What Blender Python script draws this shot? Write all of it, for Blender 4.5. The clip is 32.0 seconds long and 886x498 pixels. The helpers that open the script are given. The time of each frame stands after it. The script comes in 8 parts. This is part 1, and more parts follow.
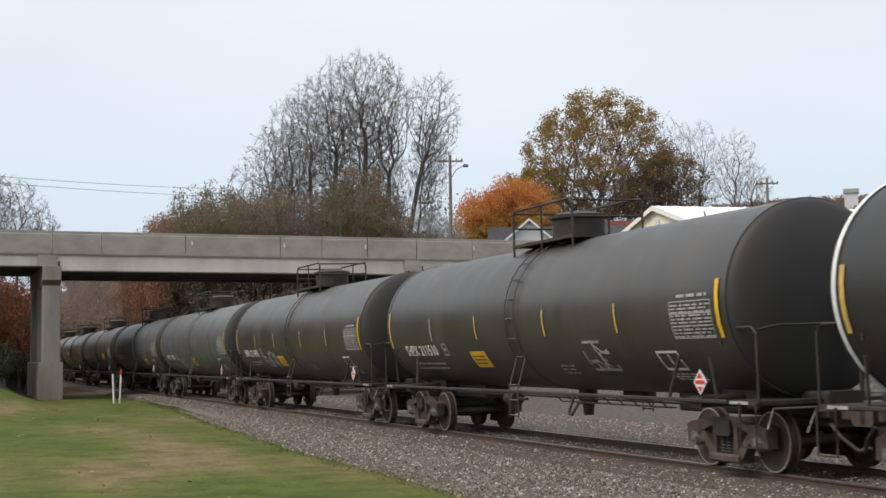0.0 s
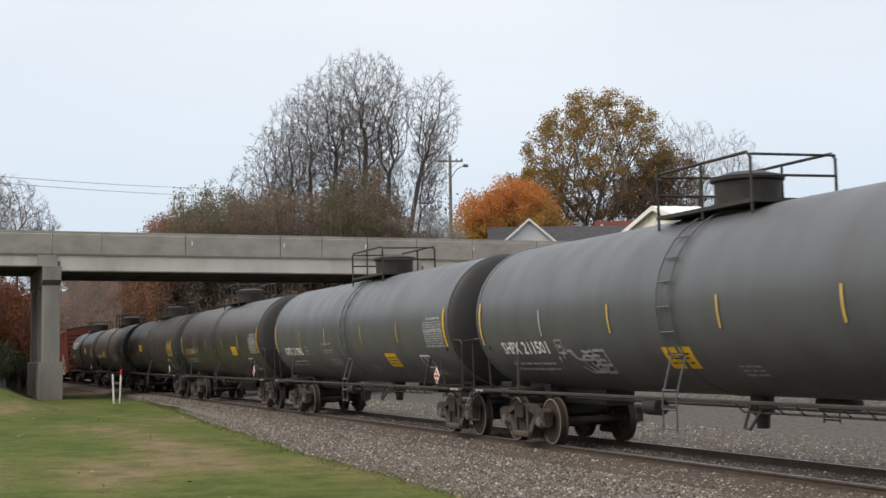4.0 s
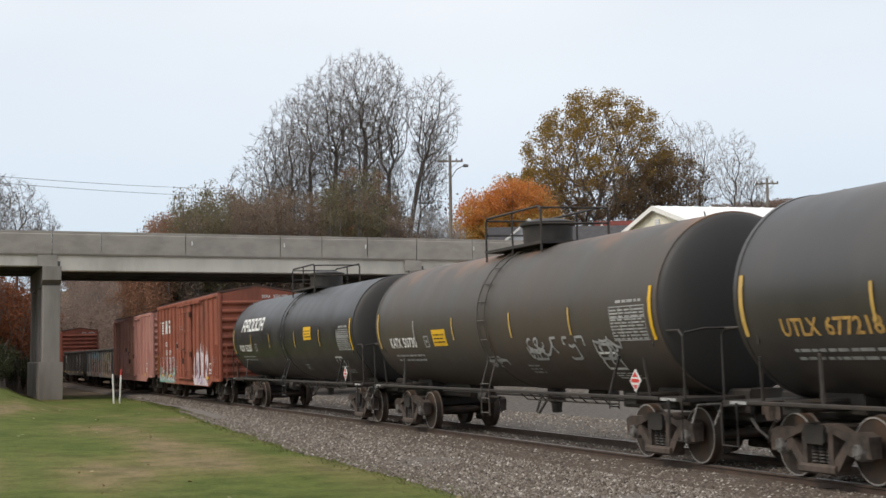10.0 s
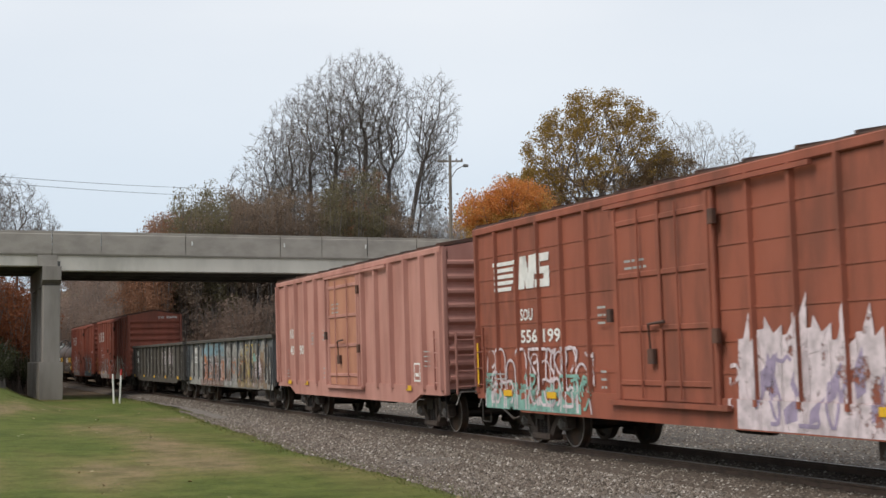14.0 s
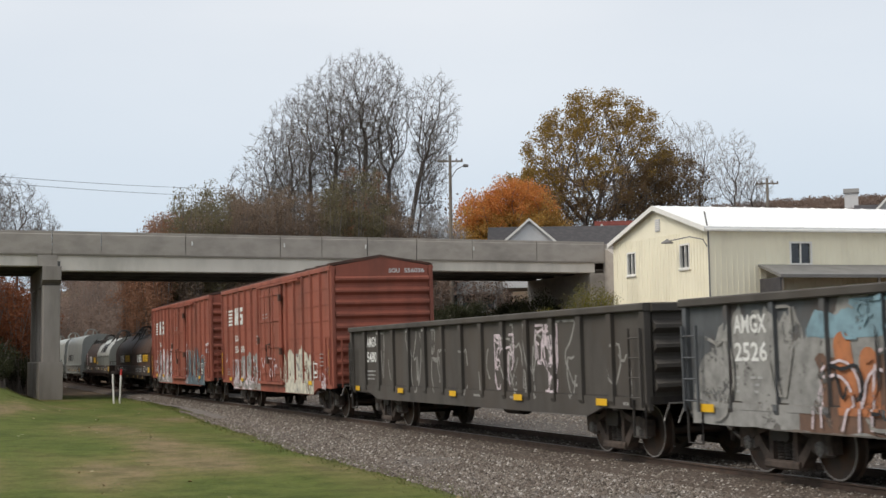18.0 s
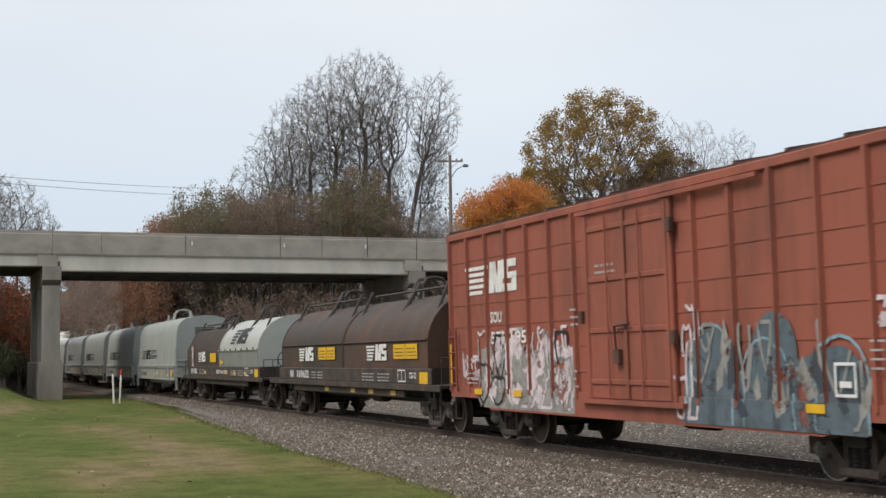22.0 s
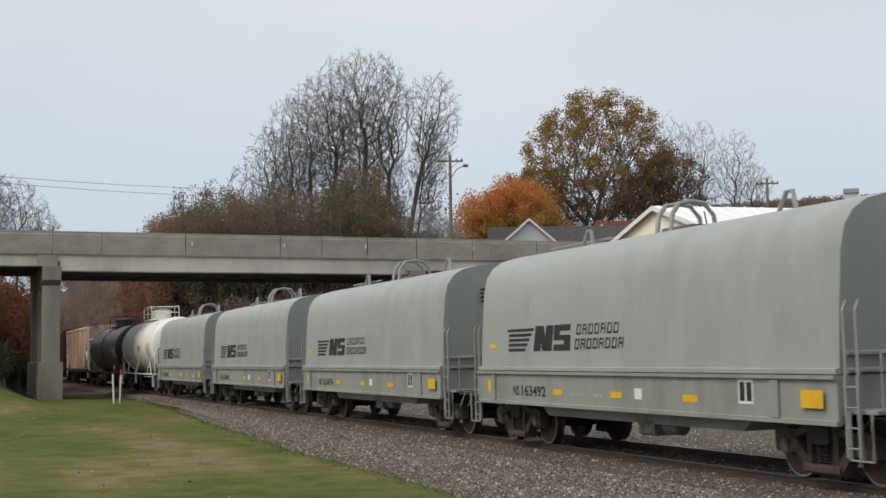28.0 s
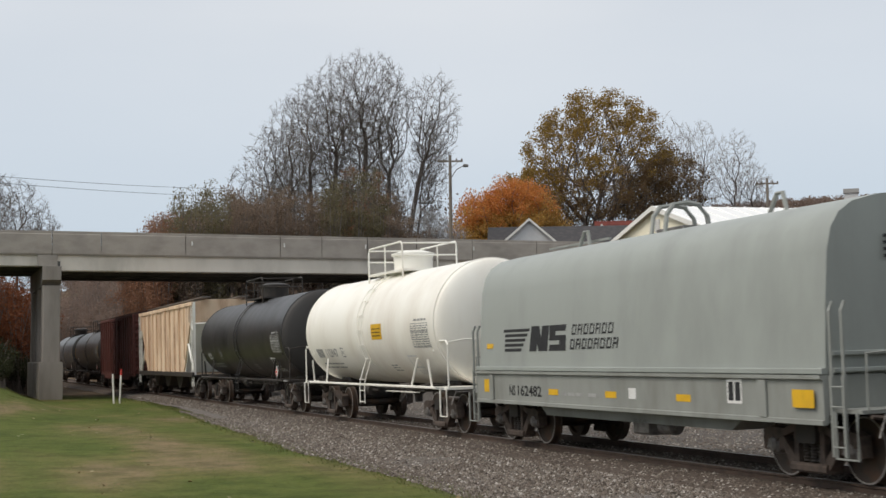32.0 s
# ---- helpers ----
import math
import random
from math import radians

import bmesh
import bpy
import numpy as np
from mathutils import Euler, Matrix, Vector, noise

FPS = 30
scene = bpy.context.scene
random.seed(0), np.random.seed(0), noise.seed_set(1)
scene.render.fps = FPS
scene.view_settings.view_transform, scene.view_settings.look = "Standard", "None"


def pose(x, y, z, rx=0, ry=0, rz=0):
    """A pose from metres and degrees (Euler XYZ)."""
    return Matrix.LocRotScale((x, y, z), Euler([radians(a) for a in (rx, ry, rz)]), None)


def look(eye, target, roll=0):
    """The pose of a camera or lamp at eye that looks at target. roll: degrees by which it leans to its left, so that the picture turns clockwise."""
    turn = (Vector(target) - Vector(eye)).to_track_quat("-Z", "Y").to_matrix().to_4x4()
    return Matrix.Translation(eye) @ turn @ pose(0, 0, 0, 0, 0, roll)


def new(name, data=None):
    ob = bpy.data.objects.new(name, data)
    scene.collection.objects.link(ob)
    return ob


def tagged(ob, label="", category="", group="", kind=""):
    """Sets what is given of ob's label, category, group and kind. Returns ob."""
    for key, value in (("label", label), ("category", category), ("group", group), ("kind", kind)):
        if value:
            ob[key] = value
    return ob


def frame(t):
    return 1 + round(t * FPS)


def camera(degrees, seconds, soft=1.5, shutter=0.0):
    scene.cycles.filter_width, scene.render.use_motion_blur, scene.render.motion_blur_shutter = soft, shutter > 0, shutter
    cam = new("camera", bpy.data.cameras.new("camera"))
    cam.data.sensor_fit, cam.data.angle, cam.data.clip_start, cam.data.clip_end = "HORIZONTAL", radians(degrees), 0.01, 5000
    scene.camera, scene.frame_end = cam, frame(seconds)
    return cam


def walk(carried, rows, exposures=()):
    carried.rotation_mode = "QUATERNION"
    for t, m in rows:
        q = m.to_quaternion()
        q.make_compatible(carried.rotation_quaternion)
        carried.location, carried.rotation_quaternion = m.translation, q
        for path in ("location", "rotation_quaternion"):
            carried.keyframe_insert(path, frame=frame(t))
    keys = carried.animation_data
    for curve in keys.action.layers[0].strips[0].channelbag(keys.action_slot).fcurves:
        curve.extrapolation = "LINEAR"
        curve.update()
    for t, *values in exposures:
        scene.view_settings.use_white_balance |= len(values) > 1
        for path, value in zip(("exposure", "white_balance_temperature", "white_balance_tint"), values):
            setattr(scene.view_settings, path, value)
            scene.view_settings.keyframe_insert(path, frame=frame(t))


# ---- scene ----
# camera: stands still on the lawn beside the line
EYE = Vector((0.0, -12.438, 1.725))
YAW, PITCH = radians(20.019), radians(4.448)
AIM = EYE + 100 * Vector((-math.cos(YAW) * math.cos(PITCH), math.sin(YAW) * math.cos(PITCH), math.sin(PITCH)))
cam = camera(35.0, 32.0, soft=1.5, shutter=0.15)
walk(cam, [(0.0, look(EYE, AIM, -0.6)), (32.0, look(EYE, AIM, -0.6))],
     exposures=[(0.0, 0.33), (9.0, 0.34), (14.0, 0.27), (17.0, 0.21), (20.0, 0.22), (22.0, 0.25), (25.0, 0.15), (28.0, 0.06), (32.0, 0.05)])

# overcast daylight: pale cloud over a weak blue sky, one broad soft sun
SUN_AZ, SUN_EL = radians(272), radians(50)
world = bpy.data.worlds.new("overcast_sky")
scene.world = world
world.use_nodes = True
wn, wl = world.node_tree.nodes, world.node_tree.links
wn.clear()
sky = wn.new("ShaderNodeTexSky")
sky.sky_type, sky.sun_disc = "NISHITA", False
sky.sun_elevation, sky.sun_rotation = SUN_EL, radians(90) - SUN_AZ
sky.air_density, sky.dust_density, sky.ozone_density = 1.0, 3.0, 1.0
blue = wn.new("ShaderNodeBackground")
blue.inputs[1].default_value = 0.08
wl.new(sky.outputs[0], blue.inputs[0])
geo_in = wn.new("ShaderNodeTexCoord")
stretch = wn.new("ShaderNodeMapping")
stretch.inputs["Scale"].default_value = (1.0, 1.0, 3.5)
cloud_noise = wn.new("ShaderNodeTexNoise")
cloud_noise.inputs["Scale"].default_value, cloud_noise.inputs["Detail"].default_value = 2.2, 5.0
cloud_noise.inputs["Roughness"].default_value = 0.45
cloud_ramp = wn.new("ShaderNodeValToRGB")
cloud_ramp.color_ramp.elements[0].position, cloud_ramp.color_ramp.elements[1].position = 0.3, 0.75
cloud_ramp.color_ramp.elements[0].color = (0.74, 0.785, 0.84, 1)
cloud_ramp.color_ramp.elements[1].color = (0.87, 0.89, 0.915, 1)
cloud = wn.new("ShaderNodeBackground")
cloud.inputs[1].default_value = 1.0
mixer = wn.new("ShaderNodeMixShader")
mixer.inputs[0].default_value = 0.8
world_out = wn.new("ShaderNodeOutputWorld")
wl.new(geo_in.outputs["Generated"], stretch.inputs[0])
wl.new(stretch.outputs[0], cloud_noise.inputs["Vector"])
wl.new(cloud_noise.outputs[0], cloud_ramp.inputs[0])
height = wn.new("ShaderNodeSeparateXYZ")
wl.new(geo_in.outputs["Generated"], height.inputs[0])
rise = wn.new("ShaderNodeMapRange")
rise.inputs["From Min"].default_value, rise.inputs["From Max"].default_value = 0.06, 0.24
wl.new(height.outputs[2], rise.inputs["Value"])
low_sky = wn.new("ShaderNodeMix")
low_sky.data_type = "RGBA"
low_sky.inputs["A"].default_value = (0.63, 0.73, 0.84, 1)
wl.new(rise.outputs[0], low_sky.inputs["Factor"])
wl.new(cloud_ramp.outputs[0], low_sky.inputs["B"])
wl.new(low_sky.outputs["Result"], cloud.inputs[0])
wl.new(blue.outputs[0], mixer.inputs[1])
wl.new(cloud.outputs[0], mixer.inputs[2])
wl.new(mixer.outputs[0], world_out.inputs[0])
sun = new("sun", bpy.data.lights.new("sun", "SUN"))
sun.data.energy, sun.data.angle, sun.data.color = 1.9, radians(30), (1.0, 0.92, 0.82)
sun.matrix_basis = look((math.cos(SUN_AZ) * math.cos(SUN_EL) * 300, math.sin(SUN_AZ) * math.cos(SUN_EL) * 300, math.sin(SUN_EL) * 300), (0, 0, 0))


# ---- materials ----
def surface(name, base, rough=0.7, metal=0.0, second=None, scale=3.0, amount=0.5, stain=None, stain_scale=0.7, stain_amount=0.4,
            bump=0.15, bump_scale=40.0, streak=(1, 1, 1), random=0.0, spec=0.4):
    """A weathered surface: base colour broken by a second tone, larger stains and a fine relief."""
    m = bpy.data.materials.new(name)
    m.use_nodes = True
    n, l = m.node_tree.nodes, m.node_tree.links
    b = n["Principled BSDF"]
    b.inputs["Metallic"].default_value = metal
    b.inputs["Specular IOR Level"].default_value = spec
    co = n.new("ShaderNodeTexCoord")
    mp = n.new("ShaderNodeMapping")
    mp.inputs["Scale"].default_value = streak
    l.new(co.outputs["Object"], mp.inputs[0])
    fine = n.new("ShaderNodeTexNoise")
    fine.inputs["Scale"].default_value, fine.inputs["Detail"].default_value = scale, 6.0
    l.new(mp.outputs[0], fine.inputs["Vector"])
    second = second or tuple(c * 0.7 for c in base)
    r1 = n.new("ShaderNodeValToRGB")
    r1.color_ramp.elements[0].position, r1.color_ramp.elements[1].position = 0.42, 0.68
    r1.color_ramp.elements[0].color = (0, 0, 0, 1)
    r1.color_ramp.elements[1].color = (amount, amount, amount, 1)
    l.new(fine.outputs[0], r1.inputs[0])
    mix1 = n.new("ShaderNodeMix")
    mix1.data_type = "RGBA"
    mix1.inputs["A"].default_value, mix1.inputs["B"].default_value = (*base, 1), (*second, 1)
    l.new(r1.outputs[0], mix1.inputs["Factor"])
    out = mix1.outputs["Result"]
    if stain:
        big = n.new("ShaderNodeTexNoise")
        big.inputs["Scale"].default_value, big.inputs["Detail"].default_value = stain_scale, 8.0
        big.inputs["Roughness"].default_value = 0.65
        l.new(mp.outputs[0], big.inputs["Vector"])
        r2 = n.new("ShaderNodeValToRGB")
        r2.color_ramp.elements[0].position, r2.color_ramp.elements[1].position = 0.5, 0.72
        r2.color_ramp.elements[0].color = (0, 0, 0, 1)
        r2.color_ramp.elements[1].color = (stain_amount, stain_amount, stain_amount, 1)
        l.new(big.outputs[0], r2.inputs[0])
        mix2 = n.new("ShaderNodeMix")
        mix2.data_type = "RGBA"
        l.new(r2.outputs[0], mix2.inputs["Factor"])
        l.new(out, mix2.inputs["A"])
        mix2.inputs["B"].default_value = (*stain, 1)
        out = mix2.outputs["Result"]
    if random:
        inf = n.new("ShaderNodeObjectInfo")
        hsv = n.new("ShaderNodeHueSaturation")
        rng = n.new("ShaderNodeMapRange")
        rng.inputs["To Min"].default_value, rng.inputs["To Max"].default_value = 1 - random, 1 + random
        l.new(inf.outputs["Random"], rng.inputs["Value"])
        l.new(rng.outputs[0], hsv.inputs["Value"])
        l.new(out, hsv.inputs["Color"])
        out = hsv.outputs[0]
    l.new(out, b.inputs["Base Color"])
    rr = n.new("ShaderNodeMapRange")
    rr.inputs["To Min"].default_value, rr.inputs["To Max"].default_value = max(0.05, rough - 0.12), min(1.0, rough + 0.12)
    l.new(fine.outputs[0], rr.inputs["Value"])
    l.new(rr.outputs[0], b.inputs["Roughness"])
    if bump:
        bn = n.new("ShaderNodeTexNoise")
        bn.inputs["Scale"].default_value, bn.inputs["Detail"].default_value = bump_scale, 3.0
        l.new(co.outputs["Object"], bn.inputs["Vector"])
        bp = n.new("ShaderNodeBump")
        bp.inputs["Strength"].default_value, bp.inputs["Distance"].default_value = bump, 0.02
        l.new(bn.outputs[0], bp.inputs["Height"])
        l.new(bp.outputs[0], b.inputs["Normal"])
    return m


def foliage(name, tones, rough=0.75, thin=0.0):
    """Leaves or twigs: the tone varies from piece to piece; thin leaves let some light through."""
    m = bpy.data.materials.new(name)
    m.use_nodes = True
    n, l = m.node_tree.nodes, m.node_tree.links
    b = n["Principled BSDF"]
    b.inputs["Roughness"].default_value, b.inputs["Specular IOR Level"].default_value = rough, 0.2
    gi = n.new("ShaderNodeNewGeometry")
    ramp = n.new("ShaderNodeValToRGB")
    e = ramp.color_ramp.elements
    while len(e) < len(tones):
        e.new(0.5)
    for i, tone in enumerate(tones):
        e[i].position, e[i].color = i / max(1, len(tones) - 1), (*tone, 1)
    l.new(gi.outputs["Random Per Island"], ramp.inputs[0])
    l.new(ramp.outputs[0], b.inputs["Base Color"])
    if thin:
        glow = n.new("ShaderNodeBsdfTranslucent")
        l.new(ramp.outputs[0], glow.inputs["Color"])
        both = n.new("ShaderNodeMixShader")
        both.inputs[0].default_value = thin
        l.new(b.outputs[0], both.inputs[1])
        l.new(glow.outputs[0], both.inputs[2])
        l.new(both.outputs[0], n["Material Output"].inputs[0])
    return m


BLACK = surface("tank_black_paint", (0.019, 0.018, 0.018), 0.4, spec=0.55, second=(0.03, 0.027, 0.025), scale=1.2, amount=0.8, stain=(0.06, 0.05, 0.042), stain_scale=0.5, stain_amount=0.35, bump=0.04, streak=(1, 1, 0.35))
BLACK_DUSTY = surface("tank_dusty_black_paint", (0.031, 0.028, 0.026), 0.4, spec=0.75, second=(0.045, 0.038, 0.034), scale=1.5, amount=0.9, stain=(0.085, 0.07, 0.055), stain_scale=0.45, stain_amount=0.5, bump=0.05, streak=(1, 1, 0.35))
# one dark matte paint for the heads of all tanks but the white one
HEAD = surface("dark_matte_tank_head_paint", (0.034, 0.032, 0.031), 0.62, spec=0.4, second=(0.034, 0.03, 0.028), scale=1.6, amount=0.8, stain=(0.06, 0.05, 0.04), stain_scale=0.6, stain_amount=0.35, bump=0.04, streak=(1, 1, 0.3))
GREYBLACK = surface("tank_faded_grey_paint", (0.085, 0.088, 0.092), 0.42, spec=0.7, second=(0.066, 0.067, 0.07), scale=1.4, amount=0.8, stain=(0.09, 0.085, 0.08), stain_scale=0.5, stain_amount=0.3, bump=0.04, streak=(1, 1, 0.35))
RUSTY = surface("tank_rusty_dark_paint", (0.062, 0.055, 0.047), 0.5, second=(0.074, 0.06, 0.048), scale=1.3, amount=0.9, stain=(0.12, 0.07, 0.045), stain_scale=0.4, stain_amount=0.35, bump=0.06, streak=(1, 0.8, 0.5))
WHITE_TANK = surface("tank_white_paint", (0.88, 0.86, 0.79), 0.45, second=(0.76, 0.72, 0.63), scale=1.1, amount=0.4, stain=(0.32, 0.2, 0.12), stain_scale=0.6, stain_amount=0.22, bump=0.03, streak=(1, 1, 0.3))


def rust_from_top(m, z0, z1, tone):
    """Adds rust that has crept down from the top of a tank in tongues."""
    n, l = m.node_tree.nodes, m.node_tree.links
    b = n["Principled BSDF"]
    was = b.inputs["Base Color"].links[0].from_socket
    co = n.new("ShaderNodeTexCoord")
    sep = n.new("ShaderNodeSeparateXYZ")
    l.new(co.outputs["Object"], sep.inputs[0])
    t = n.new("ShaderNodeTexNoise")
    t.inputs["Scale"].default_value, t.inputs["Detail"].default_value = 0.8, 7.0
    l.new(co.outputs["Object"], t.inputs["Vector"])
    wave = n.new("ShaderNodeMath")
    wave.operation = "MULTIPLY_ADD"
    l.new(t.outputs[0], wave.inputs[0])
    wave.inputs[1].default_value = 2.6
    l.new(sep.outputs[2], wave.inputs[2])
    edge = n.new("ShaderNodeMapRange")
    edge.inputs["From Min"].default_value, edge.inputs["From Max"].default_value = z0 + 1.3, z1 + 1.3
    edge.inputs["To Max"].default_value = 0.75
    l.new(wave.outputs[0], edge.inputs["Value"])
    mix = n.new("ShaderNodeMix")
    mix.data_type = "RGBA"
    l.new(edge.outputs[0], mix.inputs["Factor"])
    l.new(was, mix.inputs["A"])
    mix.inputs["B"].default_value = (*tone, 1)
    l.new(mix.outputs["Result"], b.inputs["Base Color"])


rust_from_top(RUSTY, 3.75, 4.35, (0.2, 0.105, 0.055))
STEEL = surface("grimy_black_steel", (0.028, 0.025, 0.023), 0.6, second=(0.05, 0.04, 0.032), scale=5, amount=0.8, stain=(0.1, 0.065, 0.04), stain_scale=1.5, stain_amount=0.4)
TRUCK = surface("dusty_cast_steel", (0.085, 0.064, 0.052), 0.8, second=(0.028, 0.023, 0.02), scale=6, amount=0.8, stain=(0.1, 0.06, 0.038), stain_scale=2, stain_amount=0.5)
WHEEL = surface("rusty_wheel_steel", (0.05, 0.039, 0.032), 0.6, second=(0.11, 0.06, 0.035), scale=4, amount=0.7, metal=0.2)
TREAD = surface("polished_wheel_rim", (0.34, 0.32, 0.3), 0.45, metal=0.3, scale=8, amount=0.4)
CAP = surface("greasy_bearing_cap", (0.2, 0.19, 0.18), 0.5, second=(0.08, 0.07, 0.06), scale=9, amount=0.7, metal=0.3)
WHITE_MARK = surface("white_stencil_paint", (0.72, 0.72, 0.7), 0.6, second=(0.5, 0.5, 0.48), scale=6, amount=0.5, bump=0)
DULL_MARK = surface("dull_grey_stencil_paint", (0.36, 0.36, 0.35), 0.7, second=(0.2, 0.2, 0.2), scale=7, amount=0.6, bump=0)
YELLOW_MARK = surface("yellow_reflective_tape", (0.72, 0.42, 0.02), 0.45, second=(0.5, 0.3, 0.03), scale=5, amount=0.4, bump=0)
TAPE_FADED = surface("dirty_yellow_reflective_tape", (0.56, 0.36, 0.09), 0.55, second=(0.42, 0.3, 0.12), scale=5, amount=0.6, bump=0)
ORANGE_MARK = surface("faded_orange_stencil_paint", (0.5, 0.3, 0.08), 0.7, second=(0.22, 0.13, 0.05), scale=7, amount=0.8, bump=0)
RED_MARK = surface("red_placard_paint", (0.55, 0.05, 0.04), 0.5, scale=5, amount=0.3, bump=0)
BLACK_MARK = surface("black_stencil_paint", (0.02, 0.02, 0.022), 0.6, scale=6, amount=0.4, bump=0)
BOX_RED = surface("boxcar_oxide_red_paint", (0.285, 0.085, 0.05), 0.65, second=(0.19, 0.06, 0.037), scale=1.6, amount=0.8, stain=(0.1, 0.045, 0.03), stain_scale=0.8, stain_amount=0.5, streak=(1, 1, 0.3))
BOX_BROWN = surface("boxcar_dark_oxide_paint", (0.29, 0.086, 0.055), 0.65, second=(0.215, 0.067, 0.045), scale=1.6, amount=0.8, stain=(0.12, 0.058, 0.042), stain_scale=0.8, stain_amount=0.5, streak=(1, 1, 0.3))
BOX_PINK = surface("boxcar_chalky_faded_paint", (0.45, 0.225, 0.185), 0.75, second=(0.35, 0.155, 0.125), scale=1.4, amount=0.8, stain=(0.18, 0.07, 0.05), stain_scale=0.8, stain_amount=0.45, streak=(1, 1, 0.3))
BOX_ORANGE = surface("boxcar_faded_orange_door_paint", (0.43, 0.2, 0.125), 0.75, second=(0.36, 0.155, 0.105), scale=1.6, amount=0.8, stain=(0.24, 0.09, 0.055), stain_scale=0.9, stain_amount=0.5, streak=(1, 1, 0.4))
# brown of the far box car, darkened to carry the bridge's shade
BOX_DARK = surface("boxcar_shade_darkened_paint", (0.11, 0.032, 0.024), 0.7, second=(0.075, 0.026, 0.02), scale=1.6, amount=0.8, stain=(0.05, 0.03, 0.025), stain_scale=0.8, stain_amount=0.5, streak=(1, 1, 0.3))
ROOF_RUST = surface("dark_rusty_roof_sheet", (0.07, 0.042, 0.034), 0.8, second=(0.13, 0.06, 0.04), scale=2, amount=0.8)
GON_DARK = surface("gondola_grey_brown_paint", (0.074, 0.066, 0.058), 0.75, second=(0.045, 0.04, 0.036), scale=1.8, amount=0.9, stain=(0.11, 0.085, 0.065), stain_scale=0.9, stain_amount=0.5, streak=(1, 1, 0.4))
GON_BLUE = surface("gondola_grey_blue_paint", (0.1, 0.108, 0.115), 0.75, second=(0.05, 0.052, 0.056), scale=1.8, amount=0.9, stain=(0.16, 0.1, 0.06), stain_scale=0.9, stain_amount=0.5, streak=(1, 1, 0.4))
GON_EDGE = surface("gondola_faded_sill_paint", (0.125, 0.118, 0.108), 0.8, second=(0.1, 0.095, 0.09), scale=2.2, amount=0.9, stain=(0.22, 0.13, 0.08), stain_scale=0.9, stain_amount=0.6, streak=(1, 1, 0.4))
COIL_BROWN = surface("coil_hood_rusty_brown", (0.042, 0.033, 0.028), 0.65, second=(0.068, 0.04, 0.029), scale=1.2, amount=0.8, stain=(0.15, 0.066, 0.036), stain_scale=0.5, stain_amount=0.6, streak=(0.8, 1, 0.5))
COIL_DECK = surface("coil_deck_dirty_brown", (0.05, 0.04, 0.035), 0.75, second=(0.03, 0.025, 0.022), scale=2, amount=0.8, stain=(0.17, 0.09, 0.05), stain_scale=0.9, stain_amount=0.5)
# darker copy of the pale hood paint; the fall of light is in its colour
HOOD_LOW = surface("coil_hood_shaded_green_grey", (0.2, 0.215, 0.195), 0.6, second=(0.16, 0.17, 0.155), scale=1.3, amount=0.6, stain=(0.13, 0.12, 0.1), stain_scale=0.8, stain_amount=0.4, streak=(1, 1, 0.3))
HOOD_PALE = surface("coil_hood_pale_green_grey", (0.4, 0.415, 0.385), 0.4, second=(0.33, 0.345, 0.32), scale=1.3, amount=0.6, stain=(0.2, 0.2, 0.18), stain_scale=0.8, stain_amount=0.3)
HOOD_GREY = surface("coil_car_grey_paint", (0.315, 0.337, 0.316), 0.5, second=(0.285, 0.305, 0.288), scale=1.0, amount=0.5, stain=(0.17, 0.175, 0.165), stain_scale=0.5, stain_amount=0.3, bump=0.04, streak=(1, 1, 0.4))
HOOD_SIDE = surface("coil_car_sill_grey_paint", (0.275, 0.285, 0.265), 0.55, second=(0.21, 0.22, 0.2), scale=1.6, amount=0.6, stain=(0.13, 0.12, 0.1), stain_scale=0.8, stain_amount=0.4, streak=(1, 1, 0.4))
HOPPER_TAN = surface("hopper_tan_rust_paint", (0.74, 0.57, 0.41), 0.7, second=(0.62, 0.42, 0.27), scale=1.4, amount=0.8, stain=(0.24, 0.11, 0.055), stain_scale=0.9, stain_amount=0.85, streak=(1, 1, 0.3))
CONCRETE = surface("weathered_bridge_concrete", (0.4, 0.362, 0.318), 0.85, second=(0.3, 0.27, 0.236), scale=1.6, amount=0.7, stain=(0.14, 0.128, 0.112), stain_scale=0.3, stain_amount=0.55, bump=0.25, bump_scale=12, streak=(1, 0.6, 1.2))
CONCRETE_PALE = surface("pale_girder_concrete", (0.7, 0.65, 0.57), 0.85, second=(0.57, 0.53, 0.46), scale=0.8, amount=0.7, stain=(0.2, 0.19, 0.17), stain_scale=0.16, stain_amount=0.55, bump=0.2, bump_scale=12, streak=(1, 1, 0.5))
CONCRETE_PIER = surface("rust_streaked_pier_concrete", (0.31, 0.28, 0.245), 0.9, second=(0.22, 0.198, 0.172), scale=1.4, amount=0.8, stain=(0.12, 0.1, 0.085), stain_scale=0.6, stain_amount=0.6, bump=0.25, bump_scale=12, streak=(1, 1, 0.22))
# dark copy of the girder concrete: shade under the deck put into colour
CONCRETE_DARK = surface("shade_darkened_concrete", (0.12, 0.115, 0.11), 0.9, second=(0.07, 0.068, 0.065), scale=0.9, amount=0.8, bump=0.2)


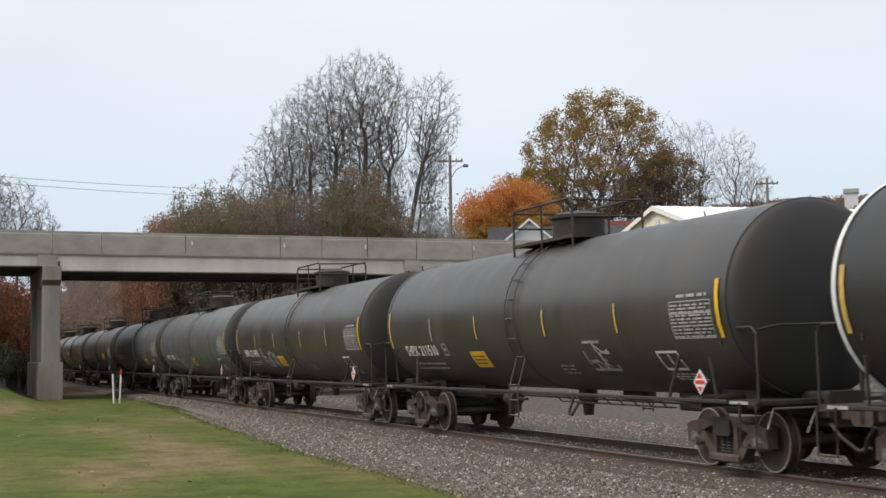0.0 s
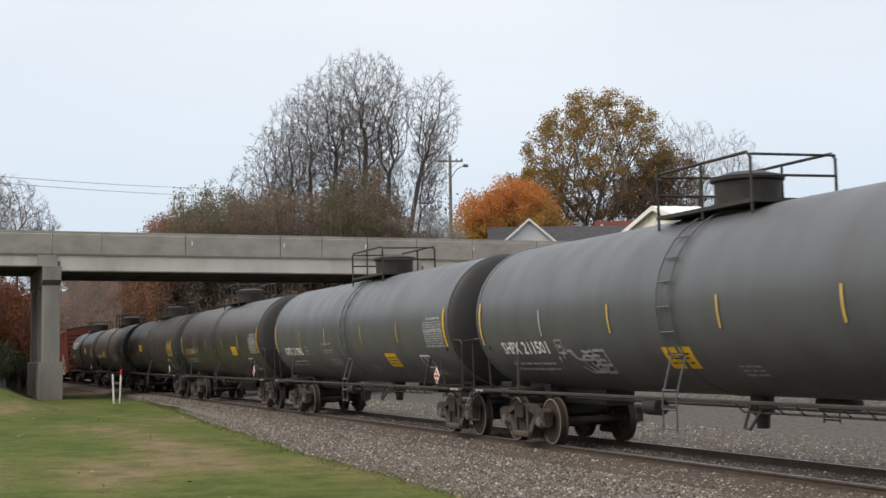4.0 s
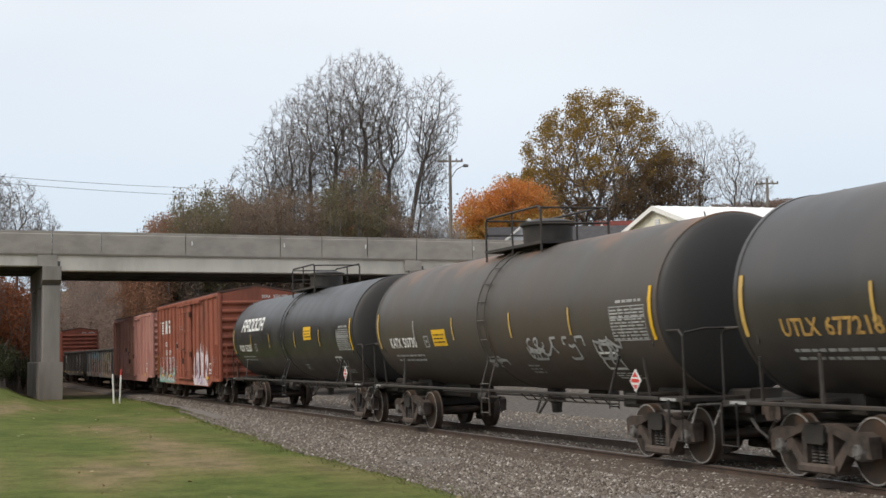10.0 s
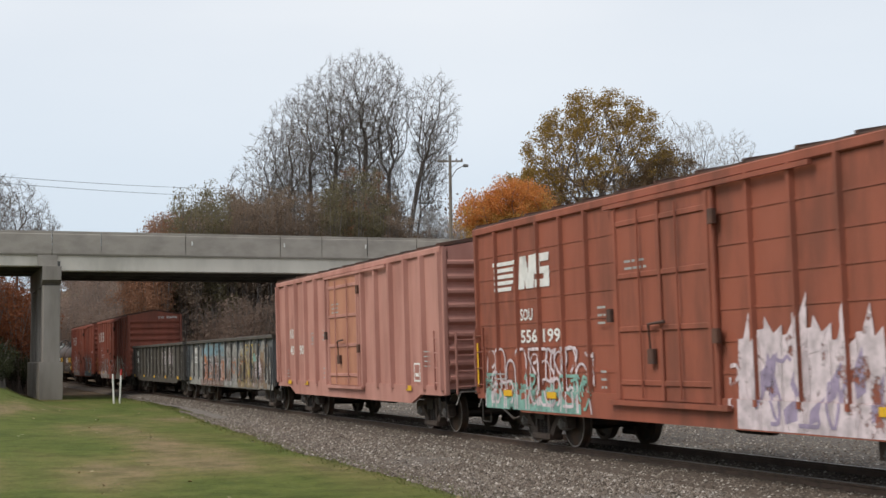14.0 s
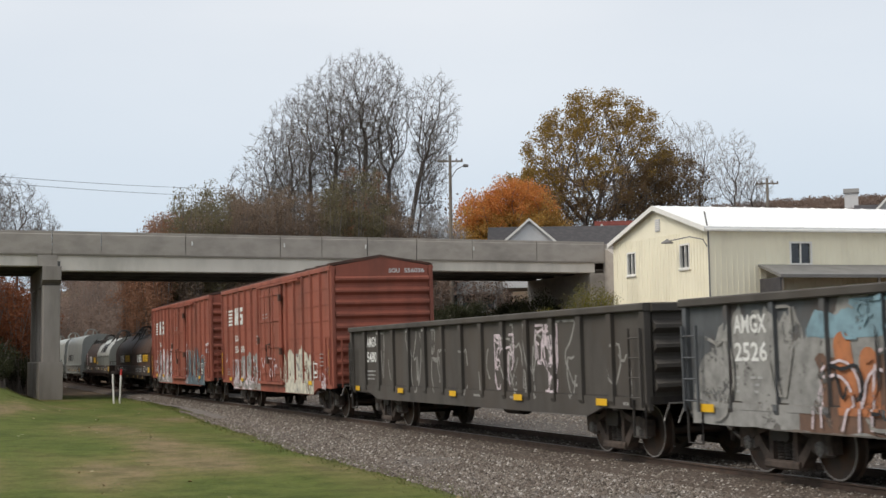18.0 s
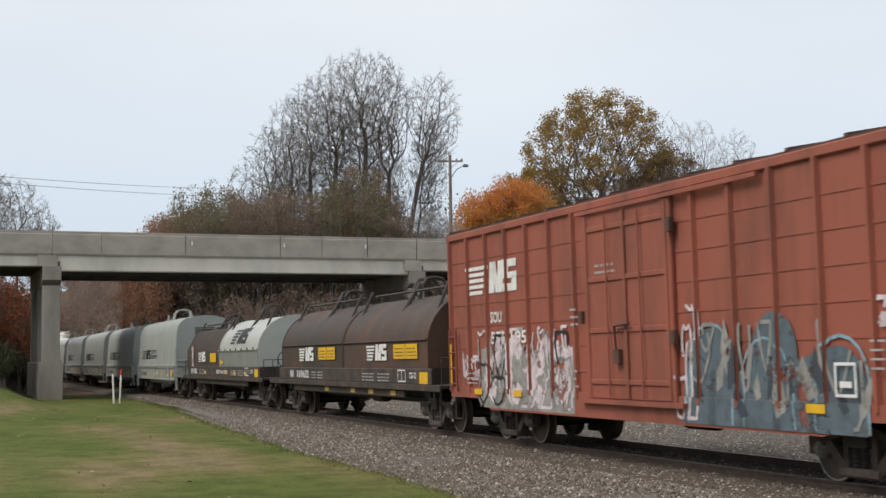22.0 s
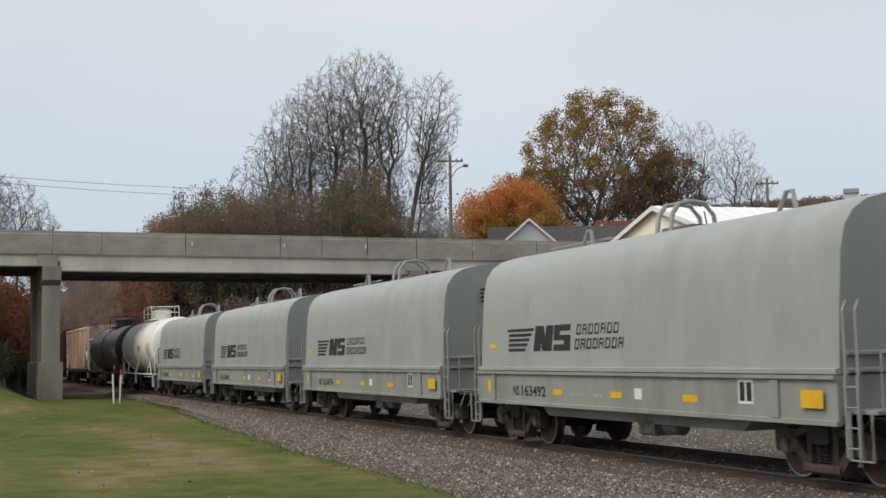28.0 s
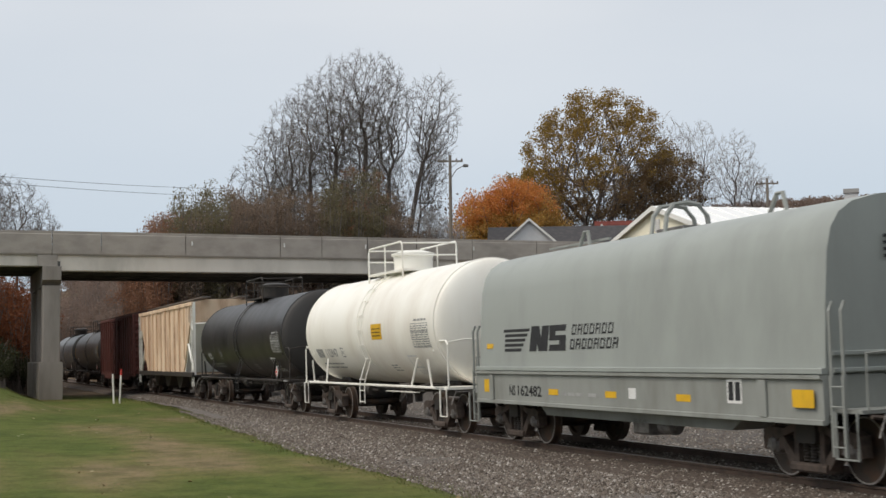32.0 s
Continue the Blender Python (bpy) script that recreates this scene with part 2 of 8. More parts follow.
# ---- mesh building ----
class Geo:
    """Vertices and faces of one mesh."""

    def __init__(self):
        self.v, self.f = [], []

    def add(self, verts, faces):
        k = len(self.v)
        self.v += [tuple(p) for p in verts]
        self.f += [tuple(i + k for i in q) for q in faces]
        return self

    def box(self, x0, x1, y0, y1, z0, z1, c=0.0):
        """A box; c cuts its long edges along the longest side."""
        if c:
            return self.bar((x0, x1), (y0, y1), (z0, z1), c)
        v = [(x, y, z) for x in (x0, x1) for y in (y0, y1) for z in (z0, z1)]
        return self.add(v, [(0, 1, 3, 2), (4, 6, 7, 5), (0, 4, 5, 1), (2, 3, 7, 6), (0, 2, 6, 4), (1, 5, 7, 3)])

    def bar(self, xs, ys, zs, c):
        spans = [xs, ys, zs]
        a = max(range(3), key=lambda i: spans[i][1] - spans[i][0])
        b, d = [i for i in range(3) if i != a]
        b0, b1 = spans[b]
        d0, d1 = spans[d]
        ring = [(b0 + c, d0), (b1 - c, d0), (b1, d0 + c), (b1, d1 - c), (b1 - c, d1), (b0 + c, d1), (b0, d1 - c), (b0, d0 + c)]
        v = []
        for e in spans[a]:
            for p, q in ring:
                w = [0, 0, 0]
                w[a], w[b], w[d] = e, p, q
                v.append(w)
        return self.loft(v, 8, 2)

    def loft(self, v, n, rings, caps=True, closed=True):
        f = []
        for i in range(rings - 1):
            for j in range(n if closed else n - 1):
                k = (j + 1) % n
                f.append((i * n + j, i * n + k, (i + 1) * n + k, (i + 1) * n + j))
        if caps:
            f += [tuple(range(n))[::-1], tuple(range((rings - 1) * n, rings * n))]
        return self.add(v, f)

    def tube(self, pts, r, n=6, r1=None):
        """A round bar along points, tapering from r to r1."""
        pts = [Vector(p) for p in pts]
        r1 = r if r1 is None else r1
        v = []
        for i, p in enumerate(pts):
            d = (pts[min(i + 1, len(pts) - 1)] - pts[max(i - 1, 0)]).normalized()
            s = d.cross(Vector((0, 0, 1)) if abs(d.z) < 0.9 else Vector((1, 0, 0))).normalized()
            t = d.cross(s)
            w = r + (r1 - r) * i / (len(pts) - 1)
            v += [p + w * (math.cos(2 * math.pi * k / n) * s + math.sin(2 * math.pi * k / n) * t) for k in range(n)]
        return self.loft(v, n, len(pts))

    def turn(self, prof, c=(0, 0, 0), axis="x", n=32, caps=True):
        """A body of revolution: prof of (along, radius)."""
        v = []
        for a, r in prof:
            for k in range(n):
                p, q = r * math.cos(2 * math.pi * k / n), r * math.sin(2 * math.pi * k / n)
                w = {"x": (a, p, q), "y": (q, a, p), "z": (p, q, a)}[axis]
                v.append((w[0] + c[0], w[1] + c[1], w[2] + c[2]))
        return self.loft(v, n, len(prof), caps)

    def hoop(self, c, R, r=0.02, n=20):
        """A ring of round bar in the y, z plane."""
        v = []
        for i in range(n):
            a = 2 * math.pi * i / n
            for k in range(5):
                b = 2 * math.pi * k / 5
                q = R + r * math.cos(b)
                v.append((c[0] + r * math.sin(b), c[1] + q * math.cos(a), c[2] + q * math.sin(a)))
        return self.add(v, [(5 * i + k, 5 * i + (k + 1) % 5, 5 * ((i + 1) % n) + (k + 1) % 5, 5 * ((i + 1) % n) + k) for i in range(n) for k in range(5)])

    def slab(self, outline, y0, y1):
        """An outline in x, z, given depth in y."""
        n = len(outline)
        return self.loft([(x, y0, z) for x, z in outline] + [(x, y1, z) for x, z in outline], n, 2)

    def sweep(self, outline, x0, x1):
        """An outline in y, z, run along x."""
        n = len(outline)
        return self.loft([(x0, y, z) for y, z in outline] + [(x1, y, z) for y, z in outline], n, 2)

    def mesh(self, name, mat, smooth=0):
        m = bpy.data.meshes.new(name)
        m.from_pydata(self.v, [], self.f)
        m.materials.append(mat)
        if smooth:
            m.polygons.foreach_set("use_smooth", [True] * len(m.polygons))
            m.set_sharp_from_angle(angle=radians(smooth))
        m.validate()
        bm = bmesh.new()
        bm.from_mesh(m)
        bmesh.ops.recalc_face_normals(bm, faces=bm.faces)
        bm.to_mesh(m)
        bm.free()
        return m


MARKINGS = ("emblem", "end_emblem", "wordmark", "stencil_block", "weight_stencil", "reporting_mark", "data_panel", "graffiti", "capacity_panel")


def part(name, data, mat=None, parent=None, label="", at=None, smooth=0):
    """One mesh object, from a Geo or from a mesh that is shared, under a thing or a part."""
    if isinstance(data, Geo):
        data = data.mesh(name, mat, smooth)
    ob = new(name, data)
    ob.parent = parent
    if at is not None:
        ob.matrix_basis = at if isinstance(at, Matrix) else Matrix.Translation(at)
    if name in MARKINGS:
        return tagged(ob, label, kind="stuff")
    return tagged(ob, label)


def thing(name, label, category, group="", kind="", at=None):
    ob = tagged(new(name), label, category, group, kind)
    if at is not None:
        ob.matrix_basis = at if isinstance(at, Matrix) else Matrix.Translation(at)
    return ob


def lettering(text, height, width=None):
    """Flat letters in x, z, standing on z = 0 from x = 0: vertices and faces."""
    cu = bpy.data.curves.new("lettering", "FONT")
    cu.body, cu.size, cu.resolution_u, cu.offset = text, 1.0, 2, 0.022
    ob = bpy.data.objects.new("lettering", cu)
    me = bpy.data.meshes.new_from_object(ob)
    v = np.array([p.co[:2] for p in me.vertices])
    f = [tuple(p.vertices) for p in me.polygons]
    v -= v.min(0)
    v *= height / v[:, 1].max()
    if width:
        v[:, 0] *= width / v[:, 0].max()
    bpy.data.objects.remove(ob)
    bpy.data.curves.remove(cu)
    bpy.data.meshes.remove(me)
    return [(x, z) for x, z in v], f


# ---- ground and line ----
def smoothstep(a, b, x):
    t = min(1.0, max(0.0, (x - a) / (b - a)))
    return t * t * (3 - 2 * t)


def edge_of_lawn(x):
    """Where the lawn meets the gravel."""
    return -5.05 + 3.3 * smoothstep(-15, -85, x) + 0.25 * noise.noise((x * 0.25, 3.1, 0)) + 0.12 * noise.noise((x * 1.1, 7.7, 0))


def land(x, y):
    """Height of the ground."""
    z = -0.3
    bank = 4.0 * smoothstep(15.5, 23.0, y) + 3.6 * smoothstep(32, 55, y) + 1.5 * smoothstep(60, 130, y)
    beyond = smoothstep(-90, -135, x)
    bank += beyond * (7.0 * smoothstep(5.5, 17, y) - 4.8 * smoothstep(14.5, 22.5, y) + 2.0 * smoothstep(40, 150, y))
    left = smoothstep(-60, -100, x)
    bank += left * (1.2 * smoothstep(-7.2, -10, y) + 5.5 * smoothstep(-10, -26, y)) + beyond * 9 * smoothstep(-16, -60, y)
    bank += 0.55 * smoothstep(-6.6, -9.6, y) * smoothstep(-44, -64, x)
    bank += 0.5 * smoothstep(-8, -14, y) * smoothstep(-30, -60, x)
    far = smoothstep(-200, -800, x) * 34 * smoothstep(4, 60, abs(y - 3))
    far += smoothstep(200, 360, y) * 36.5 * smoothstep(-1200, -500, x)
    z += bank + far
    z += 0.05 * noise.noise((x * 0.16, y * 0.16, 0)) * (1 if y < edge_of_lawn(x) - 0.5 else 0.4)
    if y > edge_of_lawn(x) and y < 12:
        z -= 0.06 * smoothstep(edge_of_lawn(x), edge_of_lawn(x) + 0.5, y)
    return z


def axis_steps(stops):
    out = []
    for a, b, s in stops:
        k = max(1, round((b - a) / s))
        out += [a + (b - a) * i / k for i in range(k)]
    return out + [stops[-1][1]]



def ground_material():
    """Lawn, gravel and leaf-strewn banks on one sheet."""
    m = bpy.data.materials.new("lawn_and_leaf_litter")
    m.use_nodes = True
    n, l = m.node_tree.nodes, m.node_tree.links
    b = n["Principled BSDF"]
    b.inputs["Roughness"].default_value, b.inputs["Specular IOR Level"].default_value = 0.95, 0.1
    co = n.new("ShaderNodeTexCoord")

    drawn = n.new("ShaderNodeMapping")
    drawn.inputs["Scale"].default_value = (0.28, 1.0, 1.0)
    l.new(co.outputs["Object"], drawn.inputs[0])

    def noisy(scale, detail=6, long=False):
        t = n.new("ShaderNodeTexNoise")
        t.inputs["Scale"].default_value, t.inputs["Detail"].default_value = scale, detail
        l.new(drawn.outputs[0] if long else co.outputs["Object"], t.inputs["Vector"])
        return t

    def ramp(src, stops):
        r = n.new("ShaderNodeValToRGB")
        e = r.color_ramp.elements
        while len(e) < len(stops):
            e.new(0.5)
        for i, (p, c) in enumerate(stops):
            e[i].position, e[i].color = p, (*c, 1)
        l.new(src, r.inputs[0])
        return r.outputs[0]

    def blend(fac, a, c):
        x = n.new("ShaderNodeMix")
        x.data_type = "RGBA"
        l.new(fac, x.inputs["Factor"])
        l.new(a, x.inputs["A"])
        l.new(c, x.inputs["B"])
        return x.outputs["Result"]

    grass = ramp(noisy(0.34, 5, True).outputs[0], [(0.3, (0.08, 0.108, 0.024)), (0.46, (0.102, 0.126, 0.03)), (0.57, (0.145, 0.14, 0.048)), (0.68, (0.21, 0.165, 0.088))])
    blades = ramp(noisy(9, 8).outputs[0], [(0.3, (0.45, 0.45, 0.45)), (0.7, (1, 1, 1))])
    mul = n.new("ShaderNodeMix")
    mul.data_type, mul.blend_type = "RGBA", "MULTIPLY"
    mul.inputs["Factor"].default_value = 0.5
    tuft = n.new("ShaderNodeMix")
    tuft.data_type, tuft.blend_type = "RGBA", "MULTIPLY"
    tuft.inputs["Factor"].default_value = 1.0
    l.new(grass, tuft.inputs["A"])
    l.new(ramp(noisy(1.6, 8).outputs[0], [(0.34, (0.72, 0.74, 0.7)), (0.52, (1, 1, 1)), (0.68, (1.22, 1.12, 1.2))]), tuft.inputs["B"])
    l.new(tuft.outputs["Result"], mul.inputs["A"])
    l.new(blades, mul.inputs["B"])
    litter = ramp(noisy(1.2, 9).outputs[0], [(0.3, (0.06, 0.045, 0.032)), (0.5, (0.11, 0.078, 0.052)), (0.7, (0.15, 0.11, 0.07))])
    grit = ramp(noisy(6, 9).outputs[0], [(0.3, (0.055, 0.048, 0.042)), (0.7, (0.15, 0.136, 0.124))])
    att = n.new("ShaderNodeAttribute")
    att.attribute_name = "cover"
    sep = n.new("ShaderNodeSeparateColor")
    l.new(att.outputs["Color"], sep.inputs[0])
    c = blend(sep.outputs[0], mul.outputs["Result"], grit)
    c = blend(sep.outputs[1], c, litter)
    l.new(c, b.inputs["Base Color"])
    bp = n.new("ShaderNodeBump")
    bp.inputs["Strength"].default_value, bp.inputs["Distance"].default_value = 0.5, 0.05
    l.new(noisy(14, 6).outputs[0], bp.inputs["Height"])
    l.new(bp.outputs[0], b.inputs["Normal"])
    return m


def make_ground():
    xs = axis_steps([(-2500, -700, 200), (-700, -220, 40), (-220, -110, 5), (-110, -14, 0.8), (-14, 40, 4), (40, 400, 60), (400, 2000, 400)])
    ys = axis_steps([(-1500, -300, 200), (-300, -40, 20), (-40, -14, 2), (-14, 1, 0.35), (1, 34, 1.2), (34, 130, 6), (130, 600, 45), (600, 2500, 300)])
    v, f, cover = [], [], []
    for x in xs:
        for y in ys:
            v.append((x, y, land(x, y)))
            gravel = smoothstep(-0.15, 0.25, y - edge_of_lawn(x)) * (1 - smoothstep(20, 24, y)) if x > -140 else 0.0
            wild = max(smoothstep(18, 22, y), smoothstep(-84, -92, x) * (1 - gravel), 0.9 * smoothstep(-70, -82, x) * smoothstep(-7.5, -9, y))
            cover.append((gravel, wild, 0, 1))
    n = len(ys)
    for i in range(len(xs) - 1):
        for j in range(n - 1):
            f.append((i * n + j, (i + 1) * n + j, (i + 1) * n + j + 1, i * n + j + 1))
    m = bpy.data.meshes.new("ground")
    m.from_pydata(v, [], f)
    a = m.color_attributes.new("cover", "FLOAT_COLOR", "POINT")
    a.data.foreach_set("color", np.array(cover, dtype=np.float32).ravel())
    m.polygons.foreach_set("use_smooth", [True] * len(m.polygons))
    m.materials.append(ground_material())
    tagged(new("ground", m), "patchy green autumn lawn giving way to grey gravel", "ground", kind="structure")


CANT = radians(1.2)
PIVOT = Matrix.Translation((0, -0.75, 0)) @ Matrix.Rotation(CANT, 4, "X") @ Matrix.Translation((0, 0.75, 0))
BALLAST = surface("grey_brown_ballast", (0.12, 0.1, 0.084), 0.95, second=(0.1, 0.09, 0.08), scale=11, amount=1.0, stain=(0.29, 0.28, 0.27), stain_scale=18, stain_amount=0.8, bump=0.9, bump_scale=16)
DIRTY_BALLAST = surface("rust_brown_ballast", (0.092, 0.069, 0.053), 0.95, second=(0.05, 0.038, 0.03), scale=11, amount=1.0, stain=(0.13, 0.1, 0.08), stain_scale=18, stain_amount=0.6, bump=0.9, bump_scale=16)
RAIL = surface("brown_rail_steel", (0.085, 0.055, 0.04), 0.65, second=(0.05, 0.037, 0.03), scale=6, amount=0.7)
RAIL_TOP = surface("polished_rail_head", (0.28, 0.26, 0.25), 0.4, metal=0.9, scale=10, amount=0.3)
TIE = surface("weathered_timber_tie", (0.075, 0.06, 0.048), 0.9, second=(0.04, 0.033, 0.028), scale=4, amount=0.9, streak=(3, 0.4, 3), random=0.25)


def make_line():
    """Ballast bed, ties and two rails, canted a little towards the lawn."""
    x0, x1 = -230.0, 30.0
    bed = Geo()
    rows = []
    n = int((x1 - x0) / 0.9)
    for i in range(n + 1):
        x = x0 + (x1 - x0) * i / n
        w = lambda k: 0.05 * noise.noise((x * 0.9, k * 3.7, 1))
        e = max(edge_of_lawn(x) + 0.35, -4.3)
        rows.append([(x, e + w(1) * 3, -0.40), (x, -2.75 + (e + 3.9) * 0.25 + w(2) * 2, -0.27 + w(5)), (x, -1.9 + w(3), -0.24), (x, -1.2, -0.25), (x, 1.3, -0.22),
                     (x, 1.9, -0.17 + w(4)), (x, 3.4 + w(7) * 3, -0.42)])
    for r in rows:
        bed.v += r
    for i in range(n):
        for j in range(6):
            bed.f.append((i * 7 + j, i * 7 + j + 1, (i + 1) * 7 + j + 1, (i + 1) * 7 + j))
    part("ballast", bed, BALLAST, None, smooth=60)
    tagged(bpy.data.objects["ballast"], "grey crushed stone ballast under the railway track", "ballast", kind="structure")
    dirt = Geo()
    m = 9
    for i in range(n + 1):
        x = x0 + (x1 - x0) * i / n
        for j, (y, z) in enumerate(((-2.15, -0.3), (-1.8, -0.165), (-1.3, -0.125), (-0.84, -0.11), (-0.6, -0.125), (0.6, -0.1), (0.9, -0.085), (1.5, -0.11), (2.0, -0.3))):
            q = noise.noise((x * 0.7, j * 2.3, 4)) + 0.5 * noise.noise((x * 2.3, j * 3.1, 9))
            dirt.v.append((x, y + 0.14 * q * (abs(y) > 1), z + 0.022 * q))
    for i in range(n):
        for j in range(m - 1):
            dirt.f.append((i * m + j, i * m + j + 1, (i + 1) * m + j + 1, (i + 1) * m + j))
    tagged(part("track_bed", dirt, DIRTY_BALLAST, None, smooth=60), "brown rusty dirt and fines packed round the rails", "track bed", kind="structure")
    line = thing("railway_track", "single railway track of brown steel rails on timber ties", "railway track", kind="structure")
    for y in (-0.755, 0.755):
        z = (y + 0.75) * math.sin(CANT)
        web = Geo().sweep([(y - 0.07, z - 0.175), (y + 0.07, z - 0.175), (y + 0.065, z - 0.155), (y + 0.012, z - 0.135), (y + 0.012, z - 0.045),
                           (y + 0.037, z - 0.035), (y + 0.037, z - 0.006), (y - 0.037, z - 0.006), (y - 0.037, z - 0.035), (y - 0.012, z - 0.045), (y - 0.012, z - 0.135), (y - 0.065, z - 0.155)], x0, x1)
        rail = part("rail", web, RAIL, line)
        part("rail_head", Geo().sweep([(y - 0.034, z - 0.006), (y + 0.034, z - 0.006), (y + 0.03, z), (y - 0.03, z)], x0, x1), RAIL_TOP, rail, "polished running surface")
    tie = Geo().box(-0.115, 0.115, -1.3, 1.3, -0.17, 0.0, 0.012).mesh("tie", TIE)
    rng = random.Random(4)
    x = -95.0
    while x < 2:
        z = -0.178 + 0.75 * math.sin(CANT)
        part("tie", tie, None, line, at=Matrix.Translation((x, rng.uniform(-0.04, 0.04), z)) @ Matrix.Rotation(CANT, 4, "X") @ Matrix.Rotation(rng.uniform(-0.015, 0.015), 4, "Z"))
        x += 0.53


# ---- bridge ----
BX0, BX1 = -90.0, -80.0


def make_bridge():
    b = thing("road_bridge", "concrete girder road bridge with weathered parapets over the railway", "bridge")
    gap = 0.02
    spans = [(-60.0, -27.0), (-27.0, -6.25), (-6.25, 15.0), (15.0, 27.2)]
    for i, (y0, y1) in enumerate(spans):
        part("deck_slab", Geo().box(BX0, BX1, y0 + gap, y1 - gap, 7.62, 7.9), CONCRETE, b)
        for x in (BX1 - 0.5, BX1 - 3.4, BX1 - 6.6, BX0 + 0.5):
            d = 0.86 if i == 2 else 0.62
            zt = 7.62
            prof = [(x - 0.3, zt - d), (x + 0.3, zt - d), (x + 0.3, zt - d + 0.22), (x + 0.1, zt - d + 0.35), (x + 0.1, zt - 0.22), (x + 0.35, zt - 0.14), (x + 0.35, zt),
                    (x - 0.35, zt), (x - 0.35, zt - 0.14), (x - 0.1, zt - 0.22), (x - 0.1, zt - d + 0.35), (x - 0.3, zt - d + 0.22)]
            if x > BX1 - 1:
                prof = [(x - 0.3, zt - d), (x + 0.36, zt - d), (x + 0.4, zt - d + 0.05), (x + 0.4, zt), (x - 0.3, zt)]
            n = len(prof)
            # inner girders take the dark copy, so their shade is in the colour
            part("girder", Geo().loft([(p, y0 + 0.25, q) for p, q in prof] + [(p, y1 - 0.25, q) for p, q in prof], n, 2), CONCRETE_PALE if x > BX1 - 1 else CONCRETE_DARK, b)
    # parapet panels between joints
    joints = [-60, -48, -36, -27, -20, -13, -6.25, -3.6, 1.1, 6.6, 9.1, 11.9, 15.0, 18.6, 22.9, 27.6]
    for x, s in ((BX1, 1), (BX0, -1)):
        for y0, y1 in zip(joints, joints[1:]):
            prof = [(x - s * 0.32, 7.9), (x, 7.62), (x + s * 0.05, 7.72), (x + s * 0.05, 8.78), (x + s * 0.02, 8.84), (x + s * 0.03, 8.86), (x + s * 0.03, 8.97), (x - s * 0.24, 8.97), (x - s * 0.24, 8.84), (x - s * 0.22, 8.0)]
            n = len(prof)
            g = Geo().loft([(p, y0 + gap, q) for p, q in prof] + [(p, y1 - gap, q) for p, q in prof], n, 2)
            part("parapet_panel", g, CONCRETE, b)
    # drain spouts through the near parapet
    for y in (1.46, 6.83, 11.79, 18.68):
        part("drain_spout", Geo().box(BX1 + 0.03, BX1 + 0.12, y - 0.035, y + 0.035, 8.28, 8.52, 0.02), WHITE_MARK, b, "pale drain spout")
    # piers with caps
    for y, wide in ((-27.0, 1.0), (-6.25, 1.0), (15.0, 1.0)):
        cap = Geo().slab([(BX0 - 0.3, 7.0), (BX0 - 0.3, 6.2), (BX0 + 0.6, 5.9), (BX1 - 0.6, 5.9), (BX1 + 0.2, 6.25), (BX1 + 0.2, 7.0)], y - 0.5, y + 0.5)
        part("pier_cap", cap, CONCRETE_PIER, b)
        for k in (0, 1, 2):
            x = BX1 - 0.45 - k * 4.3
            part("column", Geo().box(x - 0.5, x + 0.5, y - 0.48, y + 0.48, -1.0, 5.95, 0.06), CONCRETE_PIER, b)
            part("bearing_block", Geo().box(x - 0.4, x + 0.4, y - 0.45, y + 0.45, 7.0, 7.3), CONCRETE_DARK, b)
        part("crash_wall", Geo().box(BX0 + 0.2, BX1 + 0.25, y - 0.62, y + 0.62, -1.0, 1.75, 0.05), CONCRETE_PIER, b)
        part("beam_end", Geo().box(BX1 - 0.35, BX1 + 0.06, y - 0.75, y + 0.3, 7.0, 7.62), CONCRETE, b)
    part("abutment_seat", Geo().box(BX0, BX1, 26.6, 28.2, 3.0, 7.0), CONCRETE, b)
    part("wing_wall", Geo().slab([(BX1 - 0.1, 3.0), (BX1 - 0.1, 8.6), (BX1 + 5.5, 6.6), (BX1 + 5.5, 3.0)], 27.6, 28.1), CONCRETE, b)
    part("road_surface", Geo().box(BX0 + 0.3, BX1 - 0.3, -60, 60, 7.9, 7.94), surface("grey_asphalt", (0.055, 0.055, 0.057), 0.9), b)
    part("approach_wall", Geo().box(BX1 - 0.25, BX1 + 0.02, 27.62, 42, 6.5, 8.85), CONCRETE, b)
    part("approach_wall", Geo().box(BX0 + 0.02, BX0 + 0.25, 27.62, 42, 6.5, 8.85), CONCRETE, b)


# ---- railway trucks ----
WHEEL_R = 0.457


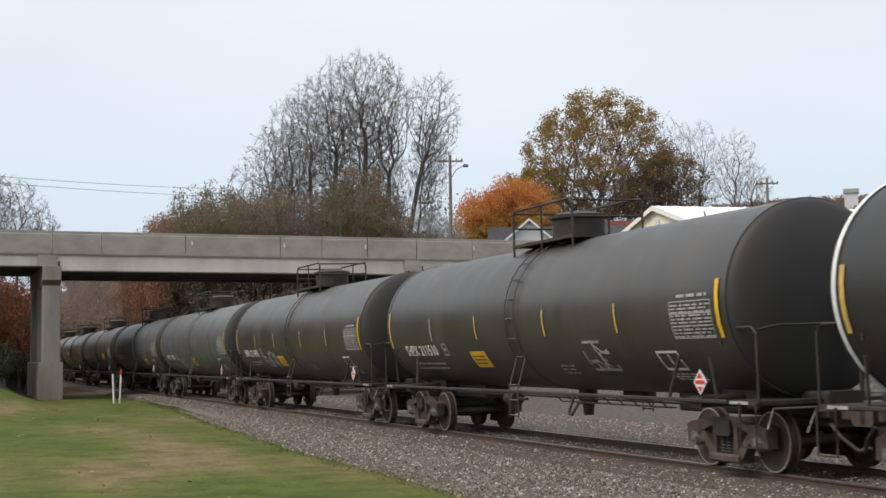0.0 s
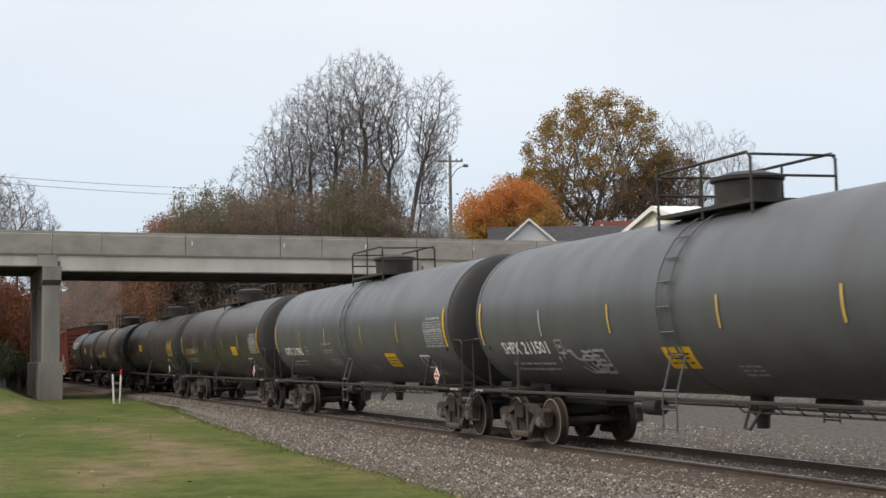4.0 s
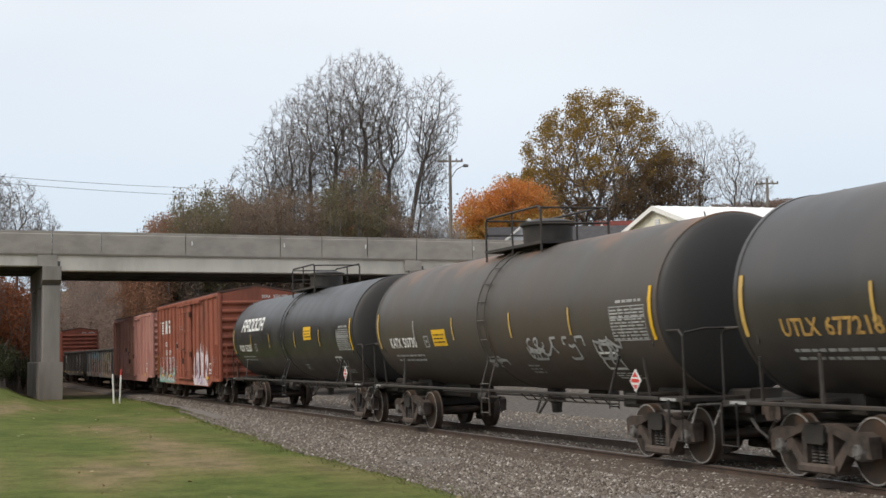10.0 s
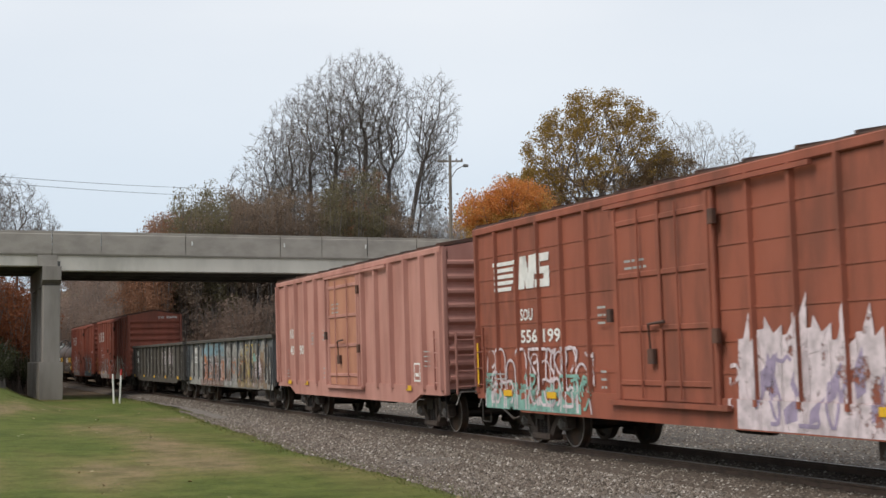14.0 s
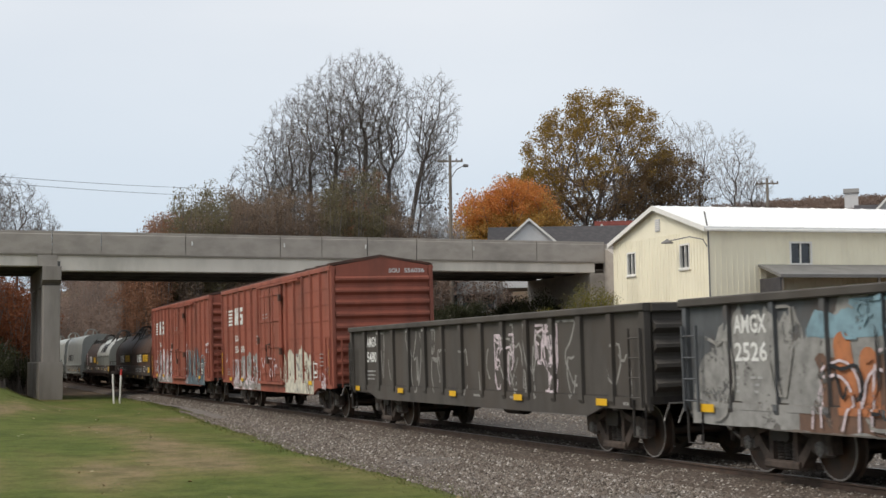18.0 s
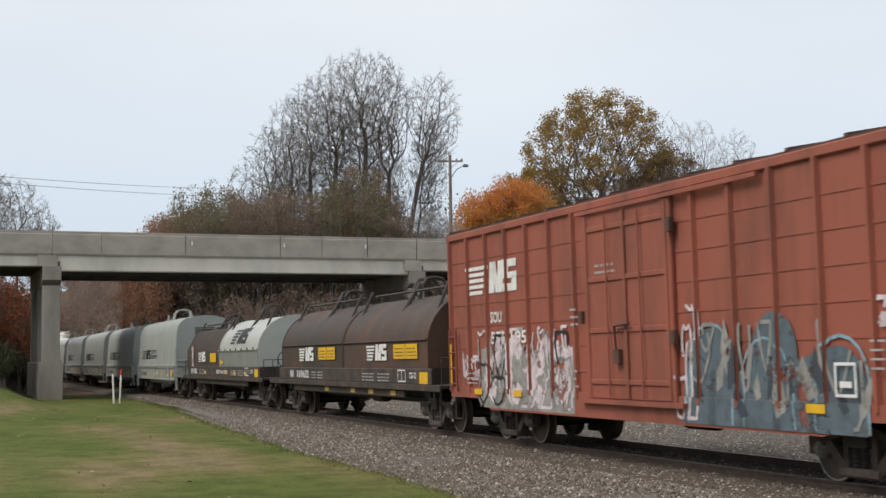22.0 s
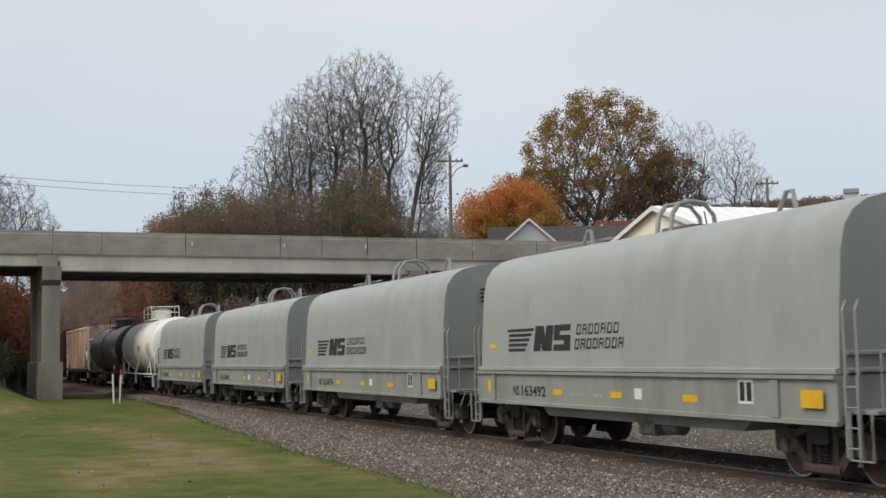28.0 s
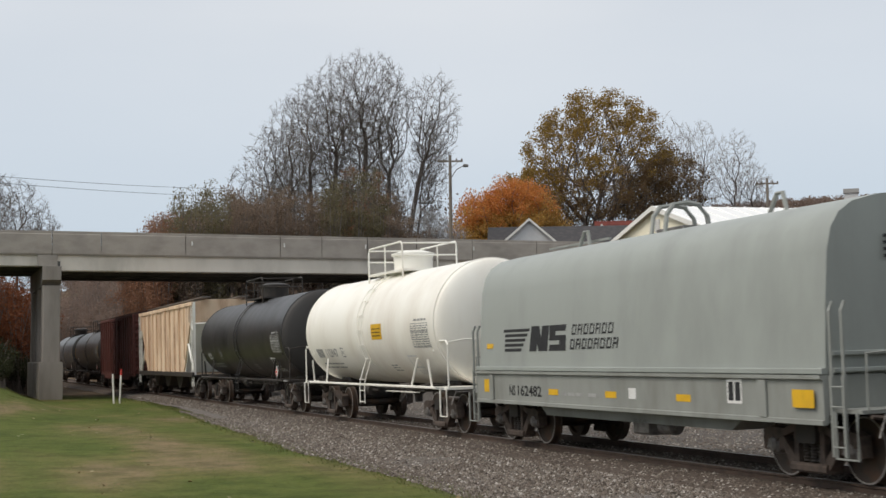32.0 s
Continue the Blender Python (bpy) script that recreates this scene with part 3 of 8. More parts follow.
def make_truck_meshes():
    d = {}
    w = Geo()
    for s in (-1, 1):
        y = s * 0.755
        prof = [(-0.065, 0.2), (-0.065, 0.42), (-0.07, WHEEL_R), (0.05, WHEEL_R - 0.006), (0.068, WHEEL_R + 0.024), (0.085, WHEEL_R + 0.022), (0.085, 0.4), (0.03, 0.36), (0.015, 0.2), (0.06, 0.16), (0.06, 0.09)]
        w.turn([(y - s * a if s > 0 else y + a, r) for a, r in prof], axis="y", n=28)
    w.turn([(-1.05, 0.075), (1.05, 0.075)], axis="y", n=12)
    d["wheelset"] = w.mesh("wheelset", WHEEL, 40)
    rim = Geo().turn([(0.83, WHEEL_R - 0.03), (0.836, WHEEL_R - 0.03), (0.834, WHEEL_R - 0.008), (0.83, WHEEL_R - 0.008), (0.83, WHEEL_R - 0.03)], axis="y", n=28, caps=False)
    d["rim"] = rim.mesh("rim", TREAD, 40)
    f = Geo()
    o = [(-1.12, 0.5), (-1.12, 0.66), (-0.95, 0.72), (-0.6, 0.7), (-0.3, 0.8), (0.3, 0.8), (0.6, 0.7), (0.95, 0.72), (1.12, 0.66), (1.12, 0.5), (0.8, 0.5), (0.72, 0.56), (0.32, 0.68), (-0.32, 0.68), (-0.72, 0.56), (-0.8, 0.5)]
    f.slab(o, -0.1, 0.1)
    for s in (-1, 1):
        f.slab([(s * 0.8, 0.6), (s * 0.66, 0.62), (s * 0.3, 0.27), (s * 0.33, 0.14), (s * 0.42, 0.16)], -0.09, 0.09)
        f.box(s * 0.3 - 0.05, s * 0.3 + 0.05, -0.1, 0.1, 0.18, 0.7)
        f.slab([(s * 1.12, 0.66), (s * 1.14, 0.38), (s * 1.04, 0.38), (s * 1.03, 0.55), (s * 0.76, 0.55), (s * 0.75, 0.38), (s * 0.66, 0.4), (s * 0.66, 0.66)], -0.085, 0.085)
    f.box(-0.42, 0.42, -0.14, 0.14, 0.12, 0.25, 0.03)
    d["side_frame"] = f.mesh("side_frame", TRUCK)
    sp = Geo()
    for x in (-0.17, 0.0, 0.17):
        pr = []
        for i in range(13):
            z = 0.25 + 0.27 * i / 12
            pr.append((z, 0.075 if i % 2 else 0.058))
        sp.turn(pr, (x, 0, 0), "z", 10)
    d["spring_nest"] = sp.mesh("spring_nest", STEEL, 30)
    bl = Geo().box(-0.22, 0.22, -1.15, 1.15, 0.52, 0.78, 0.04)
    bl.turn([(0.78, 0.2), (0.9, 0.2)], (0, 0, 0), "z", 16)
    d["bolster"] = bl.mesh("bolster", STEEL)
    c = Geo().turn([(-0.16, 0.13), (0.0, 0.13), (0.02, 0.11), (0.06, 0.1), (0.065, 0.06), (0.075, 0.055), (0.075, 0.0)], axis="y", n=14)
    for k in range(3):
        a = k * 2.094
        c.turn([(0.06, 0.018), (0.085, 0.018)], (0.072 * math.cos(a), 0, 0.072 * math.sin(a)), "y", 6)
    d["bearing"] = c.mesh("bearing", CAP, 40)
    bb = Geo().tube([(0.52, -0.85, 0.38), (0.47, 0, 0.34), (0.52, 0.85, 0.38)], 0.045, 6)
    for s in (-1, 1):
        bb.box(0.42, 0.5, s * 0.755 - 0.05, s * 0.755 + 0.05, 0.28, 0.5)
    d["brake_beam"] = bb.mesh("brake_beam", STEEL)
    return d


TRUCK_PARTS = make_truck_meshes()
SPINNERS = []


def add_truck(car, x):
    t = TRUCK_PARTS
    tr = part("truck", t["bolster"], None, car, "dusty cast-steel railway truck", at=(x, 0, 0))
    for s in (-1, 1):
        part("side_frame", t["side_frame"], None, tr, at=(0, s * 1.0, 0))
        part("spring_nest", t["spring_nest"], None, tr, at=(0, s * 1.0, 0))
    for e in (-1, 1):
        part("brake_beam", t["brake_beam"], None, tr, at=Matrix.Rotation(0 if e > 0 else math.pi, 4, "Z"))
        ws = part("wheelset", t["wheelset"], None, car, "rusty steel wheelset")
        ws.matrix_parent_inverse = Matrix.Translation((x + e * 0.889, 0, WHEEL_R))
        for s in (-1, 1):
            part("rim", t["rim"], None, ws, "worn bright rim edge", at=Matrix.Rotation(0 if s > 0 else math.pi, 4, "X"))
            part("bearing", t["bearing"], None, ws, "greasy bearing cap", at=Matrix.Translation((0, s * 1.06, 0)) @ Matrix.Rotation(0 if s > 0 else math.pi, 4, "X"))
        SPINNERS.append(ws)


def add_coupler(car, x, s):
    """Draft sill end, coupler, air hose and cut lever at one end."""
    g = Geo().box(min(x - s * 1.6, x), max(x - s * 1.6, x), -0.22, 0.22, 0.66, 1.02, 0.03)
    part("draft_sill", g, STEEL, car)
    k = Geo().box(min(x, x + s * 0.42), max(x, x + s * 0.42), -0.1, 0.1, 0.76, 0.94, 0.02)
    k.box(min(x + s * 0.36, x + s * 0.66), max(x + s * 0.36, x + s * 0.66), -0.19, 0.14, 0.7, 1.0, 0.05)
    part("coupler", k, TRUCK, car)
    h = Geo().tube([(x + s * 0.1, -0.35, 0.72), (x + s * 0.3, -0.34, 0.55), (x + s * 0.52, -0.22, 0.36), (x + s * 0.68, -0.12, 0.4)], 0.03, 6)
    part("air_hose", h, STEEL, car)
    u = Geo().tube([(x + s * 0.3, -0.1, 1.0), (x + s * 0.12, -0.4, 0.98), (x + s * 0.1, -1.3, 0.98), (x + s * 0.12, -1.42, 0.7)], 0.016, 5)
    part("cut_lever", u, CAP, car)


def ladder(x0, x1, z0, z1, n, y, r=0.014):
    """Rungs between two stiles on a side."""
    g = Geo()
    for x in (x0, x1):
        g.box(x - 0.02, x + 0.02, y - 0.03, y + 0.01, z0, z1)
    for i in range(n):
        z = z0 + (z1 - z0) * (i + 0.5) / n
        g.tube([(x0, y - 0.02, z), (x1, y - 0.02, z)], r, 5)
    return g


CARS = []


def start_car(name, label, category, front, rear):
    """A car whose body reaches from front to rear along the train; the train's own measure runs back from 0."""
    car = thing(name, label, category, "cars of the freight train")
    CARS.append((car, (front + rear) / 2))
    return car, (front - rear) / 2


# ---- tank cars ----
TANK_Z = 2.56


def wrapped(items, R, zc, s=-1, lift=0.006):
    """Puts flat x, z faces on the round side of a tank."""
    g = Geo()
    for v, f in items:
        g.add([(x, s * math.sqrt(max(0.0, (R + lift) ** 2 - (z - zc) ** 2)), z) for x, z in v], f)
    return g


def patch(x0, x1, z0, z1, n=4, lean=0.0):
    v = [(x + lean * (z0 + (z1 - z0) * i / n - z0), z0 + (z1 - z0) * i / n) for i in range(n + 1) for x in (x0, x1)]
    return v, [(2 * i, 2 * i + 1, 2 * i + 3, 2 * i + 2) for i in range(n)]


def moved(item, x, z):
    v, f = item
    return [(a + x, b + z) for a, b in v], f


def text_lines(x0, x1, z0, z1, rows, rng, fill=0.6):
    """Rows of small bars standing for unreadable stencils."""
    out = []
    h = (z1 - z0) / rows
    for i in range(rows):
        x = x0
        while x < x1 - 0.05:
            w = rng.uniform(0.08, 0.3)
            out.append(patch(x, min(x1, x + w), z0 + i * h, z0 + i * h + h * fill, 1))
            x += w + rng.uniform(0.03, 0.07)
    return out


def quad_yz(y0, y1, z0, z1):
    return [(y0, z0), (y1, z0), (y1, z1), (y0, z1)], [(0, 1, 2, 3)]


def mark_letters(x, z, h, n, rng):
    """A reporting mark drawn as plain blocks."""
    return [patch(x + i * h * 0.72, x + i * h * 0.72 + h * 0.55, z, z + h, 2) for i in range(n)]


def tank_car(front, rear, paint, label, number="", style=0, mark=None, plate=True, yellow=None, seed=1, R=1.5, jacket_rim=False, trim=None, strips=True, diamond=True, end_rail=True, mark_z=1.8, yellow_z=(1.53, 1.88), scrawls=(), code=""):
    rng = random.Random(seed)
    mark = mark or WHITE_MARK
    trim = trim or STEEL
    car, L = start_car("tank_car", label, "tank car", front, rear)
    Z = TANK_Z
    head = 0.34
    shell = [(-L, R), (-L * 0.34, R), (-0.06, R), (-0.05, R + 0.012), (0.05, R + 0.012), (0.06, R), (L * 0.34, R), (L, R)]
    tank = part("tank", Geo().turn(shell, (0, 0, Z), "x", 64), paint, car, smooth=40)
    for s in (-1, 1):
        dish = [(s * L, R - 0.004), (s * (L + 0.05), R - 0.012)] + [(s * (L + 0.05 + head * math.sqrt(1 - q ** 2.2)), max(0.02, (R - 0.012) * q)) for q in (0.99, 0.96, 0.9, 0.8, 0.65, 0.45, 0.2, 0.0)]
        part("tank_head", Geo().turn(dish, (0, 0, Z), "x", 64), paint if trim is WHITE_TANK else HEAD, tank, "dished end of the tank", smooth=50)
    for x in (-L, L):
        part("weld_band", Geo().turn([(x - 0.05, R), (x - 0.045, R + 0.014), (x + 0.045, R + 0.014), (x + 0.05, R)], (0, 0, Z), "x", 56), paint, tank, smooth=40)
    tx = L - 1.15
    for s in (-1, 1):
        add_truck(car, s * tx + (0.35 if s > 0 else 0.1))
        add_coupler(car, s * (L + 0.75), s)
        x = s * tx
        part("saddle", Geo().slab([(x - 0.55, 0.9), (x + 0.55, 0.9), (x + 0.4, 1.75), (x - 0.4, 1.75)], -0.6, 0.6), STEEL, car)
        part("stub_sill", Geo().box(min(s * (L + 0.75), s * (tx - 2.4)), max(s * (L + 0.75), s * (tx - 2.4)), -0.3, 0.3, 0.78, 1.18, 0.03), STEEL, car)
        xe = s * (L + 0.62)
        xi = s * (L - 0.35)
        part("end_platform", Geo().box(min(xe, xi), max(xe, xi), -1.42, 1.42, 1.02, 1.08), trim, car)
        part("body_bolster", Geo().box(x - 0.2, x + 0.2, -1.4, 1.4, 0.95, 1.12, 0.03), STEEL, car)
        part("step_stencil", Geo().box(min(xi + s * 0.2, xi + s * 0.75), max(xi + s * 0.2, xi + s * 0.75), -1.428, -1.42, 1.03, 1.075), DULL_MARK, car)
        if end_rail:
            part("end_handrail", Geo().tube([(xe, -1.38, 1.05), (xe, -1.38, 2.05), (xe - s * 0.12, -1.38, 2.14), (xi, -1.38, 2.14), (xi, -1.38, 1.9)], 0.022, 6), trim, car)
            part("end_handrail", Geo().tube([(xe, -1.36, 2.1), (xe, -1.0, 2.16), (xe, 1.0, 2.16), (xe, 1.36, 2.1), (xe, 1.36, 1.05)], 0.022, 6), trim, car)
        part("corner_step", Geo().tube([(xe, -1.44, 1.05), (xe, -1.44, 0.42), (xe - s * 0.42, -1.44, 0.42), (xe - s * 0.42, -1.44, 1.05)], 0.022, 5), trim, car)
        part("shell_brace", Geo().tube([(s * (L - 1.9), -1.42, 1.05), (s * (L - 1.7), -1.3, 1.75)], 0.03, 5), trim, car)
        part("push_pole_post", Geo().tube([(s * (L - 0.45), -1.4, 1.05), (s * (L - 0.52), -1.47, 1.72)], 0.028, 5), trim, car)
    # walkway edge along each side
    for s in (-1, 1):
        part("side_rail", Geo().box(-L + 0.1, L - 0.1, s * 1.43 - 0.04, s * 1.43 + 0.04, 1.03, 1.09, 0.012), trim, car)
    # long step with hangers below the rail of the forward half
    steps = 0 if trim is WHITE_TANK else 9
    part("running_step", Geo().box(L * 0.2, L - 2.3, -1.2, -1.06, 0.89, 0.91), trim, car)
    for i in range(steps):
        x = L * 0.2 + 0.05 + i * (L * 0.8 - 2.4) / 8
        part("step_hanger", Geo().tube([(x, -1.2, 0.9), (x, -1.36, 1.04)], 0.011, 4), trim, car)
    # brake gear under the belly
    part("brake_rod", Geo().tube([(-L + 2.2, -0.5, 0.92), (L - 2.2, -0.5, 0.92)], 0.022, 5), STEEL, car)
    part("outlet_valve", Geo().turn([(0.55, 0.1), (0.75, 0.12), (0.8, 0.19), (1.1, 0.19)], (0.3, 0, 0), "z", 12), STEEL, car)
    part("air_reservoir", Geo().turn([(1.4, 0.05), (1.44, 0.16), (2.2, 0.16), (2.24, 0.05)], (0, 0.35, 0.98), "x", 14), STEEL, car, smooth=40)
    part("brake_lever", Geo().tube([(0.9, -0.6, 0.95), (0.95, -0.75, 0.62), (1.15, -0.78, 0.6), (1.2, -0.6, 0.9)], 0.03, 5), STEEL, car)
    part("brake_cylinder", Geo().turn([(-2.4, 0.05), (-2.38, 0.15), (-1.9, 0.15), (-1.88, 0.04), (-1.4, 0.03)], (0, -0.6, 0.85), "x", 12), STEEL, car, smooth=40)
    wheel = Geo()
    wheel.hoop((L + 0.52, 0.45, 2.35), 0.28)
    for k in range(4):
        a = k * math.pi / 4
        wheel.tube([(L + 0.52, 0.45 + 0.28 * math.cos(a), 2.35 + 0.28 * math.sin(a)), (L + 0.52, 0.45 - 0.28 * math.cos(a), 2.35 - 0.28 * math.sin(a))], 0.014, 4)
    wheel.tube([(L + 0.52, 0.45, 1.06), (L + 0.52, 0.45, 2.35)], 0.04, 6)
    part("hand_brake", wheel, trim, car)
    # top fittings: platform, dome, guard rail
    zt = Z + R
    pl = 1.15 if style != 1 else 1.2
    part("top_platform", Geo().box(-pl - 0.35, pl + 0.35, -0.78, 0.78, zt - 0.03, zt + 0.03), trim, car)
    dome = Geo().turn([(zt - 0.12, 0.52), (zt + 0.42, 0.54), (zt + 0.45, 0.6), (zt + 0.51, 0.6), (zt + 0.53, 0.52), (zt + 0.59, 0.3), (zt + 0.6, 0.0)], (0.15, 0, 0), "z", 22)
    part("manway_dome", dome, trim, car, smooth=35)
    part("valve_housing", Geo().turn([(zt - 0.05, 0.16), (zt + 0.24, 0.16), (zt + 0.28, 0.1)], (-0.75, 0.1, 0), "z", 12), trim, car, smooth=35)
    for y in (-0.76, 0.76):
        xa, xb = -pl - 0.3, pl + 0.3
        part("guard_rail", Geo().tube([(xa, y, zt - 0.25), (xa, y, zt + 0.65), (xa + 0.1, y, zt + 0.74), (xb - 0.1, y, zt + 0.74), (xb, y, zt + 0.65), (xb, y, zt - 0.2)], 0.026, 6), trim, car)
        part("rail_post", Geo().tube([(0.0, y, zt - 0.2), (0.0, y, zt + 0.74)], 0.022, 5), trim, car)
    for x in (-pl - 0.3, pl + 0.3):
        for z in (zt + 0.38, zt + 0.7):
            part("cross_rail", Geo().tube([(x, -0.76, z), (x, 0.76, z)], 0.022, 5), trim, car)
    # ladder over the side
    for s in (-1, 1):
        g = Geo()
        for x in (-0.22, 0.22):
            pts = []
            for i in range(13):
                a = -0.75 + (1.57 + 0.62) * i / 12
                pts.append((x, s * (R + 0.055) * math.cos(a), Z + (R + 0.055) * math.sin(a)))
            pts = [(x, s * 1.5, 0.55), (x, s * 1.5, 1.1)] + pts[1:]
            g.tube(pts, 0.016, 5)
        for i in range(9):
            if i < 3:
                p = [(-0.22, s * 1.5, 0.6 + 0.3 * i), (0.22, s * 1.5, 0.6 + 0.3 * i)]
            else:
                a = -0.55 + 0.26 * (i - 3)
                p = [(q, s * (R + 0.055) * math.cos(a), Z + (R + 0.055) * math.sin(a)) for q in (-0.22, 0.22)]
            g.tube(p, 0.015, 5)
        part("ladder", g, trim if trim is WHITE_TANK else paint, car, at=(0.0, 0, 0))
    # stencils, tape and placards
    k = L / 8.05
    if strips:
        for i, x in enumerate((-7.95, -4.9, -2.05, 1.5, 4.5, 7.8)):
            end = i in (0, 5)
            part("reflective_strip", wrapped([patch(x * k, x * k + (0.1 if end else 0.06), 2.0 if end else 2.14, 2.88 if end else 2.64)], R, Z, lift=0.018), YELLOW_MARK if end and i else DULL_MARK if i == 1 and seed % 2 else TAPE_FADED, car)
    xm = -7.0 * k
    z = mark_z
    part("reporting_mark", wrapped([moved(lettering(code, 0.25, 0.86), xm, z)] if code else mark_letters(xm, z, 0.25, 4, rng), R, Z), mark, car)
    if number:
        part("car_number", wrapped([moved(lettering(number, 0.25, 0.2 * len(number)), xm + 1.0, z)], R, Z), mark, car)
    part("weight_stencil", wrapped(text_lines(xm + 0.1, xm + 2.2, z - 0.32, z - 0.1, 2, rng, 0.4), R, Z), DULL_MARK, car)
    sq = [patch(xm + 2.6, xm + 2.9, z, z + 0.03, 1), patch(xm + 2.6, xm + 2.9, z + 0.24, z + 0.27, 1), patch(xm + 2.6, xm + 2.63, z, z + 0.27, 2), patch(xm + 2.87, xm + 2.9, z, z + 0.27, 2), patch(xm + 2.7, xm + 2.8, z + 0.1, z + 0.17, 1)]
    part("class_stencil", wrapped(sq, R, Z), DULL_MARK, car)
    part("stencil_block", wrapped(text_lines(-1.87 * k, -0.6 * k, 1.62, 2.15, 5, rng, 0.3) if seed == 0 else text_lines(1.5, 2.1, 1.42, 1.62, 3, rng, 0.45), R, Z), DULL_MARK, car)
    if seed == 14:
        part("stencil_block", wrapped(text_lines(-2.7, -1.6, 2.18, 2.24, 1, rng) + text_lines(-2.6, -1.6, 1.92, 2.06, 2, rng, 0.4) + text_lines(-2.4, -1.2, 1.58, 1.78, 3, rng, 0.45), R, Z), DULL_MARK, car)
    head_x = lambda y, zz: L + 0.065 + head * math.sqrt(max(0.0, 1 - (math.hypot(y, zz - Z) / (R - 0.012)) ** 2.2))
    g = Geo()
    for v, f in [quad_yz(0.2 + i * 0.17, 0.33 + i * 0.17, 2.98, 3.14) for i in range(4)] + [quad_yz(0.45, 0.8, 2.84, 2.9), quad_yz(0.45, 0.8, 2.72, 2.78)]:
        g.add([(head_x(p, q), p, q) for p, q in v], f)
    part("end_stencil", g, mark, car)
    if plate:
        xs = L - 2.0
        grid = [patch(xs + 0.35, xs + 1.6, z, z + 0.016, 1) for z in (2.0, 2.19, 2.38, 2.57)] + [patch(x, x + 0.016, 2.0, 2.58, 4) for x in (xs + 0.35, xs + 0.72, xs + 1.15, xs + 1.59)]
        part("data_panel", wrapped(grid + text_lines(xs + 0.38, xs + 1.58, 2.02, 2.56, 10, rng, 0.5) + text_lines(xs + 0.6, xs + 1.5, 2.64, 2.72, 1, rng), R, Z), mark if mark is ORANGE_MARK and seed == 16 else DULL_MARK, car)
        xp = L - 2.5
        fr = [patch(xp, xp + 0.7, 1.5, 1.54, 1), patch(xp, xp + 0.7, 1.78, 1.82, 1), patch(xp, xp + 0.04, 1.54, 1.78, 2), patch(xp + 0.66, xp + 0.7, 1.54, 1.78, 2), patch(xp + 0.33, xp + 0.37, 1.6, 1.76, 1)] + text_lines(xp + 0.05, xp + 1.0, 1.34, 1.47, 3, rng, 0.5)
        part("consolidated_stencil", wrapped(fr, R, Z), WHITE_MARK, car)
    if yellow is not None:
        part("yellow_panel", wrapped([patch(yellow, yellow + 0.9, *yellow_z)], R, Z), YELLOW_MARK, car)
        part("panel_text", wrapped(text_lines(yellow + 0.1, yellow + 0.8, yellow_z[0] + 0.08, yellow_z[1] - 0.05, 3, rng, 0.3), R, Z, lift=0.01), BLACK_MARK, car)
    if diamond:
        xd, zd = L - 0.8, 1.34
        d = 0.19
        part("placard", Geo().add([(xd - d, -1.49, zd), (xd, -1.49, zd - d), (xd + d, -1.49, zd), (xd, -1.49, zd + d), (xd - d, -1.475, zd), (xd, -1.475, zd - d), (xd + d, -1.475, zd), (xd, -1.475, zd + d)],
                                  [(0, 1, 2, 3), (7, 6, 5, 4), (0, 4, 5, 1), (1, 5, 6, 2), (2, 6, 7, 3), (3, 7, 4, 0)]), WHITE_MARK, car, "white and red diamond hazard placard")
        e = d * 0.8
        face = [[(-e * 0.62, 0.38 * e), (e * 0.62, 0.38 * e), (0, e)], [(-e, 0), (-e * 0.8, -0.2 * e), (e * 0.8, -0.2 * e), (e, 0), (e * 0.8, 0.2 * e), (-e * 0.8, 0.2 * e)], [(-e * 0.55, -0.45 * e), (0, -e), (e * 0.55, -0.45 * e)]]
        part("placard_face", flat([([(xd + p, zd + q) for p, q in o], [tuple(range(len(o)))]) for o in face], -1.494), RED_MARK, car, "red print on the hazard placard")["kind"] = "stuff"
        part("placard_post", Geo().tube([(xd, -1.46, 1.05), (xd, -1.46, 1.2)], 0.02, 5), trim, car)
    for x0, x1, z0, z1, n in scrawls:
        part("graffiti", wrapped(scrawl(x0, x1, z0, z1, rng, n, 0.05), R, Z, lift=0.008), DULL_MARK, car, "sprayed graffiti")["kind"] = "stuff"
    if jacket_rim:
        part("white_rim", Geo().turn([(-L - 0.07, R), (-L - 0.06, R + 0.018), (-L + 0.02, R + 0.018), (-L + 0.03, R)], (0, 0, Z), "x", 56), WHITE_MARK, car, smooth=40)
    return car, L


# ---- flat-sided cars ----
def flat(items, y):
    """Puts x, z faces on an upright side."""
    g = Geo()
    for v, f in items:
        g.add([(a, y, b) for a, b in v], f)
    return g


def quad(x0, x1, z0, z1, lean=0.0):
    return [(x0, z0), (x1, z0), (x1 + lean * (z1 - z0), z1), (x0 + lean * (z1 - z0), z1)], [(0, 1, 2, 3)]


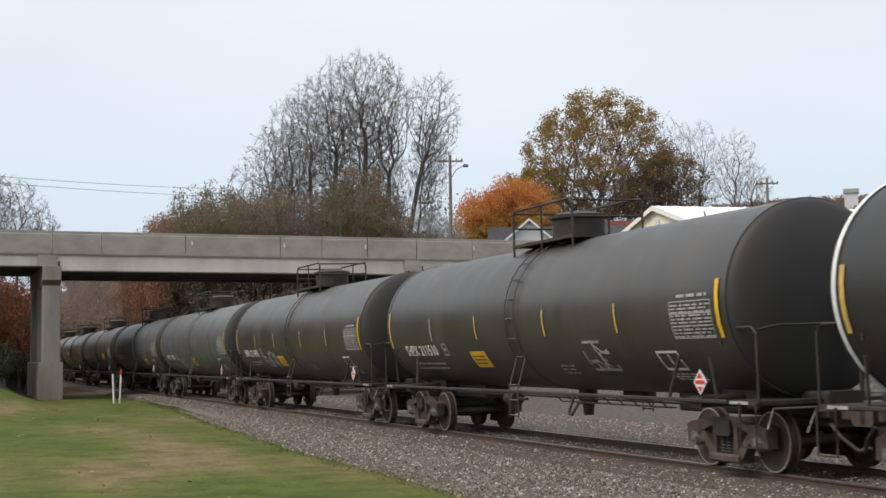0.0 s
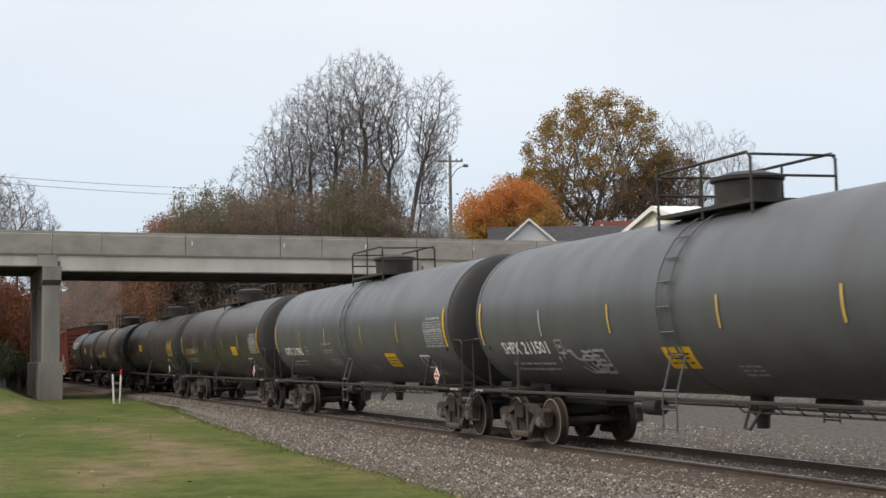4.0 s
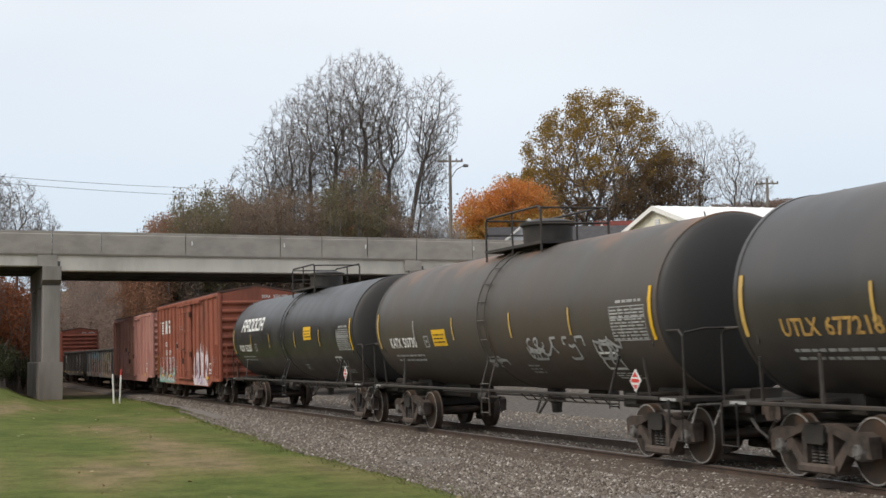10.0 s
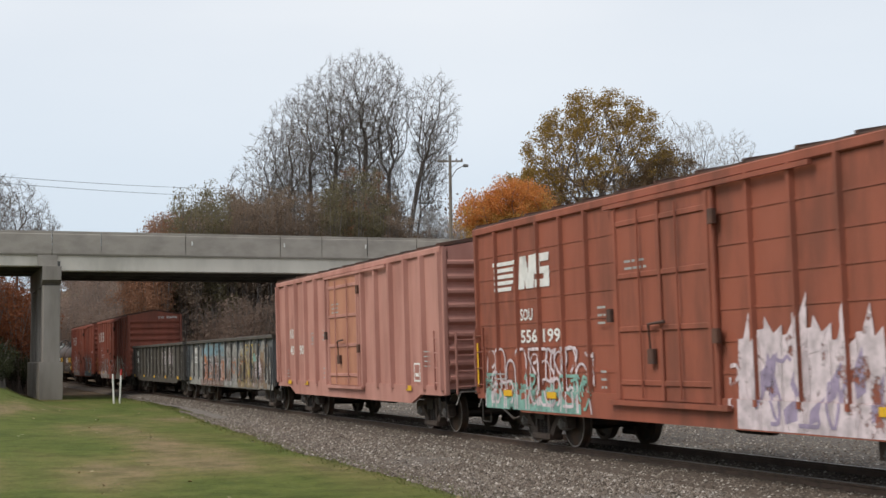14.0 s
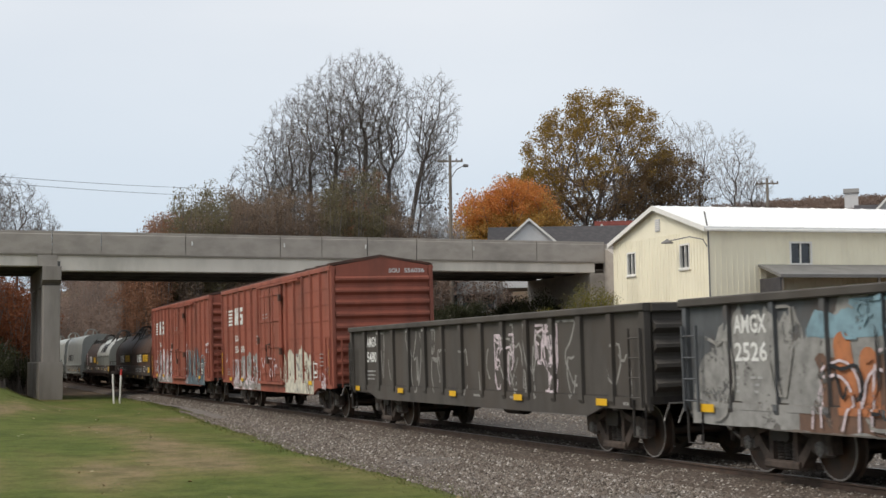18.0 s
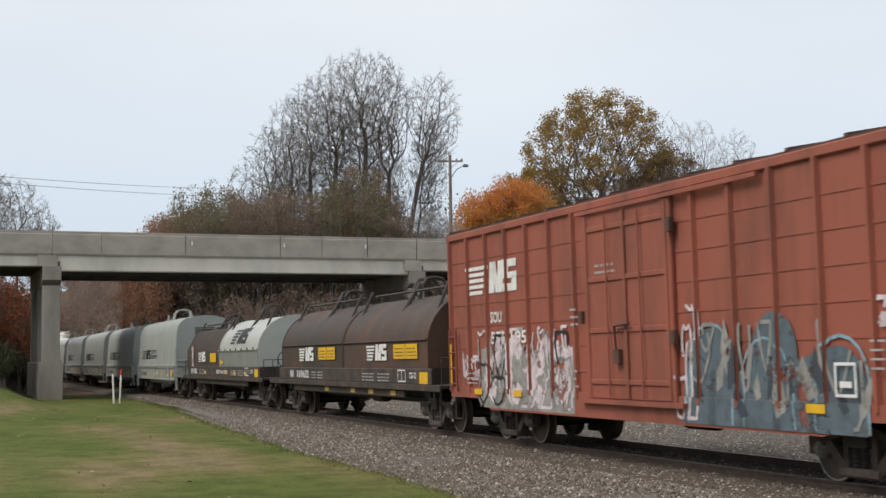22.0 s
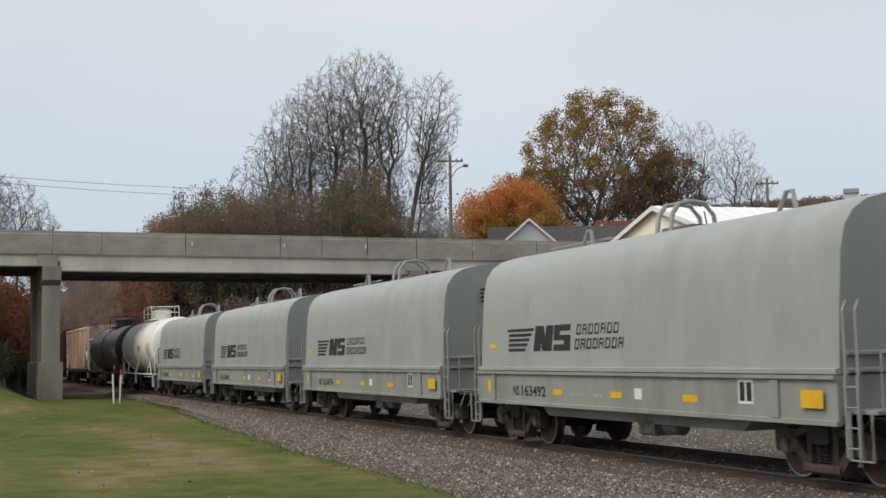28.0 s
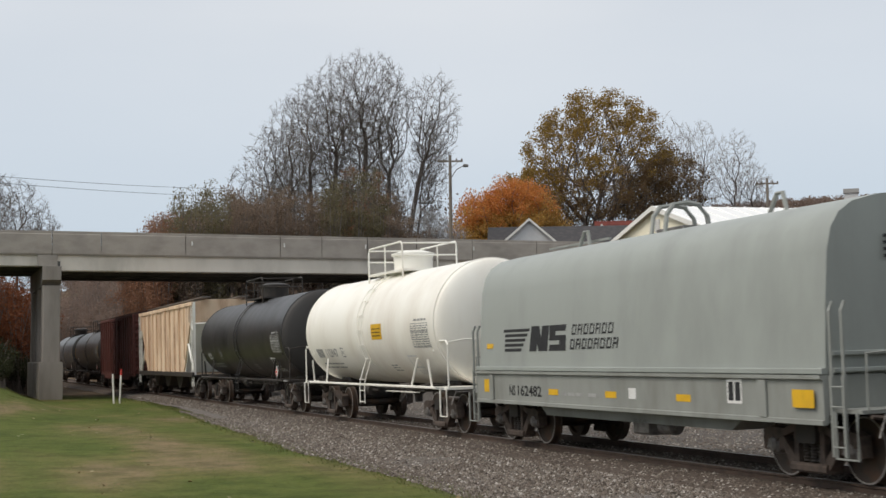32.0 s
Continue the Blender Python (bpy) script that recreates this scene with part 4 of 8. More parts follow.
def emblem(x, z, h, w):
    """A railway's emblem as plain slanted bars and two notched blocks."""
    out = []
    a = 0.42 * w
    for i in range(5):
        b = z + h * (i + 0.02) / 5
        r = x + a * (0.72 + 0.3 * i / 4)
        v, f = quad(x + (0.06 * a if i < 4 else 0), r, b, b + h * 0.12, 0.25 * a / h * 0.3)
        out.append((v, f))
    k, n = x + w * 0.435, w * 0.275
    s = 0.16
    out += [quad(k, k + n * 0.4, z, z + h, s), quad(k + n * 0.6, k + n, z, z + h, s), ([(k + n * 0.3, z + h), (k + n * 0.55, z + h), (k + n * 0.75, z), (k + n * 0.5, z)], [(0, 1, 2, 3)])]
    k += n * 1.1
    m = w * 0.24
    out += [quad(k, k + m, z, z + h * 0.24, s), quad(k + m * 0.62, k + m, z + h * 0.24, z + h * 0.5, s), quad(k, k + m, z + h * 0.4, z + h * 0.6, s), quad(k, k + m * 0.38, z + h * 0.6, z + h * 0.78, s), quad(k, k + m, z + h * 0.76, z + h, s)]
    return out


def wordmark(x, z, h, n, lean=0.15, pitch=0.82):
    """A name drawn as a row of plain blocks."""
    return [quad(x + i * h * pitch, x + i * h * pitch + h * (pitch - 0.2), z, z + h, lean) for i in range(n)]


def open_blocks(x, z, h, n, pitch):
    """A name drawn as a row of slim open blocks, every third one barred."""
    out = []
    w, t = pitch * 0.74, h * 0.2
    for i in range(n):
        a = x + i * pitch
        out += [quad(a, a + t, z, z + h, 0.2), quad(a + w - t, a + w, z, z + h, 0.2), quad(a + t, a + w - t, z + h - t, z + h, 0.2)]
        out.append(quad(a + t, a + w - t, z + (h * 0.4 if i % 3 == 1 else 0), z + (h * 0.4 if i % 3 == 1 else 0) + t * 0.9, 0.2))
    return out


def splash(x0, x1, z0, z1, rng):
    """A sprayed field with a lumpy, ragged top edge, in columns."""
    n = max(12, int((x1 - x0) * 14))
    k = rng.random() * 50
    v = []
    for i in range(n + 1):
        x = x0 + (x1 - x0) * i / n
        edge = min(1.0, 16 * i / n, 16 * (1 - i / n))
        a = 0.78 + 0.3 * noise.noise((k, x * 1.1, 0)) + 0.16 * noise.noise((k, x * 3.7, 5)) + 0.1 * noise.noise((k, x * 9, 9))
        low = 0.06 * noise.noise((k, x * 2.1, 12))
        v += [(x, z0 + max(0, low)), (x, z0 + (z1 - z0) * min(1.0, max(0.12, a * (0.35 + 0.65 * edge))))]
    return v, [(2 * i, 2 * i + 2, 2 * i + 3, 2 * i + 1) for i in range(n)]


def ribbon(pts, w):
    """A sprayed stroke of width w along points."""
    v = []
    m = len(pts) - 1
    for i, (px, pz) in enumerate(pts):
        qx, qz = pts[min(i + 1, m)]
        ox, oz = pts[max(i - 1, 0)]
        dx, dz = qx - ox, qz - oz
        h = math.hypot(dx, dz) or 1
        v += [(px - dz / h * w / 2, pz + dx / h * w / 2), (px + dz / h * w / 2, pz - dx / h * w / 2)]
    return v, [(2 * i, 2 * i + 1, 2 * i + 3, 2 * i + 2) for i in range(m)]


def arches(x0, x1, z0, z1, rng, n, w):
    """Tall rounded loops, standing side by side: outlines, or filled where w is 0."""
    out = []
    for i in range(n):
        a = x0 + (x1 - x0) * (i + 0.08 + 0.1 * rng.random()) / n
        b = x0 + (x1 - x0) * (i + 0.85 + 0.1 * rng.random()) / n
        t = z1 - (z1 - z0) * 0.3 * rng.random()
        r = (b - a) / 2
        k = rng.uniform(-0.12, 0.12)
        pts = [(a, z0), (a + k * 0.3, z0 + (t - z0) * 0.4)] + [((a + b) / 2 + k - r * math.cos(c), max(z0, t - r) + r * math.sin(c)) for c in (math.pi * j / 8 for j in range(9))] + [(b, z0 + (t - z0) * 0.35), (b - k, z0)]
        if w:
            out.append(ribbon(pts, w * rng.uniform(0.7, 1.2)))
        else:
            out.append((pts, [tuple(range(len(pts)))]))
    return out


def fat_letters(x0, x1, z0, z1, rng, n, w):
    """Swollen bubble strokes, one to a letter."""
    out = []
    d = (x1 - x0) / n
    for i in range(n):
        c, h = x0 + d * (i + 0.5), (z1 - z0) / 2 - w / 2
        kind = rng.randrange(3)
        m = (z0 + z1) / 2
        pts = []
        for j in range(15):
            q = j / 14
            if kind == 0:
                pts.append((c + d * 0.28 * math.sin(q * 6.28 + 0.6), m + h * (1 - 2 * q)))
            elif kind == 1:
                pts.append((c + d * 0.27 * math.cos(q * 5.2 + 0.5), m + h * math.sin(q * 5.2 + 0.5)))
            else:
                pts.append((c - d * 0.3 + d * 0.6 * q, m + h * (1 - 2 * abs(math.sin(q * 4.7)))))
        out.append(ribbon(pts, w))
    return out


def spiky(x0, x1, z0, z1, rng, n):
    """Broad pointed letters that lean and overlap into one field with a star-like top."""
    out = []
    d = (x1 - x0) / n
    for i in range(n):
        a, b = x0 + d * (i - 0.12), x0 + d * (i + 1.12)
        a, b = max(a, x0), min(b, x1)
        t = z0 + (z1 - z0) * rng.uniform(0.72, 0.9)
        k = rng.uniform(-0.15, 0.15)
        m = (a + b) / 2
        pts = [(a, z0), (b, z0), (b + k * 0.4, z0 + (t - z0) * 0.6), (b - 0.02, t), (m + 0.12, t - 0.12), (m + k, z0 + (z1 - z0) * rng.uniform(0.88, 1.0)), (m - 0.12, t - 0.05), (a + 0.06, t * 0.97), (a + k * 0.4, z0 + (t - z0) * 0.5)]
        out.append((pts, [tuple(range(len(pts)))]))
    return out


def shards(x0, x1, z0, z1, rng, n):
    """Pointed slivers between letters."""
    out = []
    for i in range(n):
        x = x0 + (x1 - x0) * (i + rng.uniform(0.2, 0.8)) / n
        z = rng.uniform(z0, z0 + (z1 - z0) * 0.4)
        h = rng.uniform(0.4, 1.0) * (z1 - z0) * 0.7
        w = rng.uniform(0.12, 0.32)
        k = rng.uniform(-0.3, 0.3)
        out.append(([(x, z), (x + w, z + h * 0.15), (x + w * 0.55 + k, z + h), (x - w * 0.4 + k * 0.5, z + h * 0.5)], [(0, 1, 2, 3)]))
    return out


def art_items(kind, x0, x1, z0, z1, rng, n, w):
    if kind == "field":
        return [splash(x0, x1, z0, z1, rng)]
    if kind == "spiky":
        return spiky(x0, x1, z0, z1, rng, n)
    if kind == "shards":
        return shards(x0, x1, z0, z1, rng, n)
    if kind == "arch":
        return arches(x0, x1, z0, z1, random.Random(n), n, w * 0.8)
    if kind == "filled_arch":
        return arches(x0, x1, z0, z1, random.Random(n), n, 0)
    if kind == "fat":
        return fat_letters(x0, x1, z0, z1, random.Random(n), n, 0.34)
    if kind == "fat_edge":
        return fat_letters(x0, x1, z0, z1, random.Random(n), n, 0.46)
    return scrawl(x0, x1, z0, z1, rng, n, w)


def scrawl(x0, x1, z0, z1, rng, n, w):
    """Looping sprayed strokes of width w."""
    out = []
    for _ in range(n):
        cx, cz = rng.uniform(x0, x1), rng.uniform(z0, z1)
        rx, rz = rng.uniform(0.12, 0.45) * min(1, x1 - x0), rng.uniform(0.2, 0.5) * (z1 - z0)
        a0, span = rng.uniform(0, 6.28), rng.uniform(1.5, 5.5)
        pts = []
        for i in range(11):
            a = a0 + span * i / 10
            pts.append((min(x1, max(x0, cx + rx * math.cos(a))), min(z1, max(z0, cz + rz * math.sin(a) * (1 + 0.3 * math.sin(3 * a))))))
        v = []
        for i, (px, pz) in enumerate(pts):
            qx, qz = pts[min(i + 1, 10)]
            ox, oz = pts[max(i - 1, 0)]
            dx, dz = qx - ox, qz - oz
            m = math.hypot(dx, dz) or 1
            v += [(px - dz / m * w / 2, pz + dx / m * w / 2), (px + dz / m * w / 2, pz - dx / m * w / 2)]
        out.append((v, [(2 * i, 2 * i + 1, 2 * i + 3, 2 * i + 2) for i in range(10)]))
    return out


def clipped(poly, x0, x1):
    """The part of an outline between two x."""
    for side, lim in ((1, x0), (-1, x1)):
        out = []
        for i, a in enumerate(poly):
            b = poly[(i + 1) % len(poly)]
            ia, ib = side * (a[0] - lim) >= 0, side * (b[0] - lim) >= 0
            if ia:
                out.append(a)
            if ia != ib:
                t = (lim - a[0]) / (b[0] - a[0])
                out.append((lim, a[1] + t * (b[1] - a[1])))
        poly = out
        if len(poly) < 3:
            return []
    return poly


def cut_level(items, z):
    """The faces above and below a level."""
    over, under = [], []
    for v, f in items:
        for q in f:
            poly = [(v[i][1], v[i][0]) for i in q]
            for lo, hi, out in ((z, 99.0, over), (-99.0, z, under)):
                c = clipped(poly, lo, hi)
                if len(c) > 2:
                    out.append(([(b, a) for a, b in c], [tuple(range(len(c)))]))
    return over, under


def conform(items, zones, lift=0.0):
    """Lays x, z faces on a ribbed side: zones of (x0, x1, y)."""
    g = Geo()
    for v, f in items:
        for q in f:
            poly = [tuple(v[i]) for i in q]
            lo, hi = min(p[0] for p in poly), max(p[0] for p in poly)
            for x0, x1, y in zones:
                if x1 <= lo or x0 >= hi:
                    continue
                c = clipped(poly, x0, x1)
                if len(c) > 2:
                    g.add([(a, y - lift, b) for a, b in c], [tuple(range(len(c)))])
    return g


def ribbed_zones(L, ribs, w, y_wall, y_rib, door=None, y_door=0):
    """Stretches of a side: the sheet, the ribs on it, and the door."""
    edges = sorted((x - w, x + w) for x in ribs)
    zones, x = [], -L
    if door:
        edges = sorted(edges + [door])
    for a, b in edges:
        if a > x:
            zones.append((x, a, y_wall))
        zones.append((a, b, y_door if (a, b) == door else y_rib))
        x = b
    if x < L:
        zones.append((x, L, y_wall))
    return zones


def strips_of(items, step=0.05):
    """Cuts four-cornered faces into low strips that can follow a curve."""
    out = []
    for v, f in items:
        (ax, az), (bx, bz), (cx, cz), (dx, dz) = v
        n = max(1, round((max(az, bz, cz, dz) - min(az, bz, cz, dz)) / step))
        w = [(ax + (dx - ax) * i / n, az + (dz - az) * i / n) for i in range(n + 1)] + [(bx + (cx - bx) * i / n, bz + (cz - bz) * i / n) for i in range(n + 1)]
        out.append((w, [(i, n + 1 + i, n + 2 + i, i + 1) for i in range(n)]))
    return out


def spray(name, rgb):
    """Weathered spray paint: worn through in spots."""
    m = surface(name, rgb, 0.75, second=tuple(c * 0.55 + 0.02 for c in rgb), scale=4.5, amount=0.9, stain=tuple(c * 0.45 + 0.03 for c in rgb), stain_scale=1.2, stain_amount=0.5, bump=0)
    n, l = m.node_tree.nodes, m.node_tree.links
    co = n.new("ShaderNodeTexCoord")
    t = n.new("ShaderNodeTexNoise")
    t.inputs["Scale"].default_value, t.inputs["Detail"].default_value, t.inputs["Roughness"].default_value = 2.2, 9.0, 0.7
    l.new(co.outputs["Object"], t.inputs["Vector"])
    r = n.new("ShaderNodeValToRGB")
    r.color_ramp.elements[0].position, r.color_ramp.elements[1].position = 0.37, 0.44
    l.new(t.outputs[0], r.inputs[0])
    l.new(r.outputs[0], n["Principled BSDF"].inputs["Alpha"])
    return m


SPRAY_WHITE = spray("white_spray_paint", (0.66, 0.57, 0.6))
SPRAY_CREAM = spray("cream_spray_paint", (0.6, 0.57, 0.47))
SPRAY_TEAL = spray("teal_spray_paint", (0.22, 0.42, 0.36))
SPRAY_LILAC = spray("lilac_spray_paint", (0.34, 0.28, 0.4))
SPRAY_BLUE = spray("blue_grey_spray_paint", (0.1, 0.135, 0.16))
SPRAY_DEEP = spray("deep_slate_spray_paint", (0.045, 0.06, 0.075))
SPRAY_ORANGE = spray("orange_spray_paint", (0.45, 0.17, 0.07))
SPRAY_YELLOW = spray("yellow_spray_paint", (0.42, 0.33, 0.1))
SPRAY_UMBER = spray("umber_spray_paint", (0.24, 0.17, 0.11))
SPRAY_BROWN = spray("brown_spray_paint", (0.16, 0.09, 0.06))
SPRAY_SKY = spray("pale_blue_spray_paint", (0.22, 0.35, 0.41))
SPRAY_SLATE = spray("slate_spray_paint", (0.29, 0.285, 0.27))
SPRAY_GREY = spray("grey_spray_paint", (0.3, 0.29, 0.27))


def add_underframe(car, L, z, tx):
    for s in (-1, 1):
        add_truck(car, s * tx)
        add_coupler(car, s * (L + 0.25), s)
        part("body_bolster", Geo().box(s * tx - 0.22, s * tx + 0.22, -1.35, 1.35, 0.8, z, 0.03), STEEL, car)
        part("corner_step", Geo().tube([(s * (L - 0.08), -1.5, z), (s * (L - 0.08), -1.5, 0.42), (s * (L - 0.5), -1.5, 0.42), (s * (L - 0.5), -1.5, z)], 0.022, 5), STEEL, car)
    part("center_sill", Geo().box(-L, L, -0.32, 0.32, 0.66, z, 0.03), STEEL, car)
    part("brake_rod", Geo().tube([(-L + 2.6, -0.55, 0.72), (L - 2.6, -0.55, 0.72)], 0.024, 5), STEEL, car)
    part("air_reservoir", Geo().turn([(0.8, 0.05), (0.84, 0.19), (1.7, 0.19), (1.74, 0.05)], (0, -0.7, 0.72), "x", 14), STEEL, car, smooth=40)
    part("brake_cylinder", Geo().turn([(-1.6, 0.05), (-1.58, 0.14), (-1.1, 0.14), (-1.08, 0.03), (-0.5, 0.03)], (0, -0.75, 0.75), "x", 12), STEEL, car, smooth=40)


def corrugated_end(x, s, z0, z1, hw, n, paint, car):
    """An end wall pressed into deep horizontal ribs."""
    g = Geo()
    prof = [(x - s * 0.08, z0), (x, z0)]
    pitch = (z1 - z0 - 0.3) / n
    for i in range(n):
        a = z0 + 0.15 + i * pitch
        prof += [(x, a), (x + s * 0.01, a + pitch * 0.16), (x + s * 0.11, a + pitch * 0.42), (x + s * 0.11, a + pitch * 0.6), (x + s * 0.01, a + pitch * 0.84)]
    prof += [(x, z1 - 0.15), (x, z1), (x - s * 0.08, z1)]
    m = len(prof)
    g.loft([(p, -hw + 0.07, q) for p, q in prof] + [(p, hw - 0.07, q) for p, q in prof], m, 2)
    return part("end_wall", g, paint, car)


def box_car(front, rear, paint, label, number="", seed=1, posts=15, door=(-1.45, 1.65), wide_ribs=False, logo=True, art=(), top=4.42, end_paint=None, plain=False, seams=True, door_paint=None):
    rng = random.Random(seed)
    car, L = start_car("box_car", label, "box car", front, rear)
    zf, zt, hw = 1.02, top, 1.5
    add_underframe(car, L, zf, L - 2.2)
    for s in (-1, 1):
        part("side_wall", Geo().box(-L, L, s * hw - 0.03, s * hw + 0.03, zf, zt), paint, car)
        sill = [(-L, zf + 0.1), (-L, zf - 0.12), (-L + 1.6, zf - 0.12), (-L + 2.3, zf - 0.34), (L - 2.3, zf - 0.34), (L - 1.6, zf - 0.12), (L, zf - 0.12), (L, zf + 0.1)]
        part("side_sill", Geo().slab(sill, s * 1.535 - 0.04, s * 1.535 + 0.04), paint, car)
        part("eave", Geo().box(-L - 0.02, L + 0.02, s * 1.53 - 0.06, s * 1.53 + 0.06, zt - 0.12, zt + 0.03, 0.02), paint, car)
    part("floor_pan", Geo().box(-L, L, -hw, hw, zf - 0.05, zf + 0.02), STEEL, car)
    for i in range(6 if seams else 0):
        z = zf + 0.45 + i * (zt - zf - 0.6) / 6
        for s in (-1, 1):
            for xa, xb in ((-L + 0.1, door[0] - 0.05), (door[1] + 0.05, L - 0.1)):
                part("panel_seam", Geo().box(xa, xb, min(s * 1.53, s * 1.542), max(s * 1.53, s * 1.545), z, z + 0.045), paint, car)
    # posts between the panels, none behind the door
    w = 0.11 if wide_ribs else 0.06
    ribs = [-L + 0.1 + (2 * L - 0.2) * i / posts for i in range(posts + 1)]
    ribs = [x for x in ribs if not door[0] - 0.25 < x < door[1] + 0.25]
    zones = ribbed_zones(L, ribs, w * 0.75, -1.546, -1.643 if wide_ribs else -1.607, (door[0] - 0.13, door[1] + 0.13), -1.624)
    for x in ribs:
        for s in (-1, 1):
            k = 1.64 if wide_ribs else 1.605
            g = Geo().add([(x - w, s * 1.53, zf), (x + w, s * 1.53, zf), (x + w * 0.6, s * k, zf), (x - w * 0.6, s * k, zf), (x - w, s * 1.53, zt - 0.1), (x + w, s * 1.53, zt - 0.1), (x + w * 0.6, s * k, zt - 0.1), (x - w * 0.6, s * k, zt - 0.1)],
                          [(0, 1, 5, 4), (1, 2, 6, 5), (2, 3, 7, 6), (3, 0, 4, 7), (0, 3, 2, 1), (4, 5, 6, 7)])
            part("side_post", g, paint, car)
    # sliding door with stiles, panels and locking bars
    d0, d1 = door
    for s in (-1, 1):
        dr = part("door", Geo().box(d0, d1, min(s * 1.54, s * 1.6), max(s * 1.54, s * 1.6), zf + 0.02, zt - 0.22), door_paint or paint, car)
        for x in (d0 + 0.06, (d0 + d1) / 2, d1 - 0.06) if seams else (d0 + 0.06, d1 - 0.06):
            part("stile", Geo().box(x - 0.05, x + 0.05, min(s * 1.6, s * 1.645), max(s * 1.6, s * 1.645), zf + 0.03, zt - 0.24, 0.012), paint, dr)
        for k in range(4):
            z = zf + 0.25 + k * (zt - zf - 0.6) / 3.2
            part("door_rail", Geo().box(d0 + 0.12, d1 - 0.12, min(s * 1.6, s * 1.628), max(s * 1.6, s * 1.628), z, z + 0.09, 0.01), paint, dr)
        for k in (0.3, 0.7):
            x = d0 + (d1 - d0) * k
            part("locking_bar", Geo().tube([(x, s * 1.66, zf + 0.05), (x, s * 1.66, zt - 0.3)], 0.018, 5), paint, dr)
        xh = (d0 + d1) / 2 - 0.28
        part("lock_lever", Geo().tube([(xh, s * 1.67, 1.75), (xh, s * 1.7, 2.25), (xh + 0.5, s * 1.69, 2.28)], 0.028, 5), ROOF_RUST, dr)
        part("lock_keeper", Geo().box(xh - 0.09, xh + 0.09, min(s * 1.6, s * 1.7), max(s * 1.6, s * 1.7), 1.62, 1.86, 0.02), ROOF_RUST, dr)
        for x in (d0 + 0.02, d1 - 0.02):
            part("door_stop", Geo().box(x - 0.11, x + 0.11, min(s * 1.53, s * 1.62), max(s * 1.53, s * 1.62), zf, zt - 0.15, 0.02), paint, car)
        for k, (x, z) in enumerate(((d1 + 0.14, zf + 0.9), (d0 - 0.14, zf + 1.3), (d1 + 0.14, zt - 0.75))):
            part("door_bracket", Geo().box(x - 0.07, x + 0.07, min(s * 1.6, s * 1.7), max(s * 1.6, s * 1.7), z, z + 0.22, 0.02), ROOF_RUST, car)
        part("door_track", Geo().box(d0 - 0.3, min(L - 0.2, d1 + 0.4), min(s * 1.6, s * 1.68), max(s * 1.6, s * 1.68), zf - 0.08, zf + 0.0), paint, car)
        part("door_track", Geo().box(d0 - 0.3, min(L - 0.2, d1 + 2.6), min(s * 1.6, s * 1.66), max(s * 1.6, s * 1.66), zt - 0.2, zt - 0.13), paint, car)
    for s in (-1, 1):
        corrugated_end(s * (L - 0.02), s, zf - 0.05, zt - 0.05, hw, 9, end_paint or paint, car)
        gb = Geo().add([(s * (L - 0.06), -1.53, zt - 0.1), (s * (L - 0.06), 1.53, zt - 0.1), (s * (L - 0.06), 1.53, zt), (s * (L - 0.06), 0, zt + 0.26), (s * (L - 0.06), -1.53, zt),
                        (s * (L + 0.02), -1.53, zt - 0.1), (s * (L + 0.02), 1.53, zt - 0.1), (s * (L + 0.02), 1.53, zt), (s * (L + 0.02), 0, zt + 0.26), (s * (L + 0.02), -1.53, zt)],
                       [(0, 1, 2, 3, 4), (9, 8, 7, 6, 5), (0, 5, 6, 1), (1, 6, 7, 2), (2, 7, 8, 3), (3, 8, 9, 4), (4, 9, 5, 0)])
        part("gable_plate", gb, end_paint or paint, car)
        part("top_plate", Geo().box(min(s * L, s * (L + 0.035)), max(s * L, s * (L + 0.035)), -1.4, 1.4, zt - 0.36, zt - 0.02), end_paint or paint, car)
        if not plain:
            word = [moved(lettering("SOU" if logo else "NS", 0.13, 0.34 if logo else 0.22), 0.2, zt - 0.2)]
            word += [moved(lettering(number or "556196", 0.13, 0.62), 0.68, zt - 0.2)]
            part("end_stencil", flat_end(word, s * (L + 0.01)), WHITE_MARK, car)
        for y in (-1.5, 1.5):
            part("corner_post", Geo().box(s * L - 0.06, s * L + 0.06, y - 0.06, y + 0.06, zf - 0.1, zt, 0.02), paint, car)
        part("end_ladder", ladder(-1.3, -0.85, zf - 0.1, zf + 1.3, 4, 0), end_paint or paint, car, at=Matrix.Translation((s * (L + 0.12), 0, 0)) @ Matrix.Rotation(-s * math.pi / 2 * -1, 4, "Z"))
        xl = s * (L - 0.28)
        part("side_ladder", ladder(xl - 0.2, xl + 0.2, zf, zf + 1.35, 4, -1.6), paint, car)
        part("crossover_step", Geo().box(min(s * L, s * (L + 0.32)), max(s * L, s * (L + 0.32)), -0.9, 0.9, zf + 0.02, zf + 0.06), STEEL, car)
    # roof of pressed sheets with seams
    roof = part("roof", Geo().sweep([(-1.57, zt + 0.02), (0, zt + 0.26), (1.57, zt + 0.02), (1.57, zt + 0.06), (0, zt + 0.3), (-1.57, zt + 0.06)], -L - 0.03, L + 0.03), ROOF_RUST, car)
    for i in range(13):
        x = -L + 0.2 + (2 * L - 0.4) * i / 12
        part("roof_seam", Geo().sweep([(-1.58, zt + 0.05), (0, zt + 0.29), (1.58, zt + 0.05), (1.58, zt + 0.1), (0, zt + 0.35), (-1.58, zt + 0.1)], x - 0.04, x + 0.04), ROOF_RUST, roof)
    bw = Geo().hoop((L + 0.18, 0.7, 2.2), 0.27)
